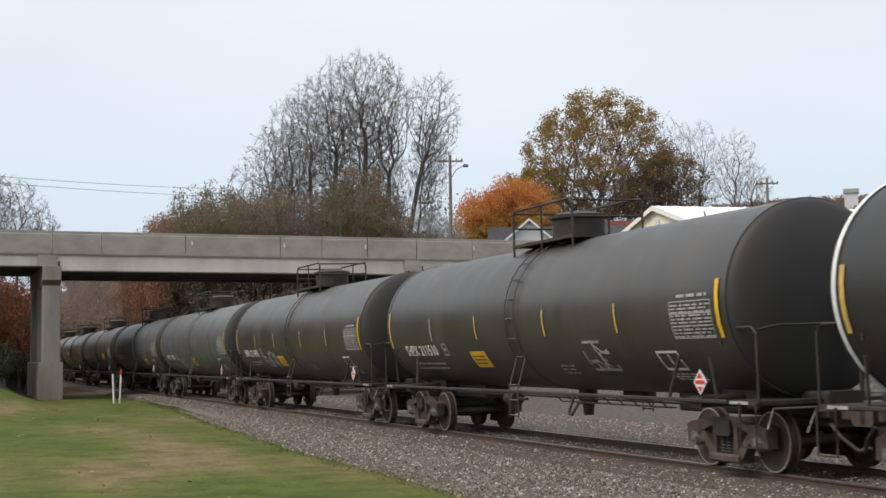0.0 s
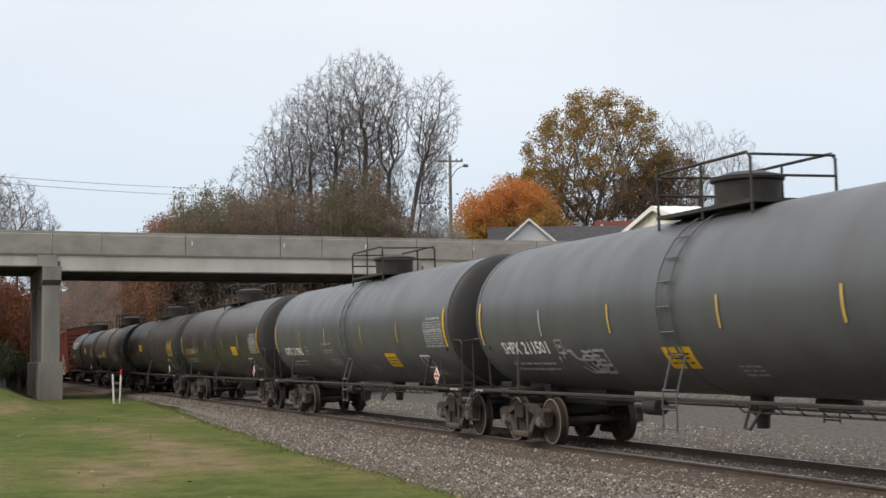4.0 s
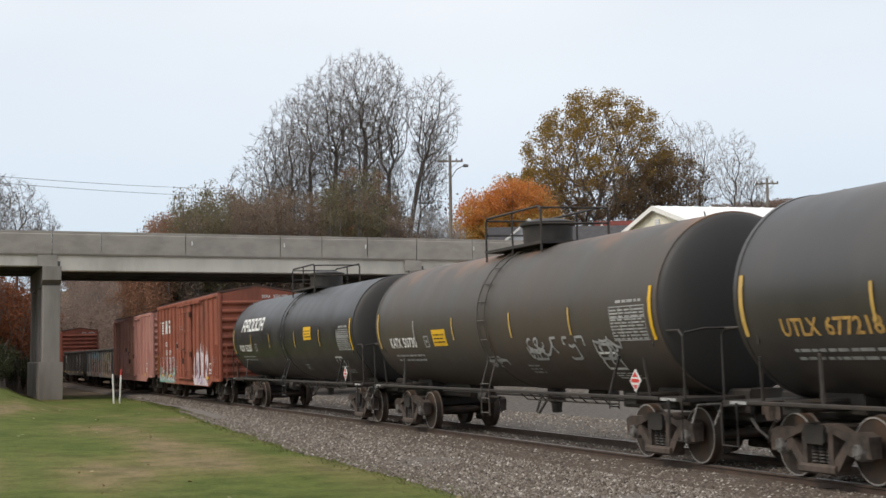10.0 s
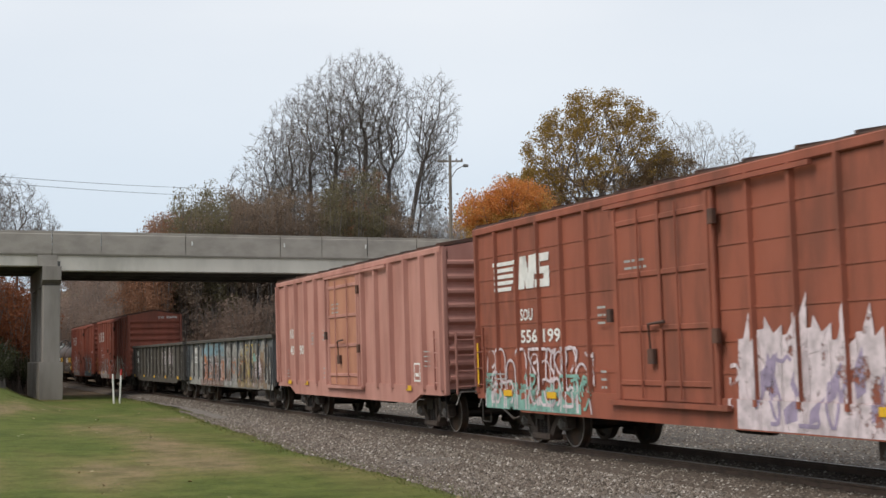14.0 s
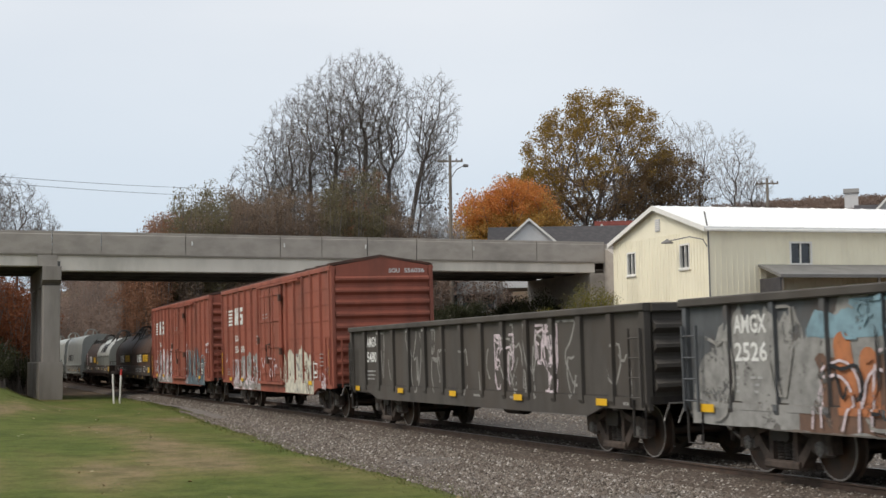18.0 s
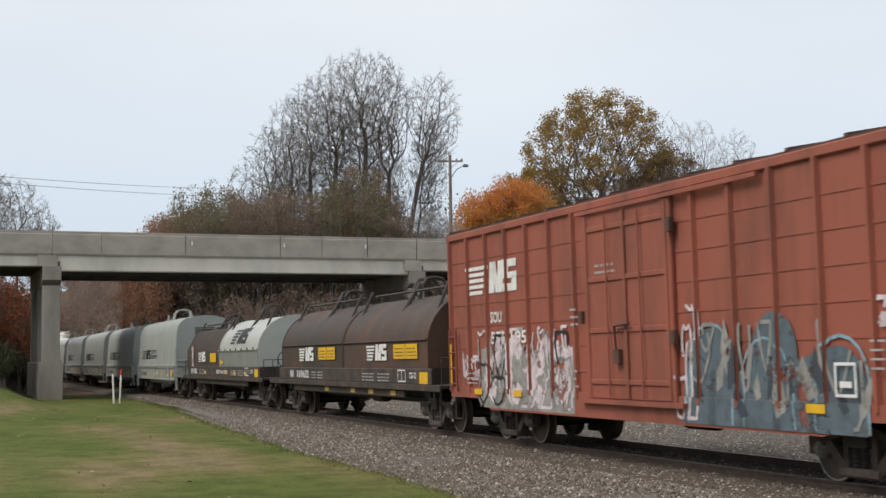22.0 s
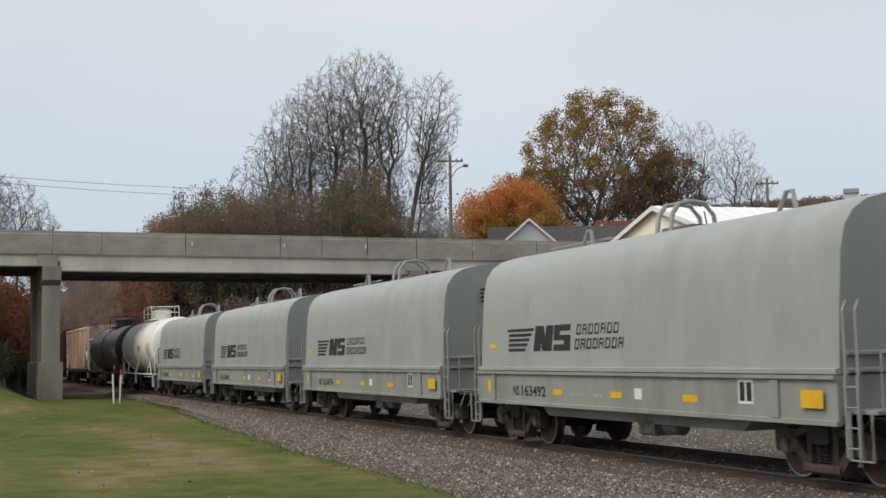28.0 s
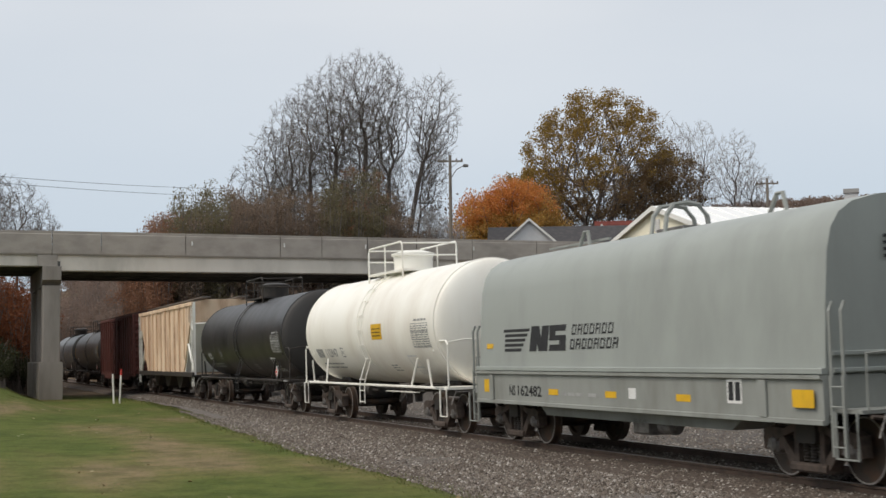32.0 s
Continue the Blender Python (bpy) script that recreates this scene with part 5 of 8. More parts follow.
    for a in (0.3, 1.35, 2.4):
        bw.tube([(L + 0.18, 0.7 + 0.27 * math.cos(a), 2.2 + 0.27 * math.sin(a)), (L + 0.18, 0.7 - 0.27 * math.cos(a), 2.2 - 0.27 * math.sin(a))], 0.014, 4)
    bw.box(L + 0.02, L + 0.18, 0.62, 0.78, 2.1, 2.3)
    part("hand_brake", bw, STEEL, car)
    if logo:
        part("emblem", conform(emblem(-6.9, 3.07, 0.64, 2.7), zones), WHITE_MARK, car)
    if not plain:
        if wide_ribs:
            part("reporting_mark", conform([moved(lettering("NS", 0.3, 0.46), -6.4, 2.42)], zones), WHITE_MARK, car)
            part("car_number", conform([moved(lettering(number[:3], 0.3, 0.72), -6.38, 1.9), moved(lettering(number[3:], 0.3, 0.72), -5.18, 1.9)], zones), WHITE_MARK, car)["kind"] = "stuff"
            part("class_stencil", conform([quad(-3.75, -3.4, 2.2, 2.23), quad(-3.75, -3.4, 2.52, 2.55), quad(-3.75, -3.72, 2.23, 2.52), quad(-3.43, -3.4, 2.23, 2.52), quad(-3.64, -3.51, 2.3, 2.44)], zones), DULL_MARK, car)["kind"] = "stuff"
        else:
            part("reporting_mark", conform([moved(lettering("SOU", 0.24, 0.6), -5.68, 2.45)], zones), WHITE_MARK, car)
            part("car_number", conform([moved(lettering(number[:3], 0.26, 0.78), -5.68, 2.02), moved(lettering(number[3:], 0.26, 0.78), -4.62, 2.02)], zones), WHITE_MARK, car)["kind"] = "stuff"
        part("weight_stencil", flat(text_lines(-L + 1.1, -L + 1.7, 1.2, 1.5, 3, rng, 0.3), -1.608), DULL_MARK, car)
        part("stencil_block", flat(text_lines(L - 1.2, L - 0.8, 1.55, 2.0, 4, rng, 0.25), -1.608), DULL_MARK, car)
        part("stencil_block", flat(text_lines(d0 + 0.35, d0 + 1.1, 3.05, 3.4, 3, rng, 0.35), -1.604), DULL_MARK, car)
        part("stencil_block", flat(text_lines(d0 - 0.7, d0 - 0.4, 2.3, 2.7, 3, rng, 0.3) + text_lines(d0 - 0.65, d0 - 0.45, 1.2, 1.6, 3, rng, 0.3), -1.608), DULL_MARK, car)
        fr = [quad(L - 1.95, L - 1.5, 1.2, 1.24), quad(L - 1.95, L - 1.5, 1.6, 1.64), quad(L - 1.95, L - 1.91, 1.24, 1.6), quad(L - 1.54, L - 1.5, 1.24, 1.6), quad(L - 1.85, L - 1.6, 1.32, 1.4)]
        part("consolidated_stencil", flat(fr, -1.61), WHITE_MARK, car)
        for x in (-L + 1.5, L - 2.6, -L + 3.6):
            part("reflective_strip", flat([quad(x, x + 0.42, 0.98, 1.1)], -1.612), YELLOW_MARK, car)
    if logo and not plain:
        for x in (-L + 0.06, L - 0.18):
            part("reflective_strip", flat([quad(x, x + 0.12, 1.15, 2.05)], -1.612), YELLOW_MARK, car)
    for j, (kind, mat, x0, x1, z0, z1, n) in enumerate(art):
        items = art_items(kind, x0, x1, z0, z1, rng, n, 0.06)
        over, under = cut_level(items, zf + 0.1)
        g = conform(over, zones, 0.0015 * j)
        low = flat(under, -1.578 - 0.0015 * j)
        g.add(low.v, low.f)
        part("graffiti", g, mat, car, "sprayed graffiti")
    return car, L


def gondola(front, rear, paint, label, number="", seed=1, posts=14, art=(), top=2.58, edge=None, post_w=0.085):
    rng = random.Random(seed)
    car, L = start_car("gondola_car", label, "gondola", front, rear)
    zf = 1.02
    add_underframe(car, L, zf, L - 2.0)
    part("floor_pan", Geo().box(-L, L, -1.45, 1.45, zf - 0.06, zf + 0.06), STEEL, car)
    for s in (-1, 1):
        part("side_wall", Geo().box(-L, L, s * 1.42 - 0.02, s * 1.42 + 0.02, 0.86, top), paint, car)
        part("side_sill", Geo().slab([(-L, 1.06), (-L, 0.86), (-L + 1.7, 0.86), (-L + 2.3, 0.7), (L - 2.3, 0.7), (L - 1.7, 0.86), (L, 0.86), (L, 1.06)], s * 1.45 - 0.03, s * 1.45 + 0.03), edge or paint, car)
        part("top_chord", Geo().box(-L - 0.03, L + 0.03, s * 1.46 - 0.09, s * 1.46 + 0.09, top - 0.1, top + 0.03, 0.02), GON_DARK, car)
        for i in range(posts + 1):
            x = -L + 0.09 + (2 * L - 0.18) * i / posts
            w = post_w
            g = Geo().add([(x - w, s * 1.44, 0.82), (x + w, s * 1.44, 0.82), (x + w, s * 1.515, 0.98), (x - w, s * 1.515, 0.98), (x - w, s * 1.44, top - 0.1), (x + w, s * 1.44, top - 0.1), (x + w, s * 1.515, top - 0.1), (x - w, s * 1.515, top - 0.1)],
                          [(0, 1, 5, 4), (1, 2, 6, 5), (2, 3, 7, 6), (3, 0, 4, 7), (0, 3, 2, 1), (4, 5, 6, 7)])
            part("side_post", g, paint, car)
        corrugated_end(s * (L - 0.03), s, 0.95, top - 0.05, 1.42, 4, paint, car)
        part("end_chord", Geo().box(s * L - 0.08, s * L + 0.08, -1.4, 1.4, top - 0.12, top + 0.03, 0.02), paint, car)
        xl = s * (L - 0.3)
        part("side_ladder", ladder(xl - 0.2, xl + 0.2, 0.9, 2.2, 4, -1.55), paint, car)
    part("reporting_mark", flat([moved(lettering("AMGX", 0.27, 0.85), -L + 1.4, 2.05)], -1.452), WHITE_MARK, car)
    if number:
        part("car_number", flat([moved(lettering(number, 0.28, 0.85), -L + 1.4, 1.65)], -1.452), WHITE_MARK, car)
    part("weight_stencil", flat(text_lines(-L + 1.4, -L + 2.1, 1.2, 1.5, 3, rng, 0.4), -1.452), DULL_MARK, car)
    for i in range(5 if edge is None else 1):
        x = -L + 0.45 + i * (2 * L - 1.2) / 4.3
        part("reflective_strip", flat([quad(x, x + 0.42, 0.9, 1.02)], -1.522), YELLOW_MARK, car)
    zones = ribbed_zones(L, [-L + 0.09 + (2 * L - 0.18) * i / posts for i in range(posts + 1)], post_w, -1.446, -1.518)
    for j, (kind, mat, x0, x1, z0, z1, n) in enumerate(art):
        over, under = cut_level(art_items(kind, x0, x1, z0, z1, rng, n, 0.05), 1.06)
        g = conform(over, zones, 0.0015 * j)
        low = flat(under, -1.484 - 0.0015 * j)
        g.add(low.v, low.f)
        part("graffiti", g, mat, car, "sprayed graffiti")
    return car, L


# ---- coil cars ----
def hood_profile(kind):
    """Half outline of a hood, from the foot of one side to the ridge."""
    if kind == "round":
        return [(1.42, 1.5), (1.42, 2.05)] + [(1.42 * math.cos(a), 2.05 + 1.28 * math.sin(a)) for a in (math.pi / 2 * i / 9 for i in range(1, 10))]
    if kind == "angular":
        return [(1.42, 1.5), (1.4, 2.2), (0.95, 3.02), (0.0, 3.16)]
    return [(1.47, 1.48), (1.42, 2.4), (1.36, 3.1), (1.28, 3.42), (1.14, 3.62), (0.92, 3.76), (0.5, 3.86), (0.0, 3.9)]


def add_hood(car, x0, x1, kind, paint, name="hood"):
    half = hood_profile(kind)
    ring = [(-y, z) for y, z in half] + [(y, z) for y, z in half[::-1][1:]]
    g = Geo().sweep(ring, x0, x1)
    hood = part(name, g, paint, car, smooth=28)
    if kind != "tall":
        for x in (x0 + 0.036, x1 - 0.036):
            outer = [(y * 1.012, z * 1.0 + 0.02) for y, z in ring]
            part("hood_rim", Geo().sweep(outer, x - 0.03, x + 0.03), paint, hood, smooth=28)
    zt = max(z for _, z in ring)
    return hood, zt


def arch_loop(x, z, reach=0.42, h=0.48, r=0.045):
    """A bent lifting bar that stands across a ridge, its near foot set forward."""
    return Geo().tube([(x + 0.16, -reach - 0.12, z - 0.16), (x + 0.06, -reach, z + h * 0.55), (x, -reach * 0.6, z + h * 0.92), (x, 0, z + h), (x, reach * 0.6, z + h * 0.92), (x, reach, z + h * 0.5), (x, reach + 0.05, z - 0.1)], r, 6)


def coil_tall(front, rear, label, number, seed=1):
    rng = random.Random(seed)
    car, L = start_car("coil_car", label, "coil car", front, rear)
    tx = L - 1.0
    for s in (-1, 1):
        add_truck(car, s * tx)
        add_coupler(car, s * (L + 0.85), s)
        part("body_bolster", Geo().box(s * tx - 0.2, s * tx + 0.2, -1.3, 1.3, 0.8, 1.0, 0.03), STEEL, car)
    part("center_sill", Geo().box(-L - 0.85, L + 0.85, -0.4, 0.4, 0.62, 1.1, 0.04), STEEL, car)
    part("trough", Geo().slab([(-L + 2.2, 0.98), (-L + 2.8, 0.62), (L - 2.8, 0.62), (L - 2.2, 0.98)], -1.2, 1.2), HOOD_SIDE, car)
    for s in (-1, 1):
        part("side_sill", Geo().sweep([(s * 1.5, 0.82), (s * 1.56, 0.82), (s * 1.56, 0.88), (s * 1.53, 0.89), (s * 1.53, 1.4), (s * 1.58, 1.42), (s * 1.58, 1.47), (s * 1.45, 1.47), (s * 1.45, 0.85)], -L, L), HOOD_SIDE, car)
        for x in (-L + 0.75, L - 1.5):
            part("stiffener", Geo().box(x, x + 0.2, min(s * 1.53, s * 1.57), max(s * 1.53, s * 1.57), 0.89, 1.4, 0.01), HOOD_SIDE, car)
    part("floor_pan", Geo().box(-L, L, -1.45, 1.45, 0.95, 1.02), HOOD_SIDE, car)
    for s in (-1, 1):
        part("end_bulkhead", Geo().box(min(s * (L - 0.06), s * L), max(s * (L - 0.06), s * L), -1.45, 1.45, 0.95, 1.47), HOOD_SIDE, car)
    hood, zt = add_hood(car, -L + 0.02, L - 0.02, "tall", HOOD_GREY)
    for s in (-1, 1):
        part("hood_flange", Geo().box(-L, L, min(s * 1.46, s * 1.545), max(s * 1.46, s * 1.545), 1.48, 1.56, 0.01), HOOD_GREY, hood)
    # lifting gear on the ridge
    for x in (-L * 0.55, L * 0.55):
        part("lifting_lug", Geo().tube([(x - 0.25, -0.25, zt - 0.05), (x - 0.08, -0.2, zt + 0.28), (x + 0.08, -0.2, zt + 0.28), (x + 0.25, -0.25, zt - 0.05)], 0.04, 6), HOOD_SIDE, hood)
    for x in (-0.28, 0.2):
        part("lifting_loop", arch_loop(x, zt), HOOD_SIDE, hood, "pale lifting loop")
    part("lift_plate", Geo().box(-0.5, 0.45, -0.22, 0.22, zt - 0.02, zt + 0.06, 0.01), CAP, hood)
    part("ridge_walk", Geo().box(-L + 0.6, -L + 3.4, -0.03, 0.03, zt + 0.08, zt + 0.12), HOOD_SIDE, hood)
    # ribbed gear hung below the middle of the sill
    part("brake_gear", Geo().box(0.2, 0.75, -1.2, -0.75, 0.42, 0.72, 0.04).tube([(-0.6, -1.0, 0.66), (0.3, -1.0, 0.6), (1.6, -1.0, 0.66)], 0.04, 6).turn([(0.85, 0.05), (0.88, 0.14), (1.3, 0.14), (1.33, 0.05)], (0, -0.98, 0.58), "x", 12), CAP, car, "greasy pale brake gear")
    # end platforms, ladders and rails
    for s in (-1, 1):
        xe = s * (L + 0.62)
        part("end_platform", Geo().box(min(s * L, xe), max(s * L, xe), -1.4, 1.4, 0.98, 1.03), HOOD_SIDE, car)
        for y in (-1.46, 1.4):
            part("ladder", ladder(min(s * (L + 0.1), s * (L + 0.36)), max(s * (L + 0.1), s * (L + 0.36)), 0.42, 1.45, 4, y, 0.012), HOOD_SIDE, car)
            for x in (L + 0.1, L + 0.36):
                part("grab_pole", Geo().tube([(s * x, y, 1.3), (s * x, y, 2.3), (s * x, y + 0.06, 2.42)], 0.026, 6), HOOD_SIDE, car)
        part("end_handrail", Geo().tube([(xe, -1.3, 1.0), (xe, -1.3, 1.75), (xe, -0.4, 1.8), (xe, -0.4, 1.0)], 0.018, 5), HOOD_SIDE, car)
        part("hose_rail", Geo().tube([(xe + s * 0.12, -1.35, 0.95), (xe + s * 0.12, -0.4, 0.86), (xe + s * 0.12, 1.2, 0.95)], 0.03, 5), TRUCK, car)
        part("corner_step", Geo().tube([(xe, -1.48, 1.0), (xe, -1.48, 0.4), (xe - s * 0.45, -1.48, 0.4), (xe - s * 0.45, -1.48, 1.0)], 0.022, 5), HOOD_SIDE, car)
        for z in (1.5, 1.72):
            part("end_rib", Geo().box(min(s * (L - 0.02), s * (L + 0.05)), max(s * (L - 0.02), s * (L + 0.05)), -1.38, 1.38, z, z + 0.06, 0.01), HOOD_GREY, car)
        part("end_emblem", flat_end([quad(-0.5, 0.45, 3.0 + 0.09 * k, 3.045 + 0.09 * k) for k in range(4)] + [quad(0.55, 0.85, 3.0, 3.3)], s * (L + 0.0)), BLACK_MARK, car)
    # stencils
    y = lambda z: -1.47 + (z - 1.48) * 0.066 - 0.012
    em = emblem(-4.85, 1.86, 0.48, 3.05)
    part("emblem", slanted(em, y), BLACK_MARK, car)
    part("wordmark", slanted(open_blocks(-1.62, 2.14, 0.19, 7, 0.245) + open_blocks(-1.68, 1.88, 0.19, 8, 0.245), y), BLACK_MARK, car, "black two-line wordmark in open blocks")
    part("reflective_strip", slanted([quad(-5.75, -5.4, 1.93, 2.03)], y), YELLOW_MARK, car)
    part("car_number", flat([moved(lettering(number, 0.21, 1.15), -3.98, 0.99)], -1.534), BLACK_MARK, car)
    part("reporting_mark", flat([moved(lettering("NS", 0.21, 0.3), -4.4, 0.99)], -1.534), BLACK_MARK, car)
    for x, w, h in ((-5.75, 0.3, 0.26), (-2.5, 0.42, 0.11), (-0.15, 0.42, 0.11), (2.3, 0.45, 0.11), (5.5, 0.5, 0.24)):
        part("reflective_strip", flat([quad(x, x + w, 1.04, 1.04 + h)], -1.575 if h > 0.2 and x > 0 else -1.535), YELLOW_MARK, car)
    part("stencil_block", flat([quad(0.72, 0.98, 1.04, 1.22)], -1.535), WHITE_MARK, car)
    fr = [quad(L - 2.35, L - 1.95, 1.05, 1.09), quad(L - 2.35, L - 1.95, 1.36, 1.4), quad(L - 2.35, L - 2.31, 1.09, 1.36), quad(L - 1.99, L - 1.95, 1.09, 1.36), quad(L - 2.17, L - 2.13, 1.09, 1.36)]
    part("stencil_ground", flat([quad(L - 2.35, L - 1.95, 1.05, 1.4)], -1.5335), BLACK_MARK, car, "black stencil square")
    part("consolidated_stencil", flat(fr, -1.536), WHITE_MARK, car)
    part("weight_stencil", flat(text_lines(-1.9, -1.0, 1.04, 1.16, 1, rng, 0.5) + text_lines(-0.8, -0.4, 1.04, 1.16, 1, rng, 0.5), -1.535), DULL_MARK, car)
    return car, L


def flat_end(items, x):
    g = Geo()
    for v, f in items:
        g.add([(x + (0.03 if x > 0 else -0.03), a, b) for a, b in v], f)
    return g


def slanted(items, y):
    g = Geo()
    for v, f in items:
        g.add([(a, y(b), b) for a, b in v], f)
    return g


def coil_old(front, rear, label, number, hoods, seed=1):
    """An older coil car: a low deck with two separate hoods."""
    rng = random.Random(seed)
    car, L = start_car("coil_car", label, "coil car", front, rear)
    tx = L - 1.7
    for s in (-1, 1):
        add_truck(car, s * tx)
        add_coupler(car, s * (L + 0.1), s)
        part("body_bolster", Geo().box(s * tx - 0.2, s * tx + 0.2, -1.3, 1.3, 0.8, 1.02, 0.03), STEEL, car)
    part("center_sill", Geo().box(-L, L, -0.4, 0.4, 0.58, 1.05, 0.04), STEEL, car)
    part("deck", Geo().box(-L, L, -1.55, 1.55, 1.05, 1.12, 0.01), COIL_DECK, car)
    for s in (-1, 1):
        part("deck_edge", Geo().box(-L, L, min(s * 1.55, s * 1.6), max(s * 1.55, s * 1.6), 0.98, 1.13, 0.01), COIL_DECK, car)
        part("side_sill", Geo().box(-L + 0.9, L - 0.9, min(s * 1.4, s * 1.47), max(s * 1.4, s * 1.47), 1.12, 1.5, 0.02), COIL_DECK, car)
        part("side_beam", Geo().box(-L + 2.9, L - 2.9, min(s * 1.42, s * 1.48), max(s * 1.42, s * 1.48), 0.78, 0.98, 0.02), COIL_DECK, car)
    for kind, paint, x0, x1, marks in hoods:
        hood, zt = add_hood(car, x0, x1, kind, paint)
        for e in (x0 + 0.03, x1 - 0.09):
            part("hood_foot", Geo().box(e, e + 0.06, -1.4, 1.4, 1.12, 1.5), COIL_DECK, hood)
        for px in (x0 + 0.5, x1 - 0.5):
            for s in (-1, 1):
                part("lifting_post", Geo().tube([(px + 0.12, s * 1.0, zt - 0.42), (px, s * 0.72, zt + 0.12), (px - 0.06, s * 0.62, zt + 0.26)], 0.042, 5), STEEL, hood)
        xm = (x0 + x1) / 2
        for x in (xm - 0.35, xm + 0.25):
            part("lifting_loop", arch_loop(x, zt, 0.36, 0.5, 0.05), STEEL, hood, "bent black lifting loop")
        part("lifting_leg", Geo().tube([(xm + 0.28, -0.4, zt + 0.34), (xm + 0.5, -0.98, zt - 0.42)], 0.055, 6), STEEL, hood)
        if paint is COIL_BROWN:
            part("lift_bar", Geo().tube([(x0 + 0.5, -0.55, zt + 0.14), (x1 - 0.5, -0.55, zt + 0.14)], 0.035, 5), STEEL, hood)
        if kind == "round" and marks == "low":
            for s in (-1, 1):
                part("hood_flange", Geo().box(x0 + 0.05, x1 - 0.05, min(s * 1.41, s * 1.465), max(s * 1.41, s * 1.465), 2.17, 2.21, 0.01), paint, hood)
        if marks == "low":
            part("emblem", flat(emblem(x0 + 2.35, 1.7, 0.42, 1.8), -1.45), WHITE_MARK, car)
            part("yellow_panel", flat([quad(x0 + 4.7, x0 + 5.6, 1.74, 2.1), quad(x0 + 5.65, x0 + 6.55, 1.74, 2.1)], -1.45), YELLOW_MARK, car)
            part("panel_text", flat(text_lines(x0 + 4.8, x0 + 5.5, 1.8, 2.06, 3, rng, 0.3) + text_lines(x0 + 5.75, x0 + 6.45, 1.8, 2.06, 3, rng, 0.3), -1.453), COIL_DECK, car)
        elif marks == "short":
            part("emblem", flat(emblem(x0 + 2.9, 1.7, 0.42, 1.7), -1.45), WHITE_MARK, car)
            part("yellow_panel", flat([quad(x0 + 5.6, x0 + 6.9, 1.68, 2.05)], -1.45), YELLOW_MARK, car)
            part("graffiti", flat(scrawl(x0 + 1.35, x0 + 1.75, 1.55, 2.35, rng, 12, 0.09), -1.452), SPRAY_WHITE, car, "white sprayed streak")
        else:
            rr = lambda z: -1.42 * math.cos(math.asin(min(1, max(0, (z - 2.05) / 1.28)))) - 0.02
            em = emblem(x0 + 2.0, 2.38, 0.58, 2.8)
            fine = []
            for v, f in em:
                # strips follow the curve of the hood
                (ax, az), (bx, bz), (cx, cz), (dx, dz) = v
                n = max(1, round((max(az, bz, cz, dz) - min(az, bz, cz, dz)) / 0.05))
                w = [(ax + (dx - ax) * i / n, az + (dz - az) * i / n) for i in range(n + 1)] + [(bx + (cx - bx) * i / n, bz + (cz - bz) * i / n) for i in range(n + 1)]
                fine.append((w, [(i, n + 1 + i, n + 2 + i, i + 1) for i in range(n)]))
            for s in (-1, 1):
                # upright lower part gets the darker copy: shading painted below the sky-facing curve
                part("lower_panel", Geo().box(x0 + 0.02, x1 - 0.02, min(s * 1.4, s * 1.445), max(s * 1.4, s * 1.462), 1.5, 2.12, 0.01), HOOD_LOW, hood, "lower panel of the hood in a shade-darkened tone")
                part("hood_flange", Geo().box(x0 + 0.04, x1 - 0.04, min(s * 1.42, s * 1.485), max(s * 1.42, s * 1.485), 2.1, 2.17, 0.012), HOOD_PALE, hood)
            for i in range(7):
                bx = x0 + 0.5 + i * (x1 - x0 - 1.0) / 6
                part("bolt", Geo().box(bx - 0.035, bx + 0.035, -1.52, -1.48, 2.12, 2.2, 0.01), STEEL, hood)
            part("reflective_strip", flat([quad(x0 + 0.3, x0 + 0.9, 1.6, 1.74)], -1.466), YELLOW_MARK, car)
            part("emblem", slanted(fine, rr), BLACK_MARK, car)
    off, wide = (1.25, 1.45) if seed == 27 else (0.2, 1.0)
    part("reporting_mark", flat([moved(lettering("NW", 0.24, 0.46), -L + 1.2 + off, 1.18)], -1.475), WHITE_MARK, car)
    part("car_number", flat([moved(lettering(number, 0.24, wide), -L + 1.74 + off + (wide - 1) * 0.8, 1.18)], -1.475), WHITE_MARK, car)
    part("weight_stencil", flat(text_lines(-L + 3.0 + off * 1.7, -L + 3.5 + off * 1.7, 1.18, 1.43, 3, rng, 0.4) + text_lines(-L + 3.7 + off * 1.7, -L + 4.3 + off * 1.7, 1.18, 1.43, 3, rng, 0.4), -1.475), DULL_MARK, car)
    if any(h[4] == "top" for h in hoods):
        part("stencil_block", flat(open_blocks(-0.9, 1.22, 0.15, 6, 0.13) + open_blocks(0.02, 1.22, 0.13, 3, 0.12) + open_blocks(0.5, 1.22, 0.15, 7, 0.13), -1.475), WHITE_MARK, car, "white name in open blocks")
    part("class_stencil", flat([moved(lettering("CS-12", 0.15, 0.5), L - 2.5, 1.26)], -1.475), WHITE_MARK, car)
    part("stencil_block", flat(text_lines(2.0, 3.1, 1.17, 1.42, 3, rng, 0.4) + text_lines(3.4, 4.4, 1.17, 1.42, 3, rng, 0.4), -1.475), DULL_MARK, car)
    part("yellow_panel", flat([quad(L - 1.75, L - 1.15, 1.14, 1.42)], -1.476), YELLOW_MARK, car)
    for x in (-L + 4.6 + 2 * (off - 0.2), 0.9, 2.6, 4.5):
        low = seed == 27 and abs(x) < L - 3.5
        part("reflective_strip", flat([quad(x, x + 0.42, 0.83, 0.95) if low else quad(x, x + 0.42, 1.2, 1.32)], -1.485 if low else -1.476), TAPE_FADED, car)
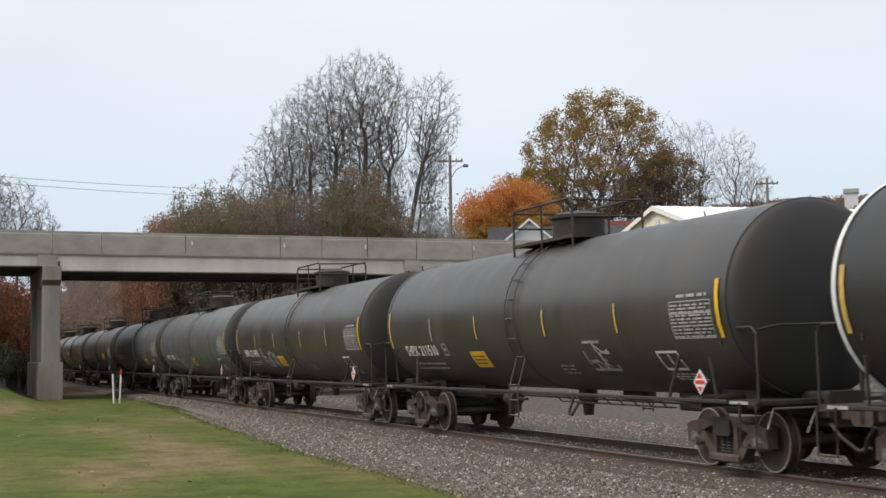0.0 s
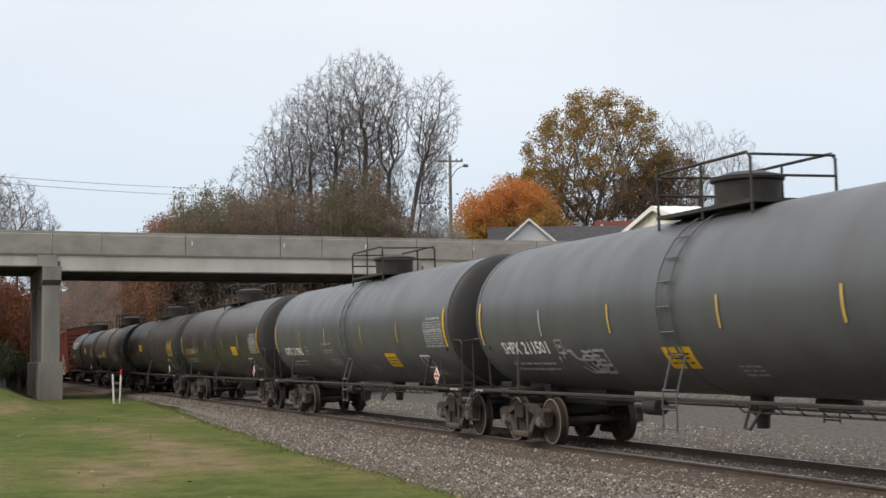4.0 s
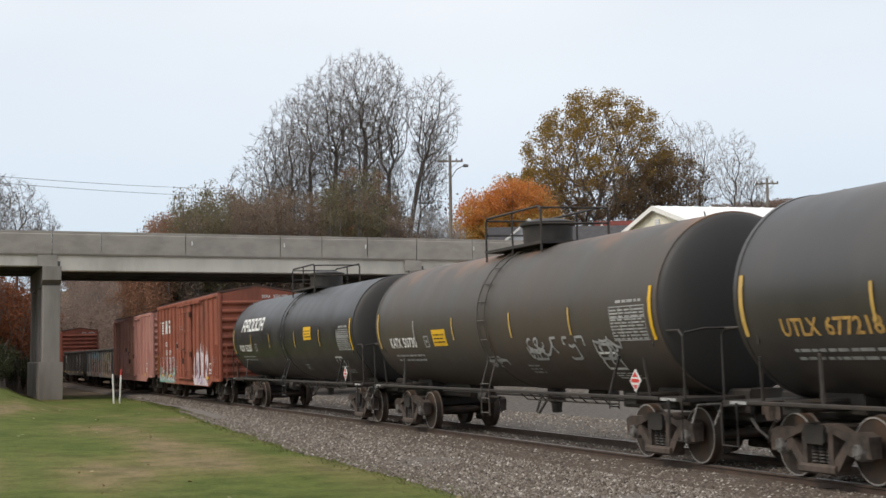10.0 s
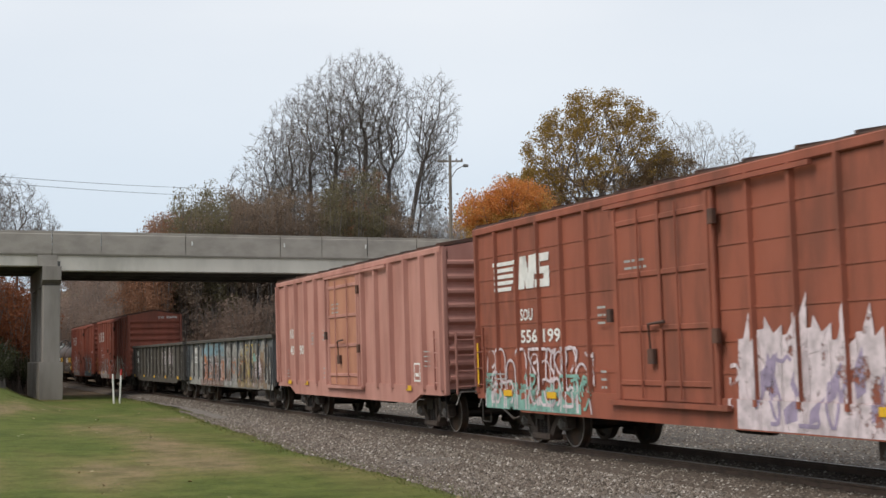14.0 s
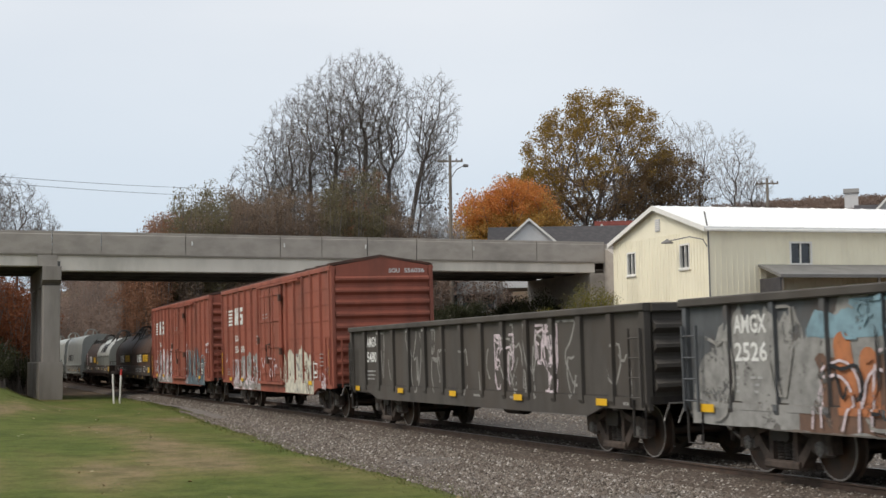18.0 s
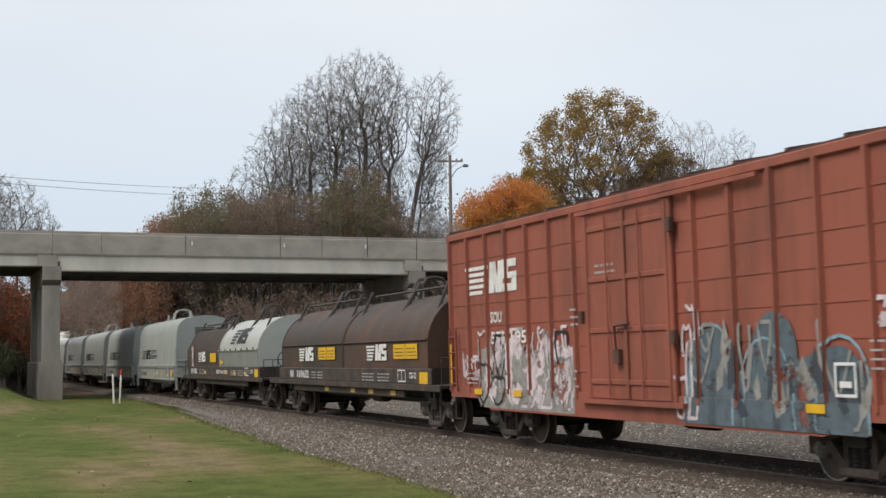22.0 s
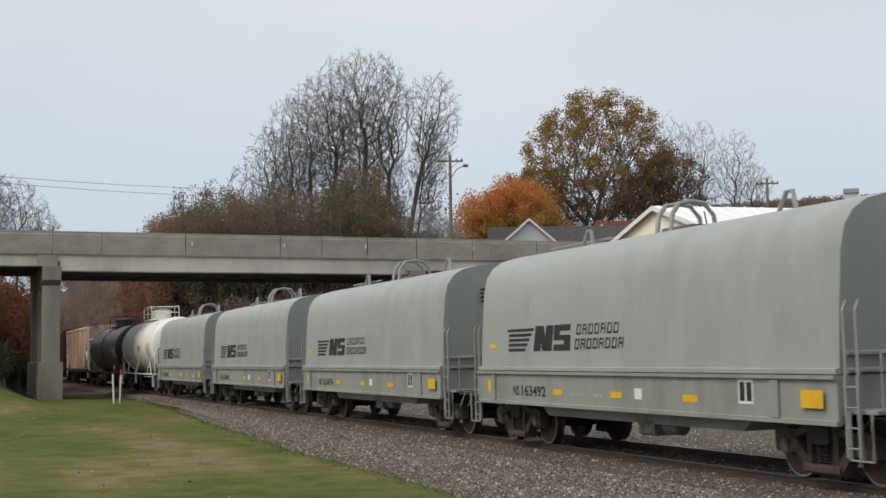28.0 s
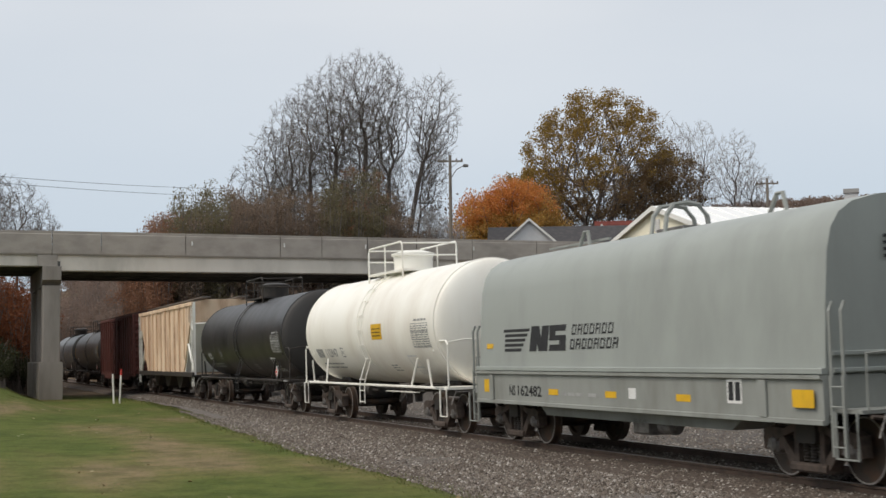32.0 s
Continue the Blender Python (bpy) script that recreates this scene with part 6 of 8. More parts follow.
    fr = [quad(L - 3.4, L - 2.8, 1.17, 1.2), quad(L - 3.4, L - 2.8, 1.44, 1.47), quad(L - 3.4, L - 3.37, 1.2, 1.44), quad(L - 2.83, L - 2.8, 1.2, 1.44), quad(L - 3.12, L - 3.09, 1.2, 1.44)]
    part("consolidated_stencil", flat(fr, -1.475), WHITE_MARK, car)
    wheel = Geo().hoop((L - 0.53, -0.6, 1.75), 0.29)
    for k in range(3):
        a = k * math.pi / 3
        wheel.tube([(L - 0.53, -0.6 + 0.29 * math.cos(a), 1.75 + 0.29 * math.sin(a)), (L - 0.53, -0.6 - 0.29 * math.cos(a), 1.75 - 0.29 * math.sin(a))], 0.014, 4)
    wheel.tube([(L - 0.6, -0.6, 1.12), (L - 0.6, -0.6, 1.75)], 0.05, 6)
    part("hand_brake", wheel, STEEL, car)
    for s in (-1, 1):
        part("corner_step", Geo().tube([(s * (L - 0.05), -1.55, 1.0), (s * (L - 0.05), -1.55, 0.42), (s * (L - 0.5), -1.55, 0.42), (s * (L - 0.5), -1.55, 1.0)], 0.022, 5), STEEL, car)
        part("end_rail", Geo().tube([(s * (L - 0.1), -1.5, 1.1), (s * (L - 0.1), -1.5, 1.75), (s * (L - 0.1), -1.0, 1.75), (s * (L - 0.1), -1.0, 1.1)], 0.02, 5), STEEL, car)
    part("brake_rod", Geo().tube([(-L + 2.6, -0.55, 0.72), (L - 2.6, -0.55, 0.72)], 0.024, 5), STEEL, car)
    part("air_reservoir", Geo().turn([(0.8, 0.05), (0.84, 0.19), (1.7, 0.19), (1.74, 0.05)], (0, -0.7, 0.74), "x", 14), STEEL, car, smooth=40)
    return car, L


def hopper_car(front, rear, paint, label, seed=1):
    car, L = start_car("hopper_car", label, "hopper car", front, rear)
    zt = 4.35
    for s in (-1, 1):
        add_truck(car, s * (L - 1.3))
        add_coupler(car, s * (L + 0.25), s)
        part("body_bolster", Geo().box(s * (L - 1.3) - 0.2, s * (L - 1.3) + 0.2, -1.3, 1.3, 0.8, 1.1, 0.03), STEEL, car)
        part("slope_sheet", Geo().add([(s * (L - 0.74), -1.4, 3.45), (s * (L - 0.74), 1.4, 3.45), (s * (L - 2.58), 1.4, 1.25), (s * (L - 2.58), -1.4, 1.25), (s * (L - 0.68), -1.4, 3.4), (s * (L - 0.68), 1.4, 3.4), (s * (L - 2.52), 1.4, 1.2), (s * (L - 2.52), -1.4, 1.2)], [(0, 1, 2, 3), (7, 6, 5, 4), (0, 4, 5, 1), (1, 5, 6, 2), (2, 6, 7, 3), (3, 7, 4, 0)]), WHITE_TANK, car, "pale sloping end sheet")
        part("end_platform", Geo().box(s * (L - 0.6) - 0.6, s * (L - 0.6) + 0.6, -1.45, 1.45, 1.05, 1.12), STEEL, car)
        part("end_ladder", ladder(s * (L - 0.05) - 0.02 - 0.4, s * (L - 0.05) + 0.02, 0.6, zt - 0.1, 12, -1.45), WHITE_TANK, car)
        for y in (-1.4, 1.4):
            part("corner_post", Geo().box(s * (L - 0.06) - 0.05, s * (L - 0.06) + 0.05, y - 0.05, y + 0.05, 1.1, zt), WHITE_TANK, car)
            part("end_brace", Geo().tube([(s * (L - 0.1), y, 1.15), (s * (L - 1.7), y, 2.6)], 0.06, 5), WHITE_TANK, car)
            part("end_brace", Geo().tube([(s * (L - 0.1), y, 3.0), (s * (L - 0.9), y, 3.4)], 0.05, 5), WHITE_TANK, car)
    part("center_sill", Geo().box(-L, L, -0.32, 0.32, 0.68, 1.08, 0.03), STEEL, car)
    o = [(-L + 0.7, zt), (-L + 0.75, 3.5), (-L + 2.6, 1.3), (-L + 2.6, 1.05), (L - 2.6, 1.05), (L - 2.6, 1.3), (L - 0.75, 3.5), (L - 0.7, zt)]
    part("body", Geo().slab(o, -1.46, 1.46), paint, car)
    for s in (-1, 1):
        part("top_chord", Geo().box(-L + 0.02, L - 0.02, s * 1.47 - 0.06, s * 1.47 + 0.06, zt - 0.16, zt + 0.02, 0.02), paint, car)
        part("side_sill", Geo().box(-L, L, s * 1.48 - 0.05, s * 1.48 + 0.05, 1.02, 1.24, 0.02), STEEL, car)
        for i in range(12):
            x = -L + 0.8 + (2 * L - 1.6) * i / 11
            z0 = max(1.24, 3.5 - 1.19 * (L - abs(x) - 0.75)) if L - abs(x) < 2.6 else 1.24
            part("side_post", Geo().box(x - 0.045, x + 0.045, min(s * 1.46, s * 1.54), max(s * 1.46, s * 1.54), z0, zt - 0.14), paint, car)
    part("roof", Geo().sweep([(-1.46, zt), (-0.7, zt + 0.14), (0.7, zt + 0.14), (1.46, zt)], -L + 0.7, L - 0.7), paint, car)
    for s in (-1, 1):
        part("running_board", Geo().box(-L - 0.05, L + 0.05, s * 0.85 - 0.18, s * 0.85 + 0.18, zt + 0.2, zt + 0.24), CAP, car)
    for i in range(4):
        x = -L + 3 + i * (2 * L - 6) / 3
        part("chute", Geo().slab([(x - 1.2, 1.1), (x - 0.35, 0.45), (x + 0.35, 0.45), (x + 1.2, 1.1)], -1.0, 1.0), STEEL, car)
    return car, L


def make_train():
    tank = "black steel tank car with a railed top platform on rusty trucks"
    faded = "faded grey-black tank car with a railed top platform"
    dusty = "dusty black tank car with faded orange stencils"
    tank_car(1.0, -15.2, BLACK, "black steel tank car with a white rim band", code="SHPX", seed=10, jacket_rim=True, number="21508")
    tank_car(-17.9, -34.0, BLACK_DUSTY, tank, "211510", code="SHPX", seed=11, yellow=-2.8, scrawls=[(2.9, 3.9, 1.5, 2.0, 9)])
    tank_car(-36.5, -52.9, BLACK_DUSTY, tank, "211473", code="SHPX", seed=12, yellow=-2.3, mark_z=1.86, scrawls=[(-4.4, -3.4, 1.5, 1.85, 7), (-3.35, -2.5, 1.5, 2.0, 9)])
    tank_car(-55.2, -71.5, GREYBLACK, faded, "211501", code="SHPX", seed=13, yellow=-0.5, scrawls=[(-4.6, -2.6, 1.45, 1.85, 12)])
    tank_car(-73.4, -90.2, GREYBLACK, faded, "212962", code="GATX", seed=14, yellow=3.2, mark_z=1.88)
    tank_car(-92.9, -109.1, BLACK_DUSTY, dusty, "675941", code="UTLX", seed=15, mark=ORANGE_MARK, yellow=3.17, yellow_z=(1.95, 2.26), mark_z=2.02)
    tank_car(-112.0, -127.8, BLACK_DUSTY, dusty, "677218", code="UTLX", seed=16, mark=ORANGE_MARK, yellow=-3.25, yellow_z=(2.28, 2.62), mark_z=1.98)
    tank_car(-130.2, -145.2, RUSTY, "grimy tank car with rust-streaked shell", "50730", code="KATX", seed=17, style=1, mark=WHITE_MARK, yellow=-3.3, yellow_z=(2.02, 2.4), scrawls=[(2.0, 4.6, 1.7, 2.1, 12), (5.0, 6.0, 1.7, 2.1, 6), (-0.4, 0.6, 1.55, 1.75, 6)], mark_z=2.0)
    car, L = tank_car(-147.5, -163.7, BLACK, "glossy black tank car with a white block wordmark", "53035", code="PROX", seed=18, yellow=2.7, yellow_z=(2.35, 2.75), mark_z=2.06)
    part("wordmark", wrapped(strips_of(block_word(-6.6, 2.78, 0.46, 6)), 1.5, TANK_Z), WHITE_MARK, car, "white block wordmark")
    art1 = [("spiky", SPRAY_WHITE, 2.15, 5.5, 0.7, 2.45, 6), ("shards", SPRAY_LILAC, 2.5, 5.3, 0.72, 2.0, 9), ("lines", SPRAY_WHITE, 1.95, 2.5, 1.0, 1.7, 4), ("lines", SPRAY_LILAC, 2.4, 5.3, 0.8, 1.8, 5), ("shards", SPRAY_WHITE, 3.6, 4.0, 1.5, 2.6, 2), ("spiky", SPRAY_TEAL, -7.5, -3.0, 0.72, 1.35, 9), ("shards", BOX_RED, -7.3, -3.0, 0.85, 1.3, 10), ("arch", SPRAY_WHITE, -7.6, -2.6, 0.74, 1.95, 9), ("lines", SPRAY_TEAL, -7.6, -2.5, 0.8, 1.4, 14), ("lines", SPRAY_WHITE, -7.6, -2.5, 0.85, 1.9, 16)]
    box_car(-166.2, -182.2, BOX_RED, "oxide-red box car with white and teal graffiti", "556199", seed=21, art=art1)
    box_car(-184.3, -200.3, BOX_PINK, "chalky faded red box car with broad ribs", "406906", seed=22, posts=13, wide_ribs=True, logo=False, door=(-1.5, 1.5), top=4.25, seams=False, door_paint=BOX_ORANGE)
    g1 = [("field", SPRAY_SLATE, -8.2, 8.2, 0.72, 2.75, 40), ("field", SPRAY_BROWN, -5.4, -0.4, 0.72, 1.85, 20), ("field", SPRAY_UMBER, 2.4, 7.3, 0.74, 2.3, 20), ("field", SPRAY_SKY, -5.2, -1.6, 1.95, 2.5, 12)]
    for i in range(14):
        x = -8.2 + i * 1.16
        tone = (SPRAY_SLATE, SPRAY_SLATE, SPRAY_SLATE, SPRAY_ORANGE, SPRAY_BROWN, SPRAY_BROWN, SPRAY_ORANGE, SPRAY_BROWN, SPRAY_SLATE, SPRAY_SLATE, SPRAY_BROWN, SPRAY_BROWN, SPRAY_BROWN, SPRAY_SLATE)[i]
        g1.append(("filled_arch", tone, x + 0.12, x + 1.08, 0.96, 1.5 + 0.55 * (i % 3 != 1), 1 + i % 2))
    g1 += [("lines", SPRAY_SKY, -4.6, 0.2, 1.95, 2.42, 30), ("arch", SPRAY_WHITE, -5.0, 6.4, 0.78, 2.0, 11), ("arch", SPRAY_GREY, -2.0, 8.0, 0.78, 2.3, 7), ("lines", SPRAY_GREY, -8.0, 8.0, 0.8, 2.4, 22)]
    g1 += [("lines", SPRAY_YELLOW, 2.0, 5.6, 0.8, 2.3, 9), ("lines", SPRAY_UMBER, 2.0, 8.0, 0.8, 2.3, 14), ("arch", SPRAY_WHITE, -5.2, -0.4, 0.76, 1.7, 5), ("lines", SPRAY_ORANGE, -4.8, 4.0, 0.98, 1.7, 10), ("filled_arch", SPRAY_TEAL, 5.1, 5.6, 1.7, 2.1, 1), ("lines", SPRAY_WHITE, 5.7, 6.5, 1.2, 1.9, 12), ("lines", BLACK_MARK, -8.0, 8.0, 1.0, 2.4, 8)]
    gondola(-201.3, -218.1, GON_BLUE, "grey-blue gondola covered in colourful graffiti", "2526", seed=23, art=g1, edge=GON_EDGE, post_w=0.055)
    gondola(-219.3, -236.4, GON_DARK, "dark grey-brown ribbed gondola with white graffiti scrawls", "5480", seed=24, art=[("lines", SPRAY_GREY, -6.5, 8, 0.95, 2.4, 30), ("lines", SPRAY_WHITE, 1.9, 2.9, 1.1, 2.2, 9), ("lines", SPRAY_WHITE, 4.0, 5.0, 1.1, 2.35, 12)])
    a3 = [("spiky", SPRAY_GREY, -5.9, -1.3, 0.7, 1.8, 7), ("field", SPRAY_SLATE, -4.6, -1.6, 1.5, 2.05, 10), ("shards", SPRAY_WHITE, -5.8, -1.4, 0.74, 1.7, 12), ("lines", SPRAY_WHITE, -5.9, -1.3, 0.72, 1.75, 26), ("lines", SPRAY_SLATE, -5.8, -1.4, 0.75, 1.7, 12), ("lines", SPRAY_BROWN, -5.6, -1.4, 0.75, 1.6, 7), ("lines", SPRAY_WHITE, -7.4, -7.0, 1.7, 2.0, 4), ("spiky", SPRAY_CREAM, 2.4, 6.0, 0.7, 2.05, 4), ("field", SPRAY_CREAM, 2.5, 5.9, 0.72, 2.2, 24), ("filled_arch", SPRAY_SLATE, 3.95, 4.2, 1.4, 1.75, 1), ("lines", SPRAY_GREY, 2.4, 5.9, 0.8, 1.9, 5), ("lines", SPRAY_CREAM, 1.9, 2.5, 0.9, 2.0, 4), ("lines", SPRAY_WHITE, -0.8, 1.6, 1.2, 1.8, 7), ("lines", SPRAY_WHITE, 6.9, 7.5, 0.9, 1.5, 5)]
    box_car(-238.1, -254.2, BOX_BROWN, "dark oxide box car with cream and grey graffiti", "556036", seed=25, art=a3, door=(-1.0, 1.95))
    a4 = [("spiky", SPRAY_GREY, -6.3, -1.7, 0.72, 2.2, 5), ("shards", SPRAY_SLATE, -6.2, -1.8, 0.8, 2.1, 9), ("fat", SPRAY_WHITE, -6.2, -1.6, 0.78, 2.2, 4), ("lines", SPRAY_WHITE, -6.4, -1.8, 0.8, 2.3, 22), ("lines", SPRAY_SLATE, -6.4, -1.8, 0.8, 2.2, 12), ("lines", BLACK_MARK, -6.4, -1.8, 0.8, 2.2, 4), ("lines", SPRAY_WHITE, -7.3, -6.4, 1.3, 1.9, 10), ("filled_arch", SPRAY_BLUE, 2.3, 6.9, 0.72, 2.35, 3), ("spiky", SPRAY_BLUE, 2.2, 6.4, 0.72, 1.9, 5), ("arch", SPRAY_SKY, 2.2, 6.9, 0.74, 2.4, 3), ("shards", SPRAY_GREY, 2.1, 6.8, 0.8, 2.2, 8), ("shards", SPRAY_DEEP, 2.4, 6.6, 0.74, 2.0, 7), ("lines", SPRAY_WHITE, 2.0, 2.7, 0.8, 2.5, 5), ("lines", SPRAY_WHITE, 7.0, 7.8, 2.1, 2.5, 8), ("lines", SPRAY_SLATE, 2.2, 6.6, 0.8, 2.2, 10)]
    box_car(-256.8, -272.9, BOX_BROWN, "dark oxide box car with blue-grey graffiti", "556185", seed=26, art=a4, door=(-1.0, 1.95))
    coil_old(-273.6, -290.6, "rusty brown coil car with two rounded hoods", "169632", [("round", COIL_BROWN, -7.3, -0.02, "low"), ("round", COIL_BROWN, 0.02, 7.3, "low")], seed=27)
    coil_old(-291.8, -308.0, "coil car with a brown angular hood and a pale rounded hood", "169867", [("angular", COIL_BROWN, -7.9, -0.42, "short"), ("round", HOOD_PALE, -0.36, 6.8, "top")], seed=28)
    for i, (f, r, num) in enumerate([(-311.0, -323.5, "163493"), (-326.0, -338.5, "163492"), (-340.9, -353.4, "163476"), (-356.0, -368.5, "163481"), (-370.9, -383.2, "162482")]):
        coil_tall(f, r, "pale grey coil car with one tall rounded hood", num, seed=30 + i)
    tank_car(-386.0, -397.6, WHITE_TANK, "white tank car with white top platform and rails", "112947", seed=40, style=1, mark=DULL_MARK, trim=WHITE_TANK, strips=False, plate=True, yellow=0.9, yellow_z=(2.25, 2.65), diamond=False)
    tank_car(-401.0, -415.6, BLACK, "plain black tank car behind a white one", "", seed=41, mark=DULL_MARK, strips=False)
    hopper_car(-417.8, -434.6, HOPPER_TAN, "tan rust-streaked covered hopper car")
    box_car(-436.8, -452.8, BOX_DARK, "dark brown box car far down the line", "", seed=42, logo=False, plain=True)
    tank_car(-455.6, -471.6, BLACK_DUSTY, "dusty dark tank car far down the line", "", seed=43)
    tank_car(-474.4, -490.4, GREYBLACK, "faded grey tank car far down the line", "", seed=44)


def block_word(x, z, h, n):
    """A bold name drawn as slanted open blocks."""
    out = []
    for i in range(n):
        a = x + i * h * 1.28
        out += [quad(a, a + h * 0.22, z, z + h, 0.22), quad(a + h * 0.22, a + h * 1.12, z + h * 0.8, z + h, 0.22), quad(a + h * 0.88, a + h * 1.12, z, z + h * 0.8, 0.22)]
        if i in (2, 4, 3):
            out.append(quad(a + h * 0.22, a + h * 0.88, z, z + h * 0.2, 0.22))
        else:
            out.append(quad(a + h * 0.22, a + h * 0.88, z + h * 0.35, z + h * 0.55, 0.22))
    return out


# distance run by the train at each time
RUN = [(0.0, 0.0), (4.0, 43.71), (8.0, 88.05), (12.0, 132.36), (16.0, 176.7), (20.0, 221.25), (24.0, 265.98), (28.0, 310.78), (32.0, 355.38)]


def motions():
    """The whole train rolls by; its wheels turn."""
    for car, u in CARS:
        walk(car, [(t, Matrix.Translation((u + s, 0, 0)) @ PIVOT) for t, s in RUN])
    first = SPINNERS[0]
    rows = []
    times = [r[0] for r in RUN]
    runs = [r[1] for r in RUN]
    for i in range(32 * FPS + 1):
        t = i / FPS
        rows.append((t, Matrix.Rotation(float(np.interp(t, times, runs)) / WHEEL_R, 4, "Y")))
    walk(first, rows)
    keys = first.animation_data
    for w in SPINNERS[1:]:
        w.rotation_mode = "QUATERNION"
        k = w.animation_data_create()
        k.action, k.action_slot = keys.action, keys.action_slot


# ---- trees ----
BARK = surface("grey_brown_bark", (0.13, 0.11, 0.095), 0.9, second=(0.08, 0.066, 0.057), scale=3, amount=0.9, streak=(1, 1, 0.3))
PALE_TWIG = foliage("pale_bare_twigs", [(0.27, 0.25, 0.24), (0.33, 0.31, 0.3), (0.38, 0.36, 0.34)])
TWIG = foliage("bare_grey_twigs", [(0.13, 0.112, 0.098), (0.17, 0.148, 0.132), (0.22, 0.195, 0.175)])
OAK_LEAF = foliage("oak_leaves_olive_brown", [(0.189, 0.127, 0.078), (0.221, 0.15, 0.086), (0.247, 0.164, 0.086), (0.202, 0.153, 0.086)], thin=0.4)
GOLD_LEAF = foliage("oak_leaves_gold", [(0.287, 0.182, 0.05), (0.333, 0.209, 0.05), (0.276, 0.187, 0.055), (0.23, 0.154, 0.055)], thin=0.4)
MAPLE_LEAF = foliage("maple_leaves_orange", [(0.525, 0.294, 0.09), (0.567, 0.35, 0.1), (0.525, 0.364, 0.108), (0.483, 0.266, 0.09)], thin=0.4)
MAPLE_TOP = foliage("maple_leaves_red_orange", [(0.578, 0.217, 0.072), (0.619, 0.28, 0.081), (0.568, 0.242, 0.072)], thin=0.4)
BROWN_LEAF = foliage("withered_brown_leaves", [(0.24, 0.179, 0.134), (0.264, 0.195, 0.144), (0.248, 0.192, 0.138)], thin=0.5)
OLIVE_LEAF = foliage("dull_olive_leaves", [(0.192, 0.168, 0.099), (0.208, 0.176, 0.102), (0.176, 0.16, 0.096)], thin=0.5)
RUSSET_LEAF = foliage("dull_russet_leaves", [(0.288, 0.157, 0.102), (0.32, 0.173, 0.106), (0.264, 0.154, 0.102)], thin=0.5)
WOODS_LEAF = foliage("hazy_brown_leaves", [(0.23, 0.17, 0.139), (0.246, 0.18, 0.145), (0.255, 0.187, 0.146)], thin=0.5)
RUST_LEAF = foliage("rust_orange_leaves", [(0.187, 0.073, 0.04), (0.231, 0.084, 0.042), (0.264, 0.099, 0.044), (0.187, 0.088, 0.05)], thin=0.4)
HEDGE_LEAF = foliage("dark_green_leaves", [(0.03, 0.034, 0.016), (0.04, 0.045, 0.02), (0.05, 0.05, 0.024)], thin=0.3)
SHRUB_LEAF = foliage("yellow_green_leaves", [(0.09, 0.1, 0.025), (0.16, 0.15, 0.03), (0.2, 0.16, 0.04)], thin=0.3)


def leaves(seed, tips, per, spread, size):
    """Small folded leaves strewn round the tips: vertices and triangles."""
    r = np.random.default_rng(seed)
    t = np.repeat(np.array([tuple(p) for p in tips], dtype=np.float64), per, axis=0)
    n = len(t)
    d = r.normal(0, 1, (n, 3))
    d *= (r.uniform(0, 1, n) ** 0.45 / np.linalg.norm(d, axis=1))[:, None]
    c = t + d * np.array([spread, spread, spread * 0.8]) * 2.0
    a = r.normal(0, 1, (n, 3)) * np.array([1, 1, 0.7])
    a /= np.linalg.norm(a, axis=1)[:, None]
    b = np.cross(a, r.normal(0, 1, (n, 3)))
    b /= np.linalg.norm(b, axis=1)[:, None] + 1e-9
    s = size * r.uniform(0.6, 1.35, (n, 1))
    v = np.stack([c - b * s, c + a * s * 0.7, c + b * s, c - a * s * 0.7 + np.cross(a, b) * s * 0.4], axis=1).reshape(-1, 3)
    k = (np.arange(n) * 4)[:, None]
    f = np.concatenate([k + np.array([[0, 1, 2]]), k + np.array([[0, 2, 3]])], axis=1).reshape(-1, 3)
    return v, f


def quick_mesh(v, f, name, mat):
    """A mesh straight from arrays of vertices and triangles."""
    m = bpy.data.meshes.new(name)
    m.vertices.add(len(v))
    m.vertices.foreach_set("co", v.astype(np.float32).ravel())
    m.loops.add(f.size)
    m.loops.foreach_set("vertex_index", f.astype(np.int32).ravel())
    m.polygons.add(len(f))
    m.polygons.foreach_set("loop_start", np.arange(len(f), dtype=np.int32) * 3)
    m.update(calc_edges=True)
    m.validate()
    m.materials.append(mat)
    return m


def raw_mesh(g, name, mat):
    m = bpy.data.meshes.new(name)
    m.from_pydata([tuple(p) for p in g.v], [], g.f)
    m.materials.append(mat)
    return m


def branching(trunk_pts, spots, bias):
    """Joins spots to a trunk, each to the joint by which sap has the shortest way: joints, parents and loads."""
    n0, n = len(trunk_pts), len(trunk_pts) + len(spots)
    p = np.zeros((n, 3))
    p[:n0] = trunk_pts
    parent = np.arange(-1, n - 1)
    path = np.zeros(n)
    for i in range(1, n0):
        path[i] = path[i - 1] + np.linalg.norm(p[i] - p[i - 1])
    order = np.argsort(np.linalg.norm(spots - p[0], axis=1))
    for i, k in enumerate(order):
        j = n0 + i
        q = spots[k]
        step = np.linalg.norm(p[:j] - q, axis=1)
        best = int(np.argmin(step ** 1.35 + bias * path[:j]))
        p[j], parent[j], path[j] = q, best, path[best] + step[best]
    load = np.ones(n)
    for j in range(n - 1, 0, -1):
        load[parent[j]] += load[j]
    # limbs straighten towards their heaviest branch
    heir = np.full(n, -1)
    for j in range(1, n):
        if heir[parent[j]] < 0 or load[j] > load[heir[parent[j]]]:
            heir[parent[j]] = j
    inner = np.array([j for j in range(n0, n) if heir[j] >= 0], dtype=int)
    for _ in range(4):
        p[inner] = 0.4 * p[inner] + 0.3 * p[parent[inner]] + 0.3 * p[heir[inner]]
    return p, parent, load


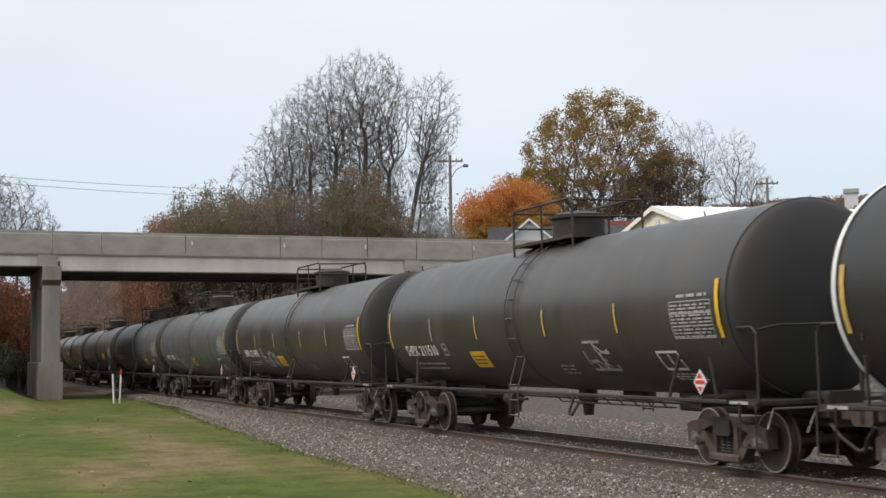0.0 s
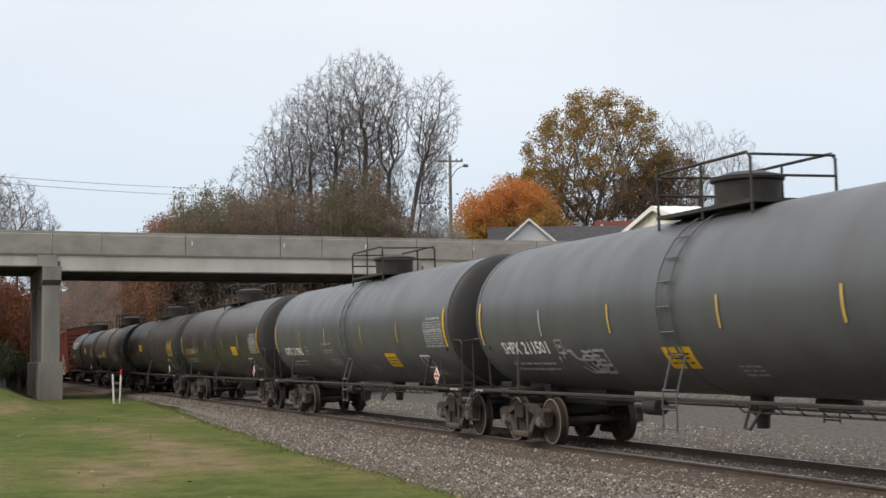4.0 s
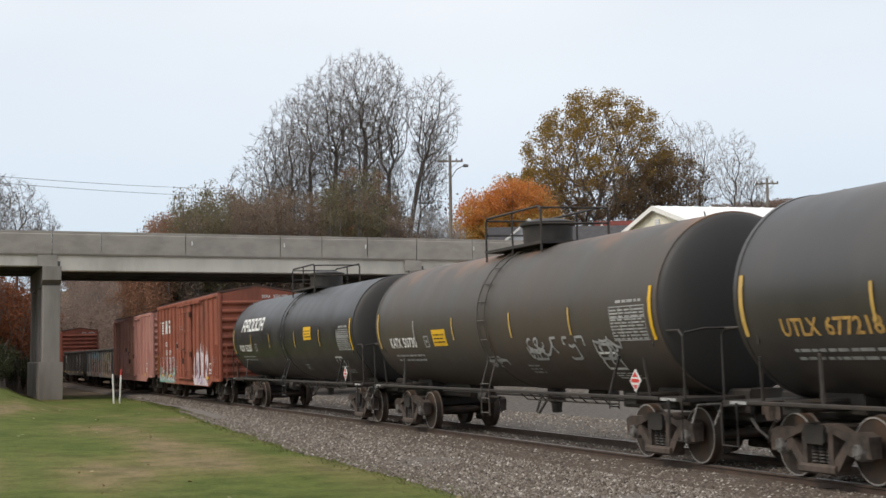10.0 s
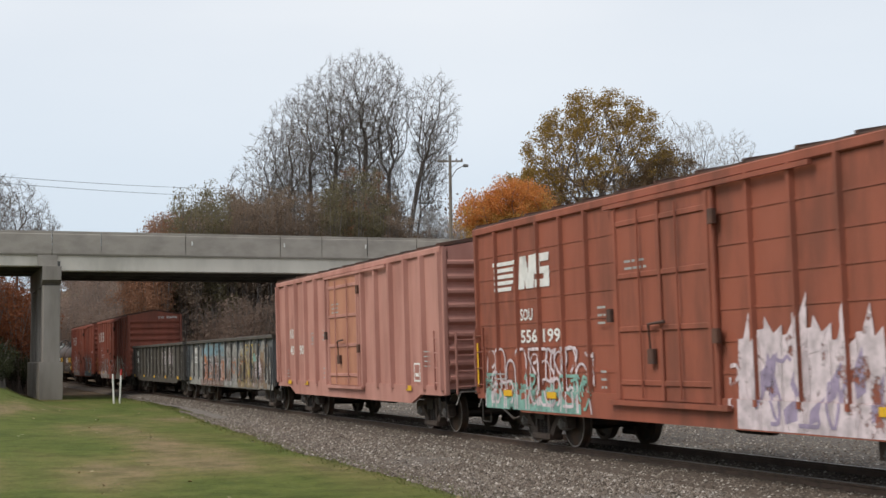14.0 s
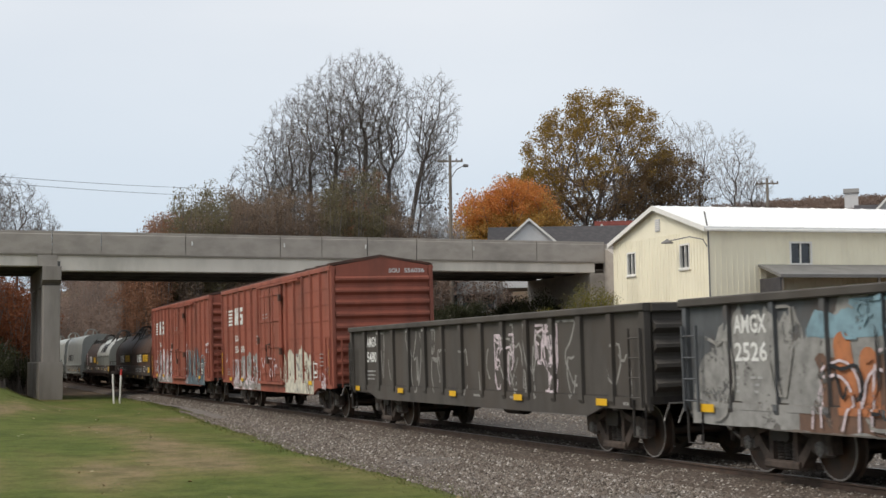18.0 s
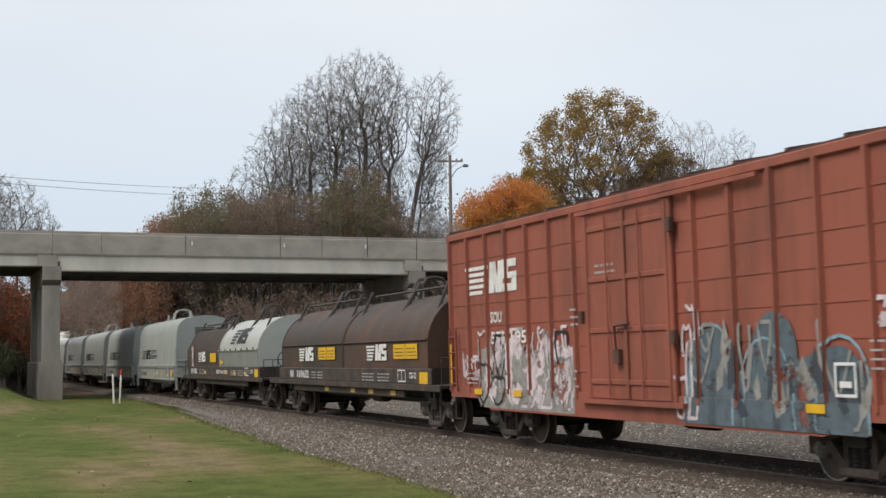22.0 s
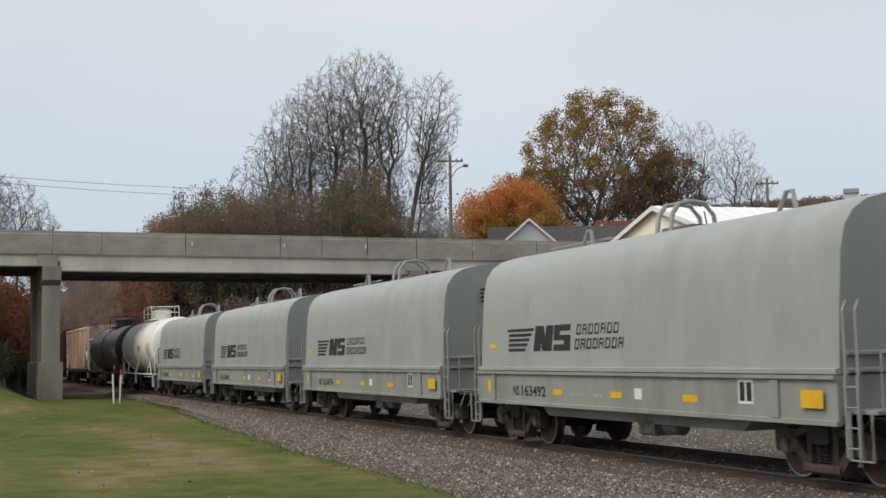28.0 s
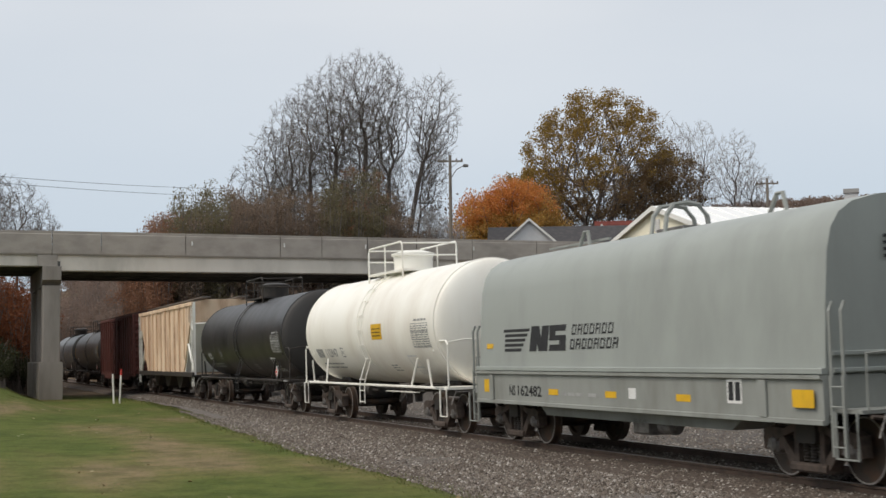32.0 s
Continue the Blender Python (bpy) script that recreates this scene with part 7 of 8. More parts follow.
def prisms(a, b, ra, rb, sides):
    """Tapered bars from points a to points b: vertices and triangles."""
    d = b - a
    d /= np.linalg.norm(d, axis=1)[:, None] + 1e-9
    u = np.cross(d, np.where(np.abs(d[:, 2:3]) < 0.9, np.array([[0, 0, 1.0]]), np.array([[1.0, 0, 0]])))
    u /= np.linalg.norm(u, axis=1)[:, None] + 1e-9
    w = np.cross(d, u)
    rings = []
    for c, r in ((a, ra), (b, rb)):
        for k in range(sides):
            t = 2 * math.pi * k / sides
            rings.append(c + r[:, None] * (math.cos(t) * u + math.sin(t) * w))
    v = np.stack(rings, axis=1).reshape(-1, 3)
    quads = []
    for k in range(sides):
        m = (k + 1) % sides
        quads += [[k, m, sides + m], [k, sides + m, sides + k]]
    f = ((np.arange(len(a)) * 2 * sides)[:, None, None] + np.array(quads)[None]).reshape(-1, 3)
    return v, f


def crown_spots(r, n, crowns, shell):
    """Random places in the egg-shaped crowns (centre, radii), more of them towards the outside."""
    size = np.array([c[1][0] * c[1][1] * c[1][2] for c in crowns]) ** 0.8
    out = []
    for (c, rad), share in zip(crowns, size / size.sum()):
        k = max(8, int(n * share))
        d = r.normal(0, 1, (k, 3))
        d /= np.linalg.norm(d, axis=1)[:, None]
        lump = np.array([1 + 0.13 * noise.noise((q[0] * 2.2 + c[0], q[1] * 2.2 + c[1], q[2] * 2.2 + c[2])) for q in d])
        q = d * (r.uniform(0, 1, k) ** shell * lump)[:, None]
        low = q[:, 2] < 0
        q[low, :2] *= (1 + 0.35 * q[low, 2])[:, None]
        out.append(np.array(c) + q * np.array(rad))
    return np.concatenate(out)


def tree_wood(t, r, trunk_pts, spots, trunk, bias, twig_mat, twigs, twig_len, up=0.5, power=0.42):
    """Trunk, limbs and twigs of one tree; gives the joints that bear leaves."""
    p, parent, load = branching(trunk_pts, spots, bias)
    rad = np.maximum(0.011, trunk * (load / load[0]) ** power)
    kids = np.arange(1, len(p))
    thick = load[kids] > 14
    i = kids[thick]
    ends = np.maximum(rad[i], 0.02)
    starts = np.minimum(np.maximum(rad[parent[i]], 0.02), ends * 1.35)
    part("trunk", quick_mesh(*prisms(p[parent[i]], p[i], starts, ends, 7), "trunk", BARK), None, t)
    i = kids[~thick]
    sets = [prisms(p[parent[i]], p[i], np.minimum(rad[parent[i]], rad[i] * 1.4), rad[i], 4)]
    src = np.repeat(kids[load[kids] < 6], twigs)
    out = p[src] - p[parent[src]]
    out /= np.linalg.norm(out, axis=1)[:, None] + 1e-9
    d = out * 0.7 + r.normal(0, 0.55, (len(src), 3)) + np.array([0, 0, up])
    d /= np.linalg.norm(d, axis=1)[:, None] + 1e-9
    ln = twig_len * r.uniform(0.4, 1.2, (len(src), 1))
    mid = p[src] + d * ln * 0.55
    end = mid + (d + r.normal(0, 0.4, (len(src), 3)) + np.array([0, 0, -0.15])) * ln * 0.45
    one = np.ones(len(src))
    sets += [prisms(p[src], mid, one * 0.011, one * 0.009, 3), prisms(mid, end, one * 0.009, one * 0.005, 3)]
    vs, fs, k = [], [], 0
    for v, f in sets:
        vs.append(v)
        fs.append(f + k)
        k += len(v)
    part("twig_mass", quick_mesh(np.concatenate(vs), np.concatenate(fs), "twig_mass", twig_mat), None, t)
    return p, load


def crown_tree(name, label, at, seed, crowns, n, per, size, leaf, trunk=0.4, top_leaf=None, cut=0.0, spread=0.4, bare=0.0, fork=0.35, shell=0.42):
    """A broad tree in leaf: limbs fan out through an uneven crown and bear leaves at their outer ends."""
    r = np.random.default_rng(seed)
    t = thing(name, label, "tree", at=at)
    spots = crown_spots(r, n, crowns, shell)
    c0, r0 = crowns[0]
    top = max(1.0, (c0[2] - r0[2]) + fork * r0[2])
    stem = [(0, 0, -0.4), (0.05, 0.03, top * 0.35), (0.02, 0.1, top * 0.7), (0, 0.05, top)]
    spots = spots[spots[:, 2] > top * 0.75]
    p, load = tree_wood(t, r, stem, spots, trunk, 0.32, TWIG, 1, 0.7)
    ends = p[len(stem):][load[len(stem):] < 5]
    # the inside and the underside stand half bare
    depth = np.min([np.linalg.norm((ends - np.array(c)) / np.array(q), axis=1) for c, q in crowns], axis=0)
    low = np.clip((c0[2] + 0.1 * r0[2] - ends[:, 2]) / r0[2], 0, 1)
    keep = r.uniform(0, 1, len(ends)) > bare * np.clip(1.05 - depth + 0.45 * low, 0, 1)
    ends = ends[keep]
    high = ends[:, 2] + r.normal(0, 0.13 * r0[2], len(ends)) - 0.25 * ends[:, 1] > c0[2] + cut * r0[2]
    if top_leaf is None:
        high[:] = False
    part("foliage", quick_mesh(*leaves(seed, ends[~high], per, spread, size), "foliage", leaf), None, t)
    if high.any():
        part("upper_foliage", quick_mesh(*leaves(seed + 1, ends[high], per, spread, size), "upper_foliage", top_leaf), None, t, "brighter upper foliage")
    return t


def bare_tree(label, at, seed, height, spread, lean=(0, 0), fork=0.4, group="", trunk=0.2, twig=None, n=900):
    """A leafless tree: a tall stem forks into steep limbs that end in a domed crown of fine twigs."""
    r = np.random.default_rng(seed)
    t = thing("bare_tree", label, "tree", group, at=at)
    h0 = height * fork
    mid, half = (height + h0) / 2, (height - h0) / 2
    sway = r.normal(0, 0.12 * spread, 4)
    top = np.array([lean[0], lean[1], 0]) * height
    crowns = [((top[0], top[1], mid + half * 0.34), (spread, spread, half * 0.66)), ((top[0] * 0.75 + sway[0], top[1] * 0.75 + sway[1], mid - half * 0.3), (spread * 0.78, spread * 0.78, half * 0.68))]
    spots = crown_spots(r, int(n * 1.5), crowns, 0.42)
    stem = []
    for i in range(9):
        q = i / 8
        z = -0.4 + q * (h0 + half * 0.9)
        stem.append((top[0] * q * z / height + sway[2] * q * (1 - q), top[1] * q * z / height + sway[3] * q * (1 - q), z))
    tree_wood(t, r, stem, spots, trunk, 0.2, twig or TWIG, 4, 0.5, up=0.1, power=0.5)
    return t


def make_trees():
    base = lambda x, y: (x, y, land(x, y))

    def bare_one(x, y, top, spread, seed, label="tall bare grey tree with fine twigs behind the bridge", **k):
        return bare_tree(label, base(x, y), seed, top - land(x, y), spread, **k)

    grp = "bare trees behind the bridge"
    bare_one(-117, 23.1, 28.9, 3.9, 1, group=grp, trunk=0.27, fork=0.36, n=1500)
    bare_one(-118, 20.7, 28.1, 3.4, 2, group=grp, trunk=0.24, fork=0.34, n=1200)
    bare_one(-116, 24.9, 27.6, 2.5, 3, group=grp, trunk=0.2, fork=0.34, n=900)
    bare_one(-119, 18.6, 26.4, 2.7, 4, group=grp, trunk=0.2, fork=0.3, n=1000)
    bare_one(-116, 16.0, 24.2, 2.5, 5, group=grp, trunk=0.19, fork=0.28, n=900)
    bare_one(-117, 14.2, 21.6, 2.1, 6, group=grp, trunk=0.15, fork=0.26, n=700)
    bare_one(-119, 12.4, 18.6, 1.7, 16, group=grp, trunk=0.12, fork=0.2, n=400)
    bare_one(-120, 17.4, 22.8, 2.4, 17, group=grp, trunk=0.15, fork=0.22, n=700)
    bare_one(-121, 22.4, 24.6, 3.0, 18, group=grp, trunk=0.17, fork=0.2, n=900)
    bare_one(-115, 26.0, 27.0, 2.5, 7, "slender forked bare tree leaning outwards", group=grp, lean=(0, 0.125), fork=0.36, trunk=0.21, n=900)
    bare_one(-117, 27.2, 23.2, 1.9, 20, "slender forked bare tree leaning outwards", group=grp, lean=(0, 0.1), fork=0.2, trunk=0.13, n=500)
    bare_one(-118, 26.0, 20.6, 2.2, 19, group=grp, trunk=0.12, fork=0.2, n=500)
    for x, y, top, q, sd in ((-112.5, 26.3, 14.9, 1.5, 21), (-112, 27.6, 14.4, 1.4, 22), (-115, 28.9, 14.8, 1.5, 23), (-111, 29.0, 13.4, 1.2, 24)):
        bare_one(x, y, top, q, sd, "low bare tree beside the utility pole", group=grp, trunk=0.09, fork=0.15, n=350, twig=PALE_TWIG)
    # gold-brown oaks and an orange maple by the house
    x, y = -134.5, 53.4
    g = land(x, y)
    crown_tree("oak_tree", "broad oak with thinning gold and brown leaves", (x, y, g), 7, [((0, 0.9, 20.6 - g), (8.2, 8.4, 9.4)), ((0, -5.2, 16.8 - g), (5.4, 5.4, 5.2)), ((0, 5.6, 16.4 - g), (5.4, 5.4, 5.6))], 3600, 54, 0.1, OAK_LEAF, 0.5, GOLD_LEAF, cut=-0.05, spread=0.38, bare=0.95, shell=0.36)
    x, y = -132.0, 61.0
    g = land(x, y)
    crown_tree("oak_tree", "smaller brown-leaved oak beside a larger one", (x, y, g), 8, [((0, 0, 18.2 - g), (4.6, 4.8, 5.8))], 1000, 34, 0.1, OAK_LEAF, 0.3, spread=0.38, bare=1.1)
    x, y = -124.6, 39.6
    g = land(x, y)
    crown_tree("maple_tree", "round maple in dull orange autumn leaf", (x, y, g), 9, [((0, 0.9, 13.9 - g), (4.4, 4.0, 5.3)), ((0, -2.7, 12.9 - g), (3.4, 2.8, 4.9)), ((0, 3.3, 12.4 - g), (3.6, 2.8, 4.6))], 1800, 85, 0.085, MAPLE_LEAF, 0.3, MAPLE_TOP, cut=0.3, spread=0.42)
    grp = "bare trees behind the building"
    for x, y, top, q, sd in ((-131, 64.6, 27.2, 2.6, 11), (-128, 67.0, 25.6, 2.6, 13), (-134, 62.6, 28.2, 2.8, 14), (-127, 68.8, 22.0, 2.0, 15)):
        bare_one(x, y, top, q, sd, "bare slender tree behind the metal building", group=grp, trunk=0.15, fork=0.22, n=520, twig=PALE_TWIG)
    # bare trees past the far parapet
    grp = "bare trees beyond the parapet"
    for x, y, top, q, sd in ((-119, -6.0, 17.2, 2.2, 12), (-121, -4.4, 15.4, 1.9, 25), (-124, -7.4, 17.8, 2.2, 26), (-116, -8.4, 16.6, 2.2, 27), (-122, -3.4, 14.0, 1.5, 28)):
        bare_one(x, y, top, q, sd, "bare tree standing beyond the bridge parapet", group=grp, trunk=0.14, fork=0.3, n=500)


def scatter_bushes(name, label, category, spots, leaf, rng, per, size, wood=True, low=0.25):
    """A belt of brush: thin stems and many small leaf clumps, one mesh."""
    stems = Geo()
    vs, fs, count = [], [], 0
    for i, (x, y, z, h, w) in enumerate(spots):
        tips = []
        for _ in range(9):
            a = rng.random() * 6.28
            q = Vector((x + math.cos(a) * w * rng.uniform(0.1, 0.9), y + math.sin(a) * w * rng.uniform(0.1, 0.9), z + h * rng.uniform(0.55, 1.0)))
            if wood:
                stems.tube([(x + rng.gauss(0, 0.2), y + rng.gauss(0, 0.2), z - 0.3), (x + (q.x - x) * 0.4, y + (q.y - y) * 0.4, z + (q.z - z) * 0.6), q], 0.05, 3, 0.012)
            for k in range(3):
                tips.append(Vector((x, y, z + h * 0.2)).lerp(q, rng.uniform(low, 1.0)))
        v, f = leaves(1000 + i, tips, per, w * 0.3, size)
        vs.append(v)
        fs.append(f + count)
        count += len(v)
    ob = tagged(new(name, quick_mesh(np.concatenate(vs), np.concatenate(fs), name, leaf)), label, category, kind="stuff")
    if wood:
        tagged(new(name + "_stems", raw_mesh(stems, "stems", TWIG)), "thin bare stems of the brush", category, kind="stuff")
    return ob


def make_brush():
    rng = random.Random(31)

    def belt(n, xs, ys, hs, ws):
        out = []
        for _ in range(n):
            x, y = rng.uniform(*xs), rng.uniform(*ys)
            out.append((x, y, land(x, y), rng.uniform(*hs), rng.uniform(*ws)))
        return out

    # thicket behind the bridge: its top rises and falls along the bank
    crest_y = (3.4, 4.3, 5.7, 7.6, 9.2, 10.8, 13.7, 18.2, 21.7, 23.7, 25.2, 26.7, 27.9, 29.5)
    crest_z = (12.6, 13.6, 15.2, 16.6, 17.0, 16.5, 16.8, 17.3, 19.5, 19.2, 17.8, 15.6, 13.4, 12.6)
    tones = {"thicket": [], "olive_thicket": [], "russet_thicket": []}
    for i in range(410):
        y = rng.uniform(3.4, 28.0) if i % 2 else rng.uniform(3.0, 14.0)
        x = rng.uniform(-122, -104)
        z = land(x, y)
        view = -12.438 + (y + 12.438) * 117 / -x
        top = 1.725 + (float(np.interp(view, crest_y, crest_z)) - 1.725) * -x / 117
        w = rng.uniform(0.9, 1.6)
        kind = "russet_thicket" if view < 6.2 or (21 < view < 25 and rng.random() < 0.22) else "olive_thicket" if (view < 11.5 or 19.5 < view < 24.5) and rng.random() < 0.75 else "thicket"
        tones[kind].append((x, y, z, max(2.0, (top - z) * (rng.uniform(0.9, 1.0) if i % 3 else rng.uniform(0.55, 0.9))), w))
    scatter_bushes("thicket", "dense leafless brown thicket on the bank behind the bridge", "thicket", tones["thicket"], BROWN_LEAF, rng, 54, 0.075, low=0.4)
    scatter_bushes("olive_thicket", "dull olive-brown brush among the thicket", "thicket", tones["olive_thicket"], OLIVE_LEAF, rng, 54, 0.075, low=0.4)
    scatter_bushes("russet_thicket", "withered russet brush among the thicket", "thicket", tones["russet_thicket"], RUSSET_LEAF, rng, 54, 0.075, low=0.4)
    spots = belt(150, (-123, -102), (4.6, 31), (3.0, 7.0), (1.2, 2.2)) + belt(60, (-103, -94), (6.6, 14.5), (4.0, 6.8), (1.0, 1.7))
    scatter_bushes("undergrowth", "withered brown undergrowth below the thicket", "undergrowth", spots, WOODS_LEAF, rng, 34, 0.09, low=0.0)
    spots = [(x, y, land(x, y), rng.uniform(7, 13), rng.uniform(3.5, 6.5)) for x, y in ((rng.uniform(-760, -330), rng.uniform(-50, 120)) for _ in range(330))]
    scatter_bushes("hillside_woods", "hazy brown woods on the far hillside", "woods", spots, WOODS_LEAF, rng, 14, 0.4, wood=False, low=0.0)
    # woods under and beyond the bridge
    spots = belt(110, (-190, -125), (6.0, 40), (6, 12), (1.5, 2.8)) + belt(150, (-330, -190), (5.5, 60), (7, 15), (2, 4)) + [(rng.uniform(-300, -215), rng.uniform(5.5, 24), -0.3, rng.uniform(10, 14.5), rng.uniform(1.6, 2.6)) for _ in range(90)] + belt(60, (-330, -190), (-40, -5), (7, 14), (2, 4)) + belt(130, (-330, -150), (-60, -8), (7, 13), (2.5, 4.5))
    scatter_bushes("far_woods", "hazy brown autumn woods beyond the bridge", "woods", spots, WOODS_LEAF, rng, 28, 0.13, low=0.05)
    spots = belt(170, (-165, -96), (-30, -9.0), (4.5, 9), (1.4, 2.6)) + belt(26, (-200, -130), (-14, -5.5), (4, 8), (1.5, 2.4)) + belt(60, (-118, -93), (-12.5, -6.2), (5, 7.4), (1.1, 1.7)) + belt(46, (-114, -98), (-9.6, -4.9), (7, 9), (0.9, 1.3)) + belt(8, (-128, -112), (9, 14), (3, 5), (1, 1.6))
    scatter_bushes("autumn_woods", "rust-red autumn trees on the hillside past the pier", "woods", spots, RUST_LEAF, rng, 34, 0.085)
    spots = belt(34, (-94, -86.5), (-22, -9.0), (1.2, 2.6), (0.7, 1.2)) + belt(50, (-79, -72), (-20, -8.8), (1.5, 2.6), (0.7, 1.1)) + belt(14, (-100, -92), (-8.5, -4.8), (2.0, 3.0), (0.7, 1.1))
    scatter_bushes("hedge", "dark green overgrown hedge beside the bridge pier", "hedge", spots, HEDGE_LEAF, rng, 60, 0.045)
    spots = belt(14, (-71, -65), (18.0, 21.0), (2.2, 3.4), (0.7, 1.1))
    scatter_bushes("shrubs", "yellow-green shrubs on the bank by the abutment", "shrub", spots, SHRUB_LEAF, rng, 50, 0.04)
    spots = belt(20, (-103, -92), (18, 30), (1.2, 2.2), (0.8, 1.3)) + belt(22, (-93, -81), (17, 26), (1.2, 2.4), (0.7, 1.2))
    scatter_bushes("evergreen_brush", "dark brush on the slope under the side span", "shrub", spots, HEDGE_LEAF, rng, 50, 0.055)
    # wooded ridge on the skyline
    spots = []
    for _ in range(420):
        y = rng.uniform(230, 420)
        x = rng.uniform(-620, -330)
        spots.append((x, y, land(x, y), rng.uniform(1.4, 2.4), rng.uniform(3.5, 5.5)))
    scatter_bushes("ridge_woods", "distant brown woods on the skyline ridge", "woods", spots, WOODS_LEAF, rng, 10, 0.36, wood=False)


# ---- buildings and roadside things ----
CREAM = surface("cream_metal_siding", (0.87, 0.82, 0.64), 0.6, second=(0.82, 0.765, 0.59), scale=0.8, amount=0.5, stain=(0.42, 0.38, 0.28), stain_scale=0.4, stain_amount=0.3, bump=0.03, streak=(1, 1, 0.3))
WHITE_ROOF = surface("white_metal_roof", (0.85, 0.85, 0.83), 0.35, second=(0.78, 0.78, 0.76), scale=0.8, amount=0.4, bump=0.02)
WHITE_TRIM = surface("white_painted_trim", (0.78, 0.77, 0.72), 0.5, scale=3, amount=0.2, bump=0)
GLASS = surface("dark_window_glass", (0.02, 0.024, 0.028), 0.08, scale=2, amount=0.3, bump=0, spec=0.8)
SHED_GREY = surface("grey_sheet_roof", (0.19, 0.185, 0.175), 0.6, second=(0.14, 0.135, 0.13), scale=1.2, amount=0.6)
DARK_ROOF = surface("dark_asphalt_shingles", (0.055, 0.052, 0.055), 0.9, second=(0.085, 0.08, 0.08), scale=2.5, amount=0.8, bump=0.3, bump_scale=20)
RED_ROOF = surface("dark_red_shingles", (0.16, 0.04, 0.03), 0.9, second=(0.11, 0.03, 0.025), scale=2.5, amount=0.8, bump=0.3, bump_scale=20)
WHITE_SIDING = surface("white_clapboard", (0.62, 0.62, 0.62), 0.6, second=(0.5, 0.5, 0.5), scale=2, amount=0.4)
POLE_WOOD = surface("weathered_pole_wood", (0.22, 0.19, 0.155), 0.9, second=(0.14, 0.12, 0.1), scale=4, amount=0.8, streak=(1, 1, 0.2))
WIRE = surface("black_wire", (0.03, 0.03, 0.032), 0.6, bump=0)


def wall_with_openings(length, z0, z1, holes, thick=0.18, rib=0.3, ribs=None):
    """Panels of an upright wall along local x at y = 0, pierced by holes (x0, x1, z0, z1), with pressed ribs."""
    panels = []
    xs = sorted({0.0, length, *[h[0] for h in holes], *[h[1] for h in holes]})
    for a, b in zip(xs, xs[1:]):
        cuts = sorted([(h[2], h[3]) for h in holes if h[0] <= a + 1e-6 and h[1] >= b - 1e-6])
        z = z0
        for c0, c1 in cuts + [(z1, z1)]:
            if c0 > z:
                panels.append(Geo().box(a, b, 0, thick, z, c0))
                k = a + (rib - a % rib) % rib
                while ribs is not None and k < b - 0.06:
                    ribs.append((k, z, c0))
                    k += rib
            z = c1
    return panels


def add_window(parent, m, x0, x1, z0, z1):
    """A two-light window set into its opening."""
    w = part("window", Geo().box(x0, x1, 0.1, 0.13, z0, z1), GLASS, parent, "dark two-light window", at=m)
    t = 0.07
    g = Geo().box(x0 - 0.02, x0 + t, -0.03, 0.1, z0 - 0.02, z1 + 0.02)
    g.box(x1 - t, x1 + 0.02, -0.03, 0.1, z0 - 0.02, z1 + 0.02).box(x0 + t, x1 - t, -0.03, 0.1, z1 - t, z1 + 0.02).box(x0 + t, x1 - t, -0.03, 0.1, z0 - 0.02, z0 + t)
    g.box((x0 + x1) / 2 - 0.03, (x0 + x1) / 2 + 0.03, 0.0, 0.1, z0 + t, z1 - t)
    part("window_frame", g, WHITE_TRIM, w)
    part("window_sill", Geo().box(x0 - 0.08, x1 + 0.08, -0.09, 0.0, z0 - 0.08, z0 - 0.03), WHITE_TRIM, w)


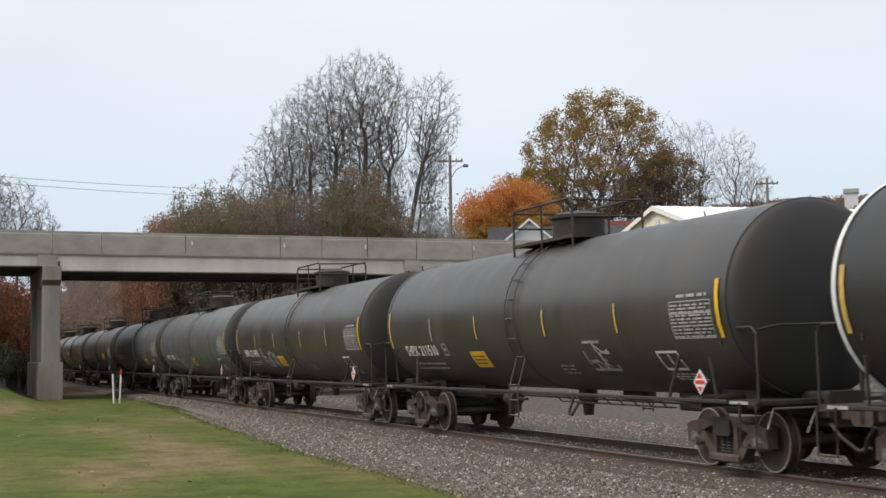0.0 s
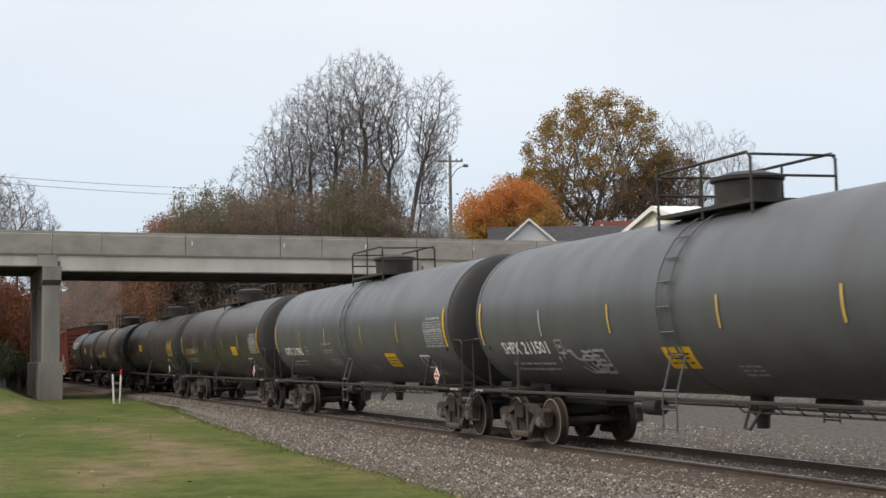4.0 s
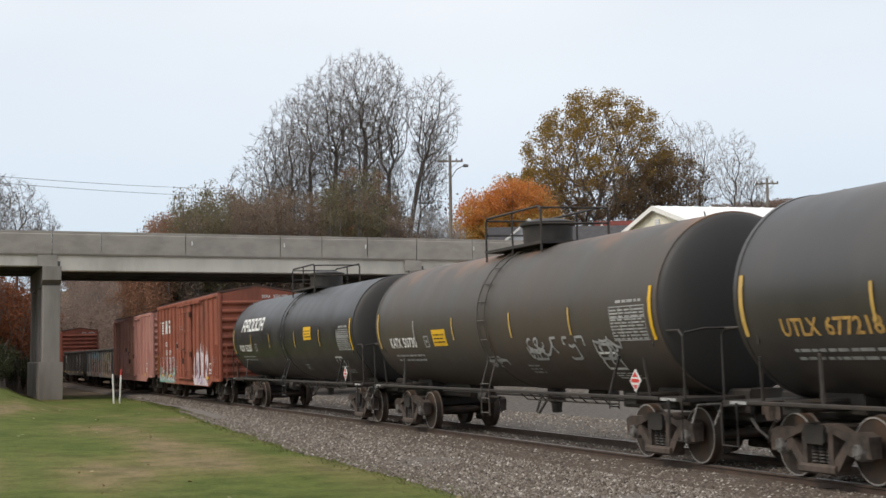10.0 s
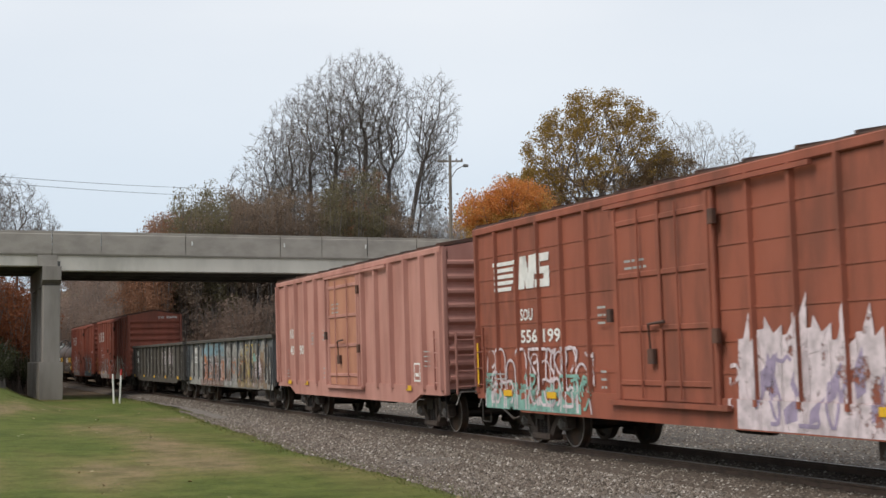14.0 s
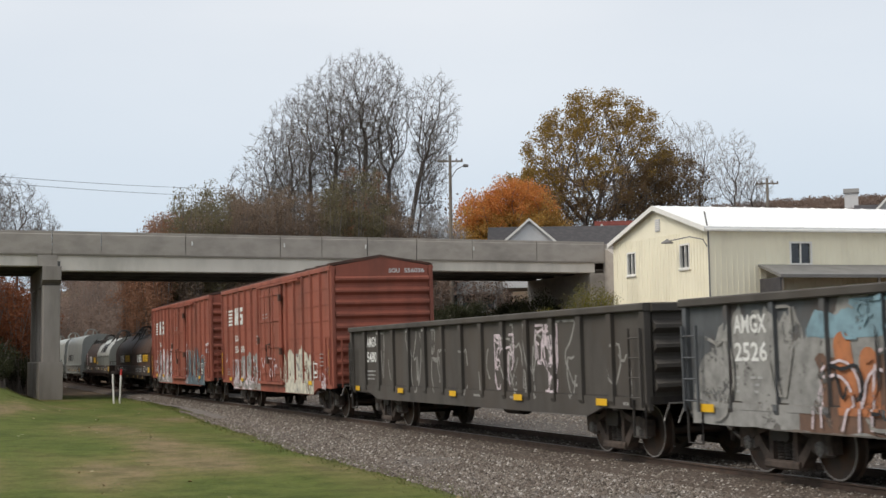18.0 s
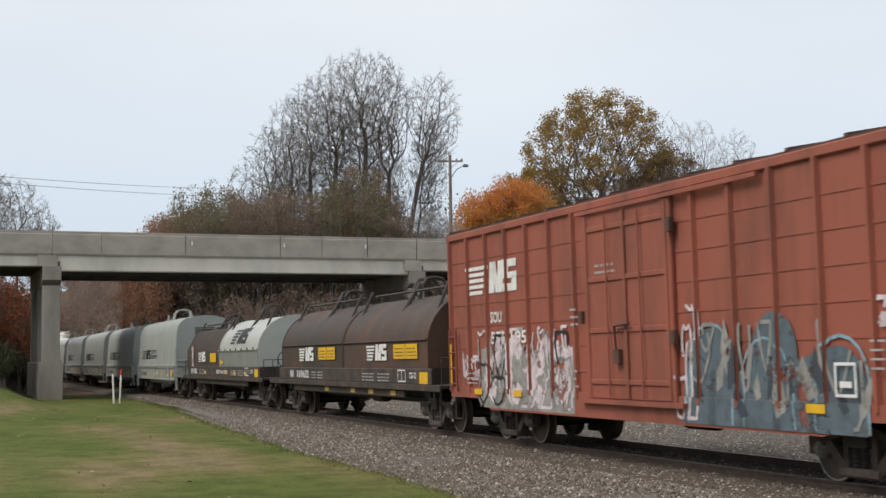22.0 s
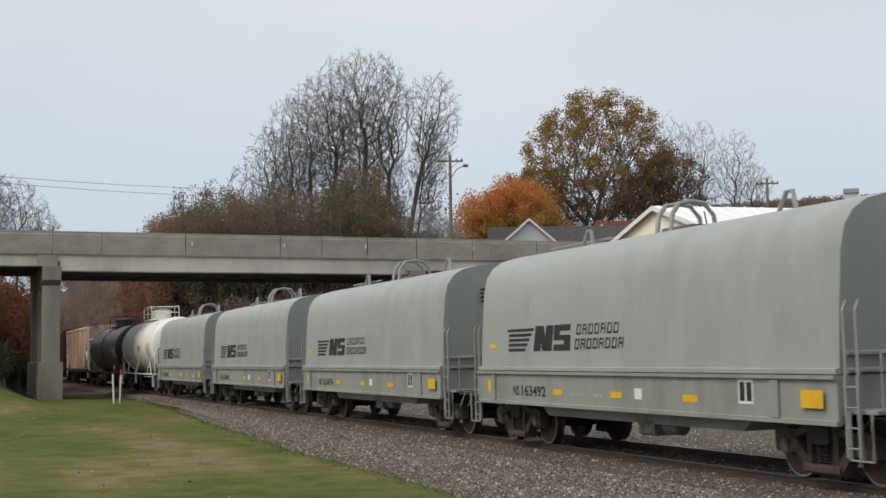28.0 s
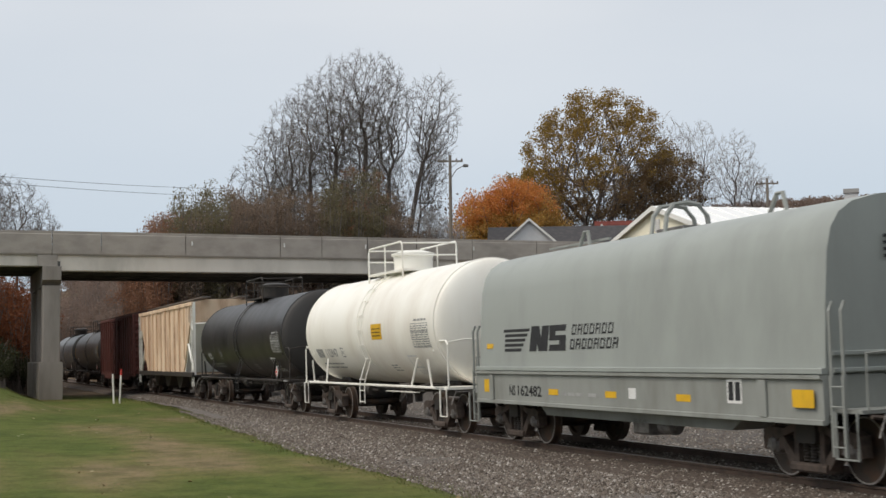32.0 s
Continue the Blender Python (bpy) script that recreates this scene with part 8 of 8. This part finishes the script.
def make_metal_building():
    b = thing("metal_building", "cream metal-sided building with a white gable roof", "building")
    A = Vector((-60.9, 23.85, 0))
    gd = Vector((-1, 0.02, 0)).normalized()
    W, LEN, zb, ze, zr = 10.7, 34.0, 2.8, 8.05, 9.6
    ld = Vector((0.12, 1, 0)).normalized()
    side = Matrix((( ld.x, -ld.y, 0, A.x), (ld.y, ld.x, 0, A.y), (0, 0, 1, 0), (0, 0, 0, 1)))
    gable = Matrix(((gd.x, 0, 0, A.x), (gd.y, 1, 0, A.y), (0, 0, 1, 0), (0, 0, 0, 1)))
    holes = [(2.0, 2.98, 6.18, 7.45), (7.95, 8.95, 6.18, 7.45)]
    rows = []
    for panel in wall_with_openings(W, zb, ze, holes, ribs=rows):
        wall = part("wall_panel", panel, CREAM, b, at=gable)
    for x, z0, z1 in rows:
        part("siding_rib", Geo().box(x, x + 0.05, -0.022, 0.0, z0, z1), CREAM, wall)
    part("gable_peak", Geo().slab([(0, ze), (W, ze), (W / 2, zr - 0.06)], 0.0, 0.18), CREAM, b, at=gable)
    for h in holes:
        add_window(b, gable, *h)
    part("gable_vent", Geo().box(W / 2 - 0.28, W / 2 + 0.22, -0.05, 0.0, 8.35, 9.0, 0.01), WHITE_SIDING, b, at=gable)
    for k in range(5):
        part("vent_slat", Geo().box(W / 2 - 0.24, W / 2 + 0.18, -0.075, -0.05, 8.42 + 0.11 * k, 8.46 + 0.11 * k), WHITE_TRIM, b, at=gable)
    sh = [(4.35, 5.55, 6.25, 7.4), (14.0, 15.2, 6.25, 7.4), (22.0, 23.2, 6.25, 7.4)]
    sm = side
    rows = []
    for panel in wall_with_openings(LEN, zb, ze, sh, ribs=rows):
        wall = part("wall_panel", panel, CREAM, b, at=sm)
    for x, z0, z1 in rows:
        part("siding_rib", Geo().box(x, x + 0.05, -0.022, 0.0, z0, z1), CREAM, wall)
    for h in sh:
        add_window(b, sm, *h)
    # far walls
    far = A + gd * W
    part("side_wall", Geo().box(0, LEN, -0.18, 0, zb, ze), CREAM, b, at=Matrix(((ld.x, -ld.y, 0, far.x), (ld.y, ld.x, 0, far.y), (0, 0, 1, 0), (0, 0, 0, 1))))
    o = 0.2
    e0, e1 = A - gd * o, A + gd * (W + o)
    mid = A + gd * (W / 2)
    drop = o * (zr - ze) / (W / 2)
    for e in (e0, e1):
        q = []
        for s in (-0.35, LEN + 0.35):
            for p, z in ((e, ze - drop), (mid, zr)):
                w = p + ld * s
                q += [(w.x, w.y, z + 0.02), (w.x, w.y, z + 0.12)]
        roof = part("roof", Geo().add(q, [(0, 1, 3, 2), (4, 6, 7, 5), (0, 4, 5, 1), (2, 3, 7, 6), (0, 2, 6, 4), (1, 5, 7, 3)]), WHITE_ROOF, b)
        for k in range(34):
            s = k * 1.0
            a0, a1 = e + ld * s, mid + ld * s
            g = Geo()
            h = Vector((0, 0, 0.16))
            n = ld * 0.03
            lo = [Vector((a0.x, a0.y, ze - drop + 0.11)), Vector((a1.x, a1.y, zr + 0.11))]
            g.add([lo[0] - n, lo[0] + n, lo[1] - n, lo[1] + n, lo[0] - n * 0.4 + Vector((0, 0, 0.05)), lo[0] + n * 0.4 + Vector((0, 0, 0.05)), lo[1] - n * 0.4 + Vector((0, 0, 0.05)), lo[1] + n * 0.4 + Vector((0, 0, 0.05))],
                  [(0, 1, 5, 4), (2, 6, 7, 3), (0, 4, 6, 2), (1, 3, 7, 5), (4, 5, 7, 6)])
            part("roof_seam", g, WHITE_ROOF, roof)
        # barge board on the gable
        w0, w1 = e - ld * 0.38, mid - ld * 0.38
        part("barge_board", Geo().add([(w0.x, w0.y, ze - drop - 0.12), (w0.x, w0.y, ze - drop + 0.13), (w1.x, w1.y, zr - 0.12), (w1.x, w1.y, zr + 0.13), (w0.x + 0.01, w0.y + 0.05, ze - drop - 0.12), (w0.x + 0.01, w0.y + 0.05, ze - drop + 0.13), (w1.x, w1.y + 0.05, zr - 0.12), (w1.x, w1.y + 0.05, zr + 0.13)],
                                      [(0, 1, 3, 2), (4, 6, 7, 5), (0, 4, 5, 1), (2, 3, 7, 6), (0, 2, 6, 4), (1, 5, 7, 3)]), WHITE_TRIM, b)
    part("gutter", Geo().box(-0.35, LEN, -0.5, -0.36, ze - 0.2, ze - 0.06, 0.03), WHITE_TRIM, b, at=side)
    part("downpipe", Geo().tube([(0.0, -0.02, zb), (0.0, -0.06, ze - 0.1), (0.25, -0.1, ze + 0.85)], 0.045, 6), SHED_GREY, b, at=gable)
    part("gooseneck_lamp", Geo().tube([(0.2, -0.02, 7.15), (0.2, -0.25, 7.5), (0.9, -0.6, 7.68), (2.6, -0.75, 7.62)], 0.03, 6).turn([(7.5, 0.32), (7.56, 0.3), (7.66, 0.12), (7.72, 0.05)], (2.9, -0.78, 0), "z", 14), SHED_GREY, b, "grey gooseneck lamp", at=gable)
    # lean-to along the long side
    part("lean_to_roof", Geo().add([(2.6, -0.02, 6.25), (30, -0.02, 6.25), (30, -2.4, 5.62), (2.6, -2.4, 5.62), (2.6, -0.02, 6.13), (30, -0.02, 6.13), (30, -2.4, 5.46), (2.6, -2.4, 5.46)],
                                   [(0, 1, 2, 3), (7, 6, 5, 4), (0, 4, 5, 1), (1, 5, 6, 2), (2, 6, 7, 3), (3, 7, 4, 0)]), SHED_GREY, b, "grey lean-to roof", at=side)
    for k in range(6):
        x = 2.75 + k * 5.2
        part("lean_to_post", Geo().box(x - 0.06, x + 0.06, -2.3, -2.18, 3.5, 5.5), POLE_WOOD, b, at=side)
    part("lean_to_end", Geo().slab([(2.62, 3.6), (2.7, 3.6), (2.7, 5.5), (2.62, 5.5)], -2.3, -0.1), DARK_ROOF, b, at=side)


def make_house(at, turn, name_label, W, D, zb, ze, zr, wing=None, roof_mat=None, wall_mat=None):
    """A gabled house, ridge along local x, with an optional gabled wing at the front (local -y)."""
    roof_mat, wall_mat = roof_mat or DARK_ROOF, wall_mat or WHITE_SIDING
    h = thing("house", name_label, "house", at=Matrix.Translation((at[0], at[1], 0)) @ Matrix.Rotation(turn, 4, "Z"))
    part("wall", Geo().box(-W / 2, W / 2, -D / 2, D / 2, zb, ze), wall_mat, h)
    for s in (-1, 1):
        x = s * (W / 2 - 0.06)
        part("gable", Geo().sweep([(-D / 2, ze), (D / 2, ze), (0, zr)], x - 0.06, x + 0.06), wall_mat, h)
        e = D / 2 + 0.4
        dz = 0.4 * (zr - ze) / (D / 2)
        part("roof", Geo().add([(-W / 2 - 0.4, s * e, ze - dz), (W / 2 + 0.4, s * e, ze - dz), (W / 2 + 0.4, 0, zr + 0.02), (-W / 2 - 0.4, 0, zr + 0.02), (-W / 2 - 0.4, s * e, ze - dz + 0.14), (W / 2 + 0.4, s * e, ze - dz + 0.14), (W / 2 + 0.4, 0, zr + 0.18), (-W / 2 - 0.4, 0, zr + 0.18)],
                               [(0, 1, 2, 3), (7, 6, 5, 4), (0, 4, 5, 1), (1, 5, 6, 2), (2, 6, 7, 3), (3, 7, 4, 0)]), roof_mat, h)
    for i in range(3):
        x = -W / 3 + i * W / 3
        w = part("window", Geo().box(x - 0.5, x + 0.5, -D / 2 - 0.03, -D / 2 + 0.02, zb + 1.0, zb + 2.2), GLASS, h)
        part("window_frame", Geo().box(x - 0.58, x + 0.58, -D / 2 - 0.05, -D / 2 - 0.031, zb + 2.2, zb + 2.3).box(x - 0.58, x + 0.58, -D / 2 - 0.05, -D / 2 - 0.031, zb + 0.9, zb + 1.0), WHITE_TRIM, w)
    if wing:
        x, w, out, we, wr = wing
        part("wing_wall", Geo().box(x - w / 2, x + w / 2, -D / 2 - out, -D / 2, zb, we), wall_mat, h)
        part("gable", Geo().slab([(x - w / 2, we), (x + w / 2, we), (x, wr)], -D / 2 - out, -D / 2 - out + 0.12), wall_mat, h)
        for s in (-1, 1):
            e = w / 2 + 0.25
            dz = 0.25 * (wr - we) / (w / 2)
            y0, y1 = -D / 2 - out - 0.3, -0.5
            q = [(x + s * e, y0, we - dz), (x, y0, wr + 0.02), (x, y1, wr + 0.02), (x + s * e, y1, we - dz)]
            q += [(a, b, c + 0.14) for a, b, c in q]
            part("roof", Geo().add(q, [(0, 1, 2, 3), (7, 6, 5, 4), (0, 4, 5, 1), (1, 5, 6, 2), (2, 6, 7, 3), (3, 7, 4, 0)]), roof_mat, h)
            part("barge_board", Geo().add([(x + s * e, y0 - 0.05, we - dz - 0.08), (x, y0 - 0.05, wr - 0.06), (x, y0 - 0.05, wr + 0.16), (x + s * e, y0 - 0.05, we - dz + 0.14), (x + s * e, y0, we - dz - 0.08), (x, y0, wr - 0.06), (x, y0, wr + 0.16), (x + s * e, y0, we - dz + 0.14)],
                                          [(0, 1, 2, 3), (7, 6, 5, 4), (0, 4, 5, 1), (1, 5, 6, 2), (2, 6, 7, 3), (3, 7, 4, 0)]), WHITE_TRIM, h)
    return h


def utility_pole(at, height, label, arm=True, lamp=False, turn=0.3):
    p = thing("utility_pole", label, "utility pole", "utility poles", at=Matrix.Translation(at) @ Matrix.Rotation(turn, 4, "Z"))
    part("pole", Geo().tube([(0, 0, -0.5), (0, 0, height * 0.5), (0, 0, height)], 0.17, 10, 0.11), POLE_WOOD, p)
    if arm:
        part("crossarm", Geo().box(-0.06, 0.06, -1.0, 1.0, height - 0.55, height - 0.42), POLE_WOOD, p)
        for y in (-0.92, -0.5, 0.5, 0.92):
            part("insulator", Geo().turn([(height - 0.42, 0.05), (height - 0.34, 0.07), (height - 0.26, 0.03)], (0, y, 0), "z", 8), CAP, p)
        part("arm_brace", Geo().tube([(0.05, -0.7, height - 0.5), (0.08, 0, height - 1.1), (0.05, 0.7, height - 0.5)], 0.02, 4), CAP, p)
    if lamp:
        part("lamp_arm", Geo().tube([(0, 0, height - 1.9), (0, 0.5, height - 1.15), (0, 1.05, height - 0.85)], 0.035, 6), CAP, p)
        part("lamp_head", Geo().turn([(1.0, 0.05), (1.05, 0.14), (1.4, 0.12), (1.45, 0.03)], (0, 0, height - 0.85), "y", 10), CAP, p)
    return p


def make_roadside():
    utility_pole((-103.1, 25.8, land(-103.1, 25.8)), 17.7 - land(-103.1, 25.8), "weathered wooden utility pole with crossarm and street lamp", lamp=True, turn=-0.35)
    utility_pole((-108.9, 58.6, land(-108.9, 58.6)), 17.7 - land(-108.9, 58.6), "far wooden utility pole with one crossarm", turn=-0.5)
    for i, (z0, z1) in enumerate(((14.75, 19.9), (14.35, 19.1))):
        a, b = Vector((-100.0, -13.63, z0)), Vector((-147.0, 17.5, z1))
        pts = []
        for k in range(25):
            f = k / 24
            q = a.lerp(b, f)
            q.z -= 0.25 * 4 * f * (1 - f)
            pts.append(q)
        tagged(new("overhead_wire", Geo().tube(pts, 0.017, 4).mesh("overhead_wire", WIRE)), "thin black overhead wire strung across the sky", "wire", "overhead wires")
    # marker posts at the edge of the lawn
    for x, y, dx, dy, h, red in ((-69.5, -4.1, 0.0, -0.06, 1.42, False), (-69.5, -3.83, 0.0, 0.07, 1.66, True)):
        p = thing("marker_post", "slim white marker post with a red top" if red else "slim white marker post stuck in the lawn", "marker post", "marker posts", at=(x, y, land(x, y)))
        t = h - (0.3 if red else 0.0)
        part("stake", Geo().tube([(0, 0, -0.1), (dx * t / h, dy * t / h, t)], 0.045, 8), WHITE_TRIM, p)
        if red:
            part("cap", Geo().tube([(dx * t / h, dy * t / h, t), (dx, dy, h)], 0.047, 8), RED_MARK, p)
    make_house((-111.5, 39.0), radians(66.5), "white clapboard house with dark shingle roof and front gable", 11.6, 5.6, 7.6, 11.2, 12.95, wing=(-2.6, 4.5, 1.4, 11.35, 13.3))
    make_house((-115.2, 47.5), radians(63), "small house with a dark red roof and white trim", 5.0, 4.2, 7.6, 11.7, 14.0, wing=(-2.2, 1.6, 0.7, 12.4, 13.5), roof_mat=RED_ROOF)
    make_house((-106.0, 28.3), radians(72), "small white house half hidden on the slope", 4.4, 3.4, 4.5, 7.0, 8.3, roof_mat=SHED_GREY)
    make_house((-86.5, 55.6), radians(60), "dark-roofed house with white trim behind the metal building", 6.0, 4.4, 8.0, 11.4, 12.7, wing=(-1.5, 2.4, 0.8, 11.6, 12.9))
    make_house((-448, 317), radians(55), "far pale house on the skyline ridge", 5.0, 3.4, 50.0, 63.2, 64.6, roof_mat=SHED_GREY, wall_mat=WHITE_SIDING)


# ---- loose ground cover ----
def make_stones():
    """Crushed stone lying on the ballast shoulder and the gravel."""
    rng = random.Random(5)
    shapes = []
    for _ in range(6):
        shapes.append([Vector((rng.uniform(0.7, 1.2), 0, rng.uniform(-0.2, 0.2))), Vector((rng.uniform(-0.2, 0.3), rng.uniform(0.7, 1.1), 0)), Vector((-rng.uniform(0.7, 1.1), rng.uniform(-0.2, 0.2), 0.1)), Vector((0, -rng.uniform(0.7, 1.1), 0)), Vector((rng.uniform(-0.2, 0.2), 0.1, rng.uniform(0.5, 0.9)))])
    v, f = [], []

    def put(x, y, z, s):
        k = len(v)
        a = rng.random() * 6.28
        c, sn = math.cos(a) * s, math.sin(a) * s
        for p in rng.choice(shapes):
            v.append((x + p.x * c - p.y * sn, y + p.x * sn + p.y * c, z + p.z * s))
        f.extend([(k, k + 1, k + 4), (k + 1, k + 2, k + 4), (k + 2, k + 3, k + 4), (k + 3, k, k + 4)])

    for _ in range(85000):
        u = rng.random() ** 1.7
        x = -13 - 70 * u
        e = edge_of_lawn(x)
        y = rng.uniform(e - 0.1, -1.5)
        t = min(1.0, max(0.0, (y - max(e + 0.35, -4.3)) / (-1.75 - max(e + 0.35, -4.3))))
        z = max(-0.41 + 0.2 * min(1.0, t * 1.35), land(x, y) + 0.004 if y < -2.9 else -1)
        put(x, y, z, rng.uniform(0.018, 0.046) * (1.0 + 0.7 * u))
    for _ in range(36000):
        u = rng.random() ** 1.5
        x = -10 - 70 * u
        y = rng.uniform(1.5, 9.0)
        z = -0.17 - 0.25 * smoothstep(1.7, 3.2, y) + (0.02 if y > 3.2 else 0)
        put(x, y, z + 0.03, rng.uniform(0.02, 0.045) * (1.0 + 0.6 * u))
    for _ in range(30000):
        u = rng.random() ** 1.7
        x = -12 - 70 * u
        y = rng.uniform(-2.25, 2.0)
        z = float(np.interp(y, (-2.15, -1.8, -1.3, -0.84, 0.9, 1.5, 2.0), (-0.3, -0.165, -0.125, -0.11, -0.085, -0.11, -0.3)))
        if abs(abs(y) - 0.755) > 0.12:
            put(x, y, z, rng.uniform(0.015, 0.036) * (1.0 + 0.6 * u))
    m = bpy.data.meshes.new("gravel")
    m.from_pydata(v, [], f)
    m.materials.append(foliage("crushed_stone", [(0.042, 0.034, 0.028), (0.1, 0.082, 0.067), (0.165, 0.14, 0.118), (0.12, 0.093, 0.073), (0.25, 0.22, 0.19), (0.065, 0.051, 0.041), (0.44, 0.41, 0.37)], 0.9))
    tagged(new("gravel", m), "grey crushed stones strewn beside the track", "gravel", kind="stuff")


def make_grass():
    """Short blades on the lawn, thicker at its edge, and fallen leaves."""
    rng = random.Random(6)
    v, f = [], []
    for i in range(70000):
        u = rng.random() ** 1.5
        x = -14 - 66 * u
        e = edge_of_lawn(x)
        y = e + 0.1 - (rng.random() ** (1.8 if i % 3 == 0 else 1.0)) * 8.5
        z = land(x, y) - 0.01
        h = rng.uniform(0.008, 0.024) * (1.0 + 0.4 * u)
        a = rng.random() * 6.28
        w = rng.uniform(0.006, 0.012) * (1 + u)
        dx, dy = math.cos(a) * w, math.sin(a) * w
        k = len(v)
        v += [(x - dx, y - dy, z), (x + dx, y + dy, z), (x + rng.gauss(0, 0.02), y + rng.gauss(0, 0.02), z + h)]
        f.append((k, k + 1, k + 2))
    for i in range(14000):
        u = rng.random() ** 1.3
        x = -14 - 66 * u
        y = edge_of_lawn(x) + rng.gauss(0.05, 0.24) + 0.12 * noise.noise((x * 3.1, 1.7, 0))
        z = land(x, y) - 0.01
        h = rng.uniform(0.02, 0.06)
        a = rng.random() * 6.28
        w = rng.uniform(0.008, 0.014) * (1 + u)
        dx, dy = math.cos(a) * w, math.sin(a) * w
        k = len(v)
        v += [(x - dx, y - dy, z), (x + dx, y + dy, z), (x + rng.gauss(0, 0.03), y + rng.gauss(0, 0.03), z + h)]
        f.append((k, k + 1, k + 2))
    m = bpy.data.meshes.new("grass")
    m.from_pydata(v, [], f)
    m.materials.append(foliage("lawn_blades", [(0.08, 0.11, 0.024), (0.1, 0.125, 0.03), (0.132, 0.136, 0.042), (0.175, 0.148, 0.06)]))
    tagged(new("grass", m), "short green and straw-coloured grass of the lawn", "grass", kind="stuff")
    v, f = [], []
    for i in range(70):
        u = rng.random() ** 1.4
        x = -15 - 45 * u
        y = edge_of_lawn(x) - 0.3 - rng.random() * 6
        z = land(x, y) + 0.05
        s = rng.uniform(0.025, 0.06)
        a = rng.random() * 6.28
        k = len(v)
        v += [(x + math.cos(a) * s, y + math.sin(a) * s, z), (x - math.sin(a) * s, y + math.cos(a) * s, z + rng.uniform(0, s)), (x - math.cos(a) * s, y - math.sin(a) * s, z), (x + math.sin(a) * s, y - math.cos(a) * s, z + rng.uniform(0, s))]
        f += [(k, k + 1, k + 2), (k, k + 2, k + 3)]
    m = bpy.data.meshes.new("fallen_leaves")
    m.from_pydata(v, [], f)
    m.materials.append(foliage("pale_fallen_leaves", [(0.4, 0.36, 0.22), (0.2, 0.14, 0.07), (0.25, 0.2, 0.1), (0.5, 0.48, 0.4)]))
    tagged(new("fallen_leaves", m), "scattered pale and brown leaves on the lawn", "leaves", kind="stuff")


make_ground()
make_line()
make_bridge()
make_metal_building()
make_roadside()
make_trees()
make_brush()
make_train()
make_stones()
make_grass()
motions()
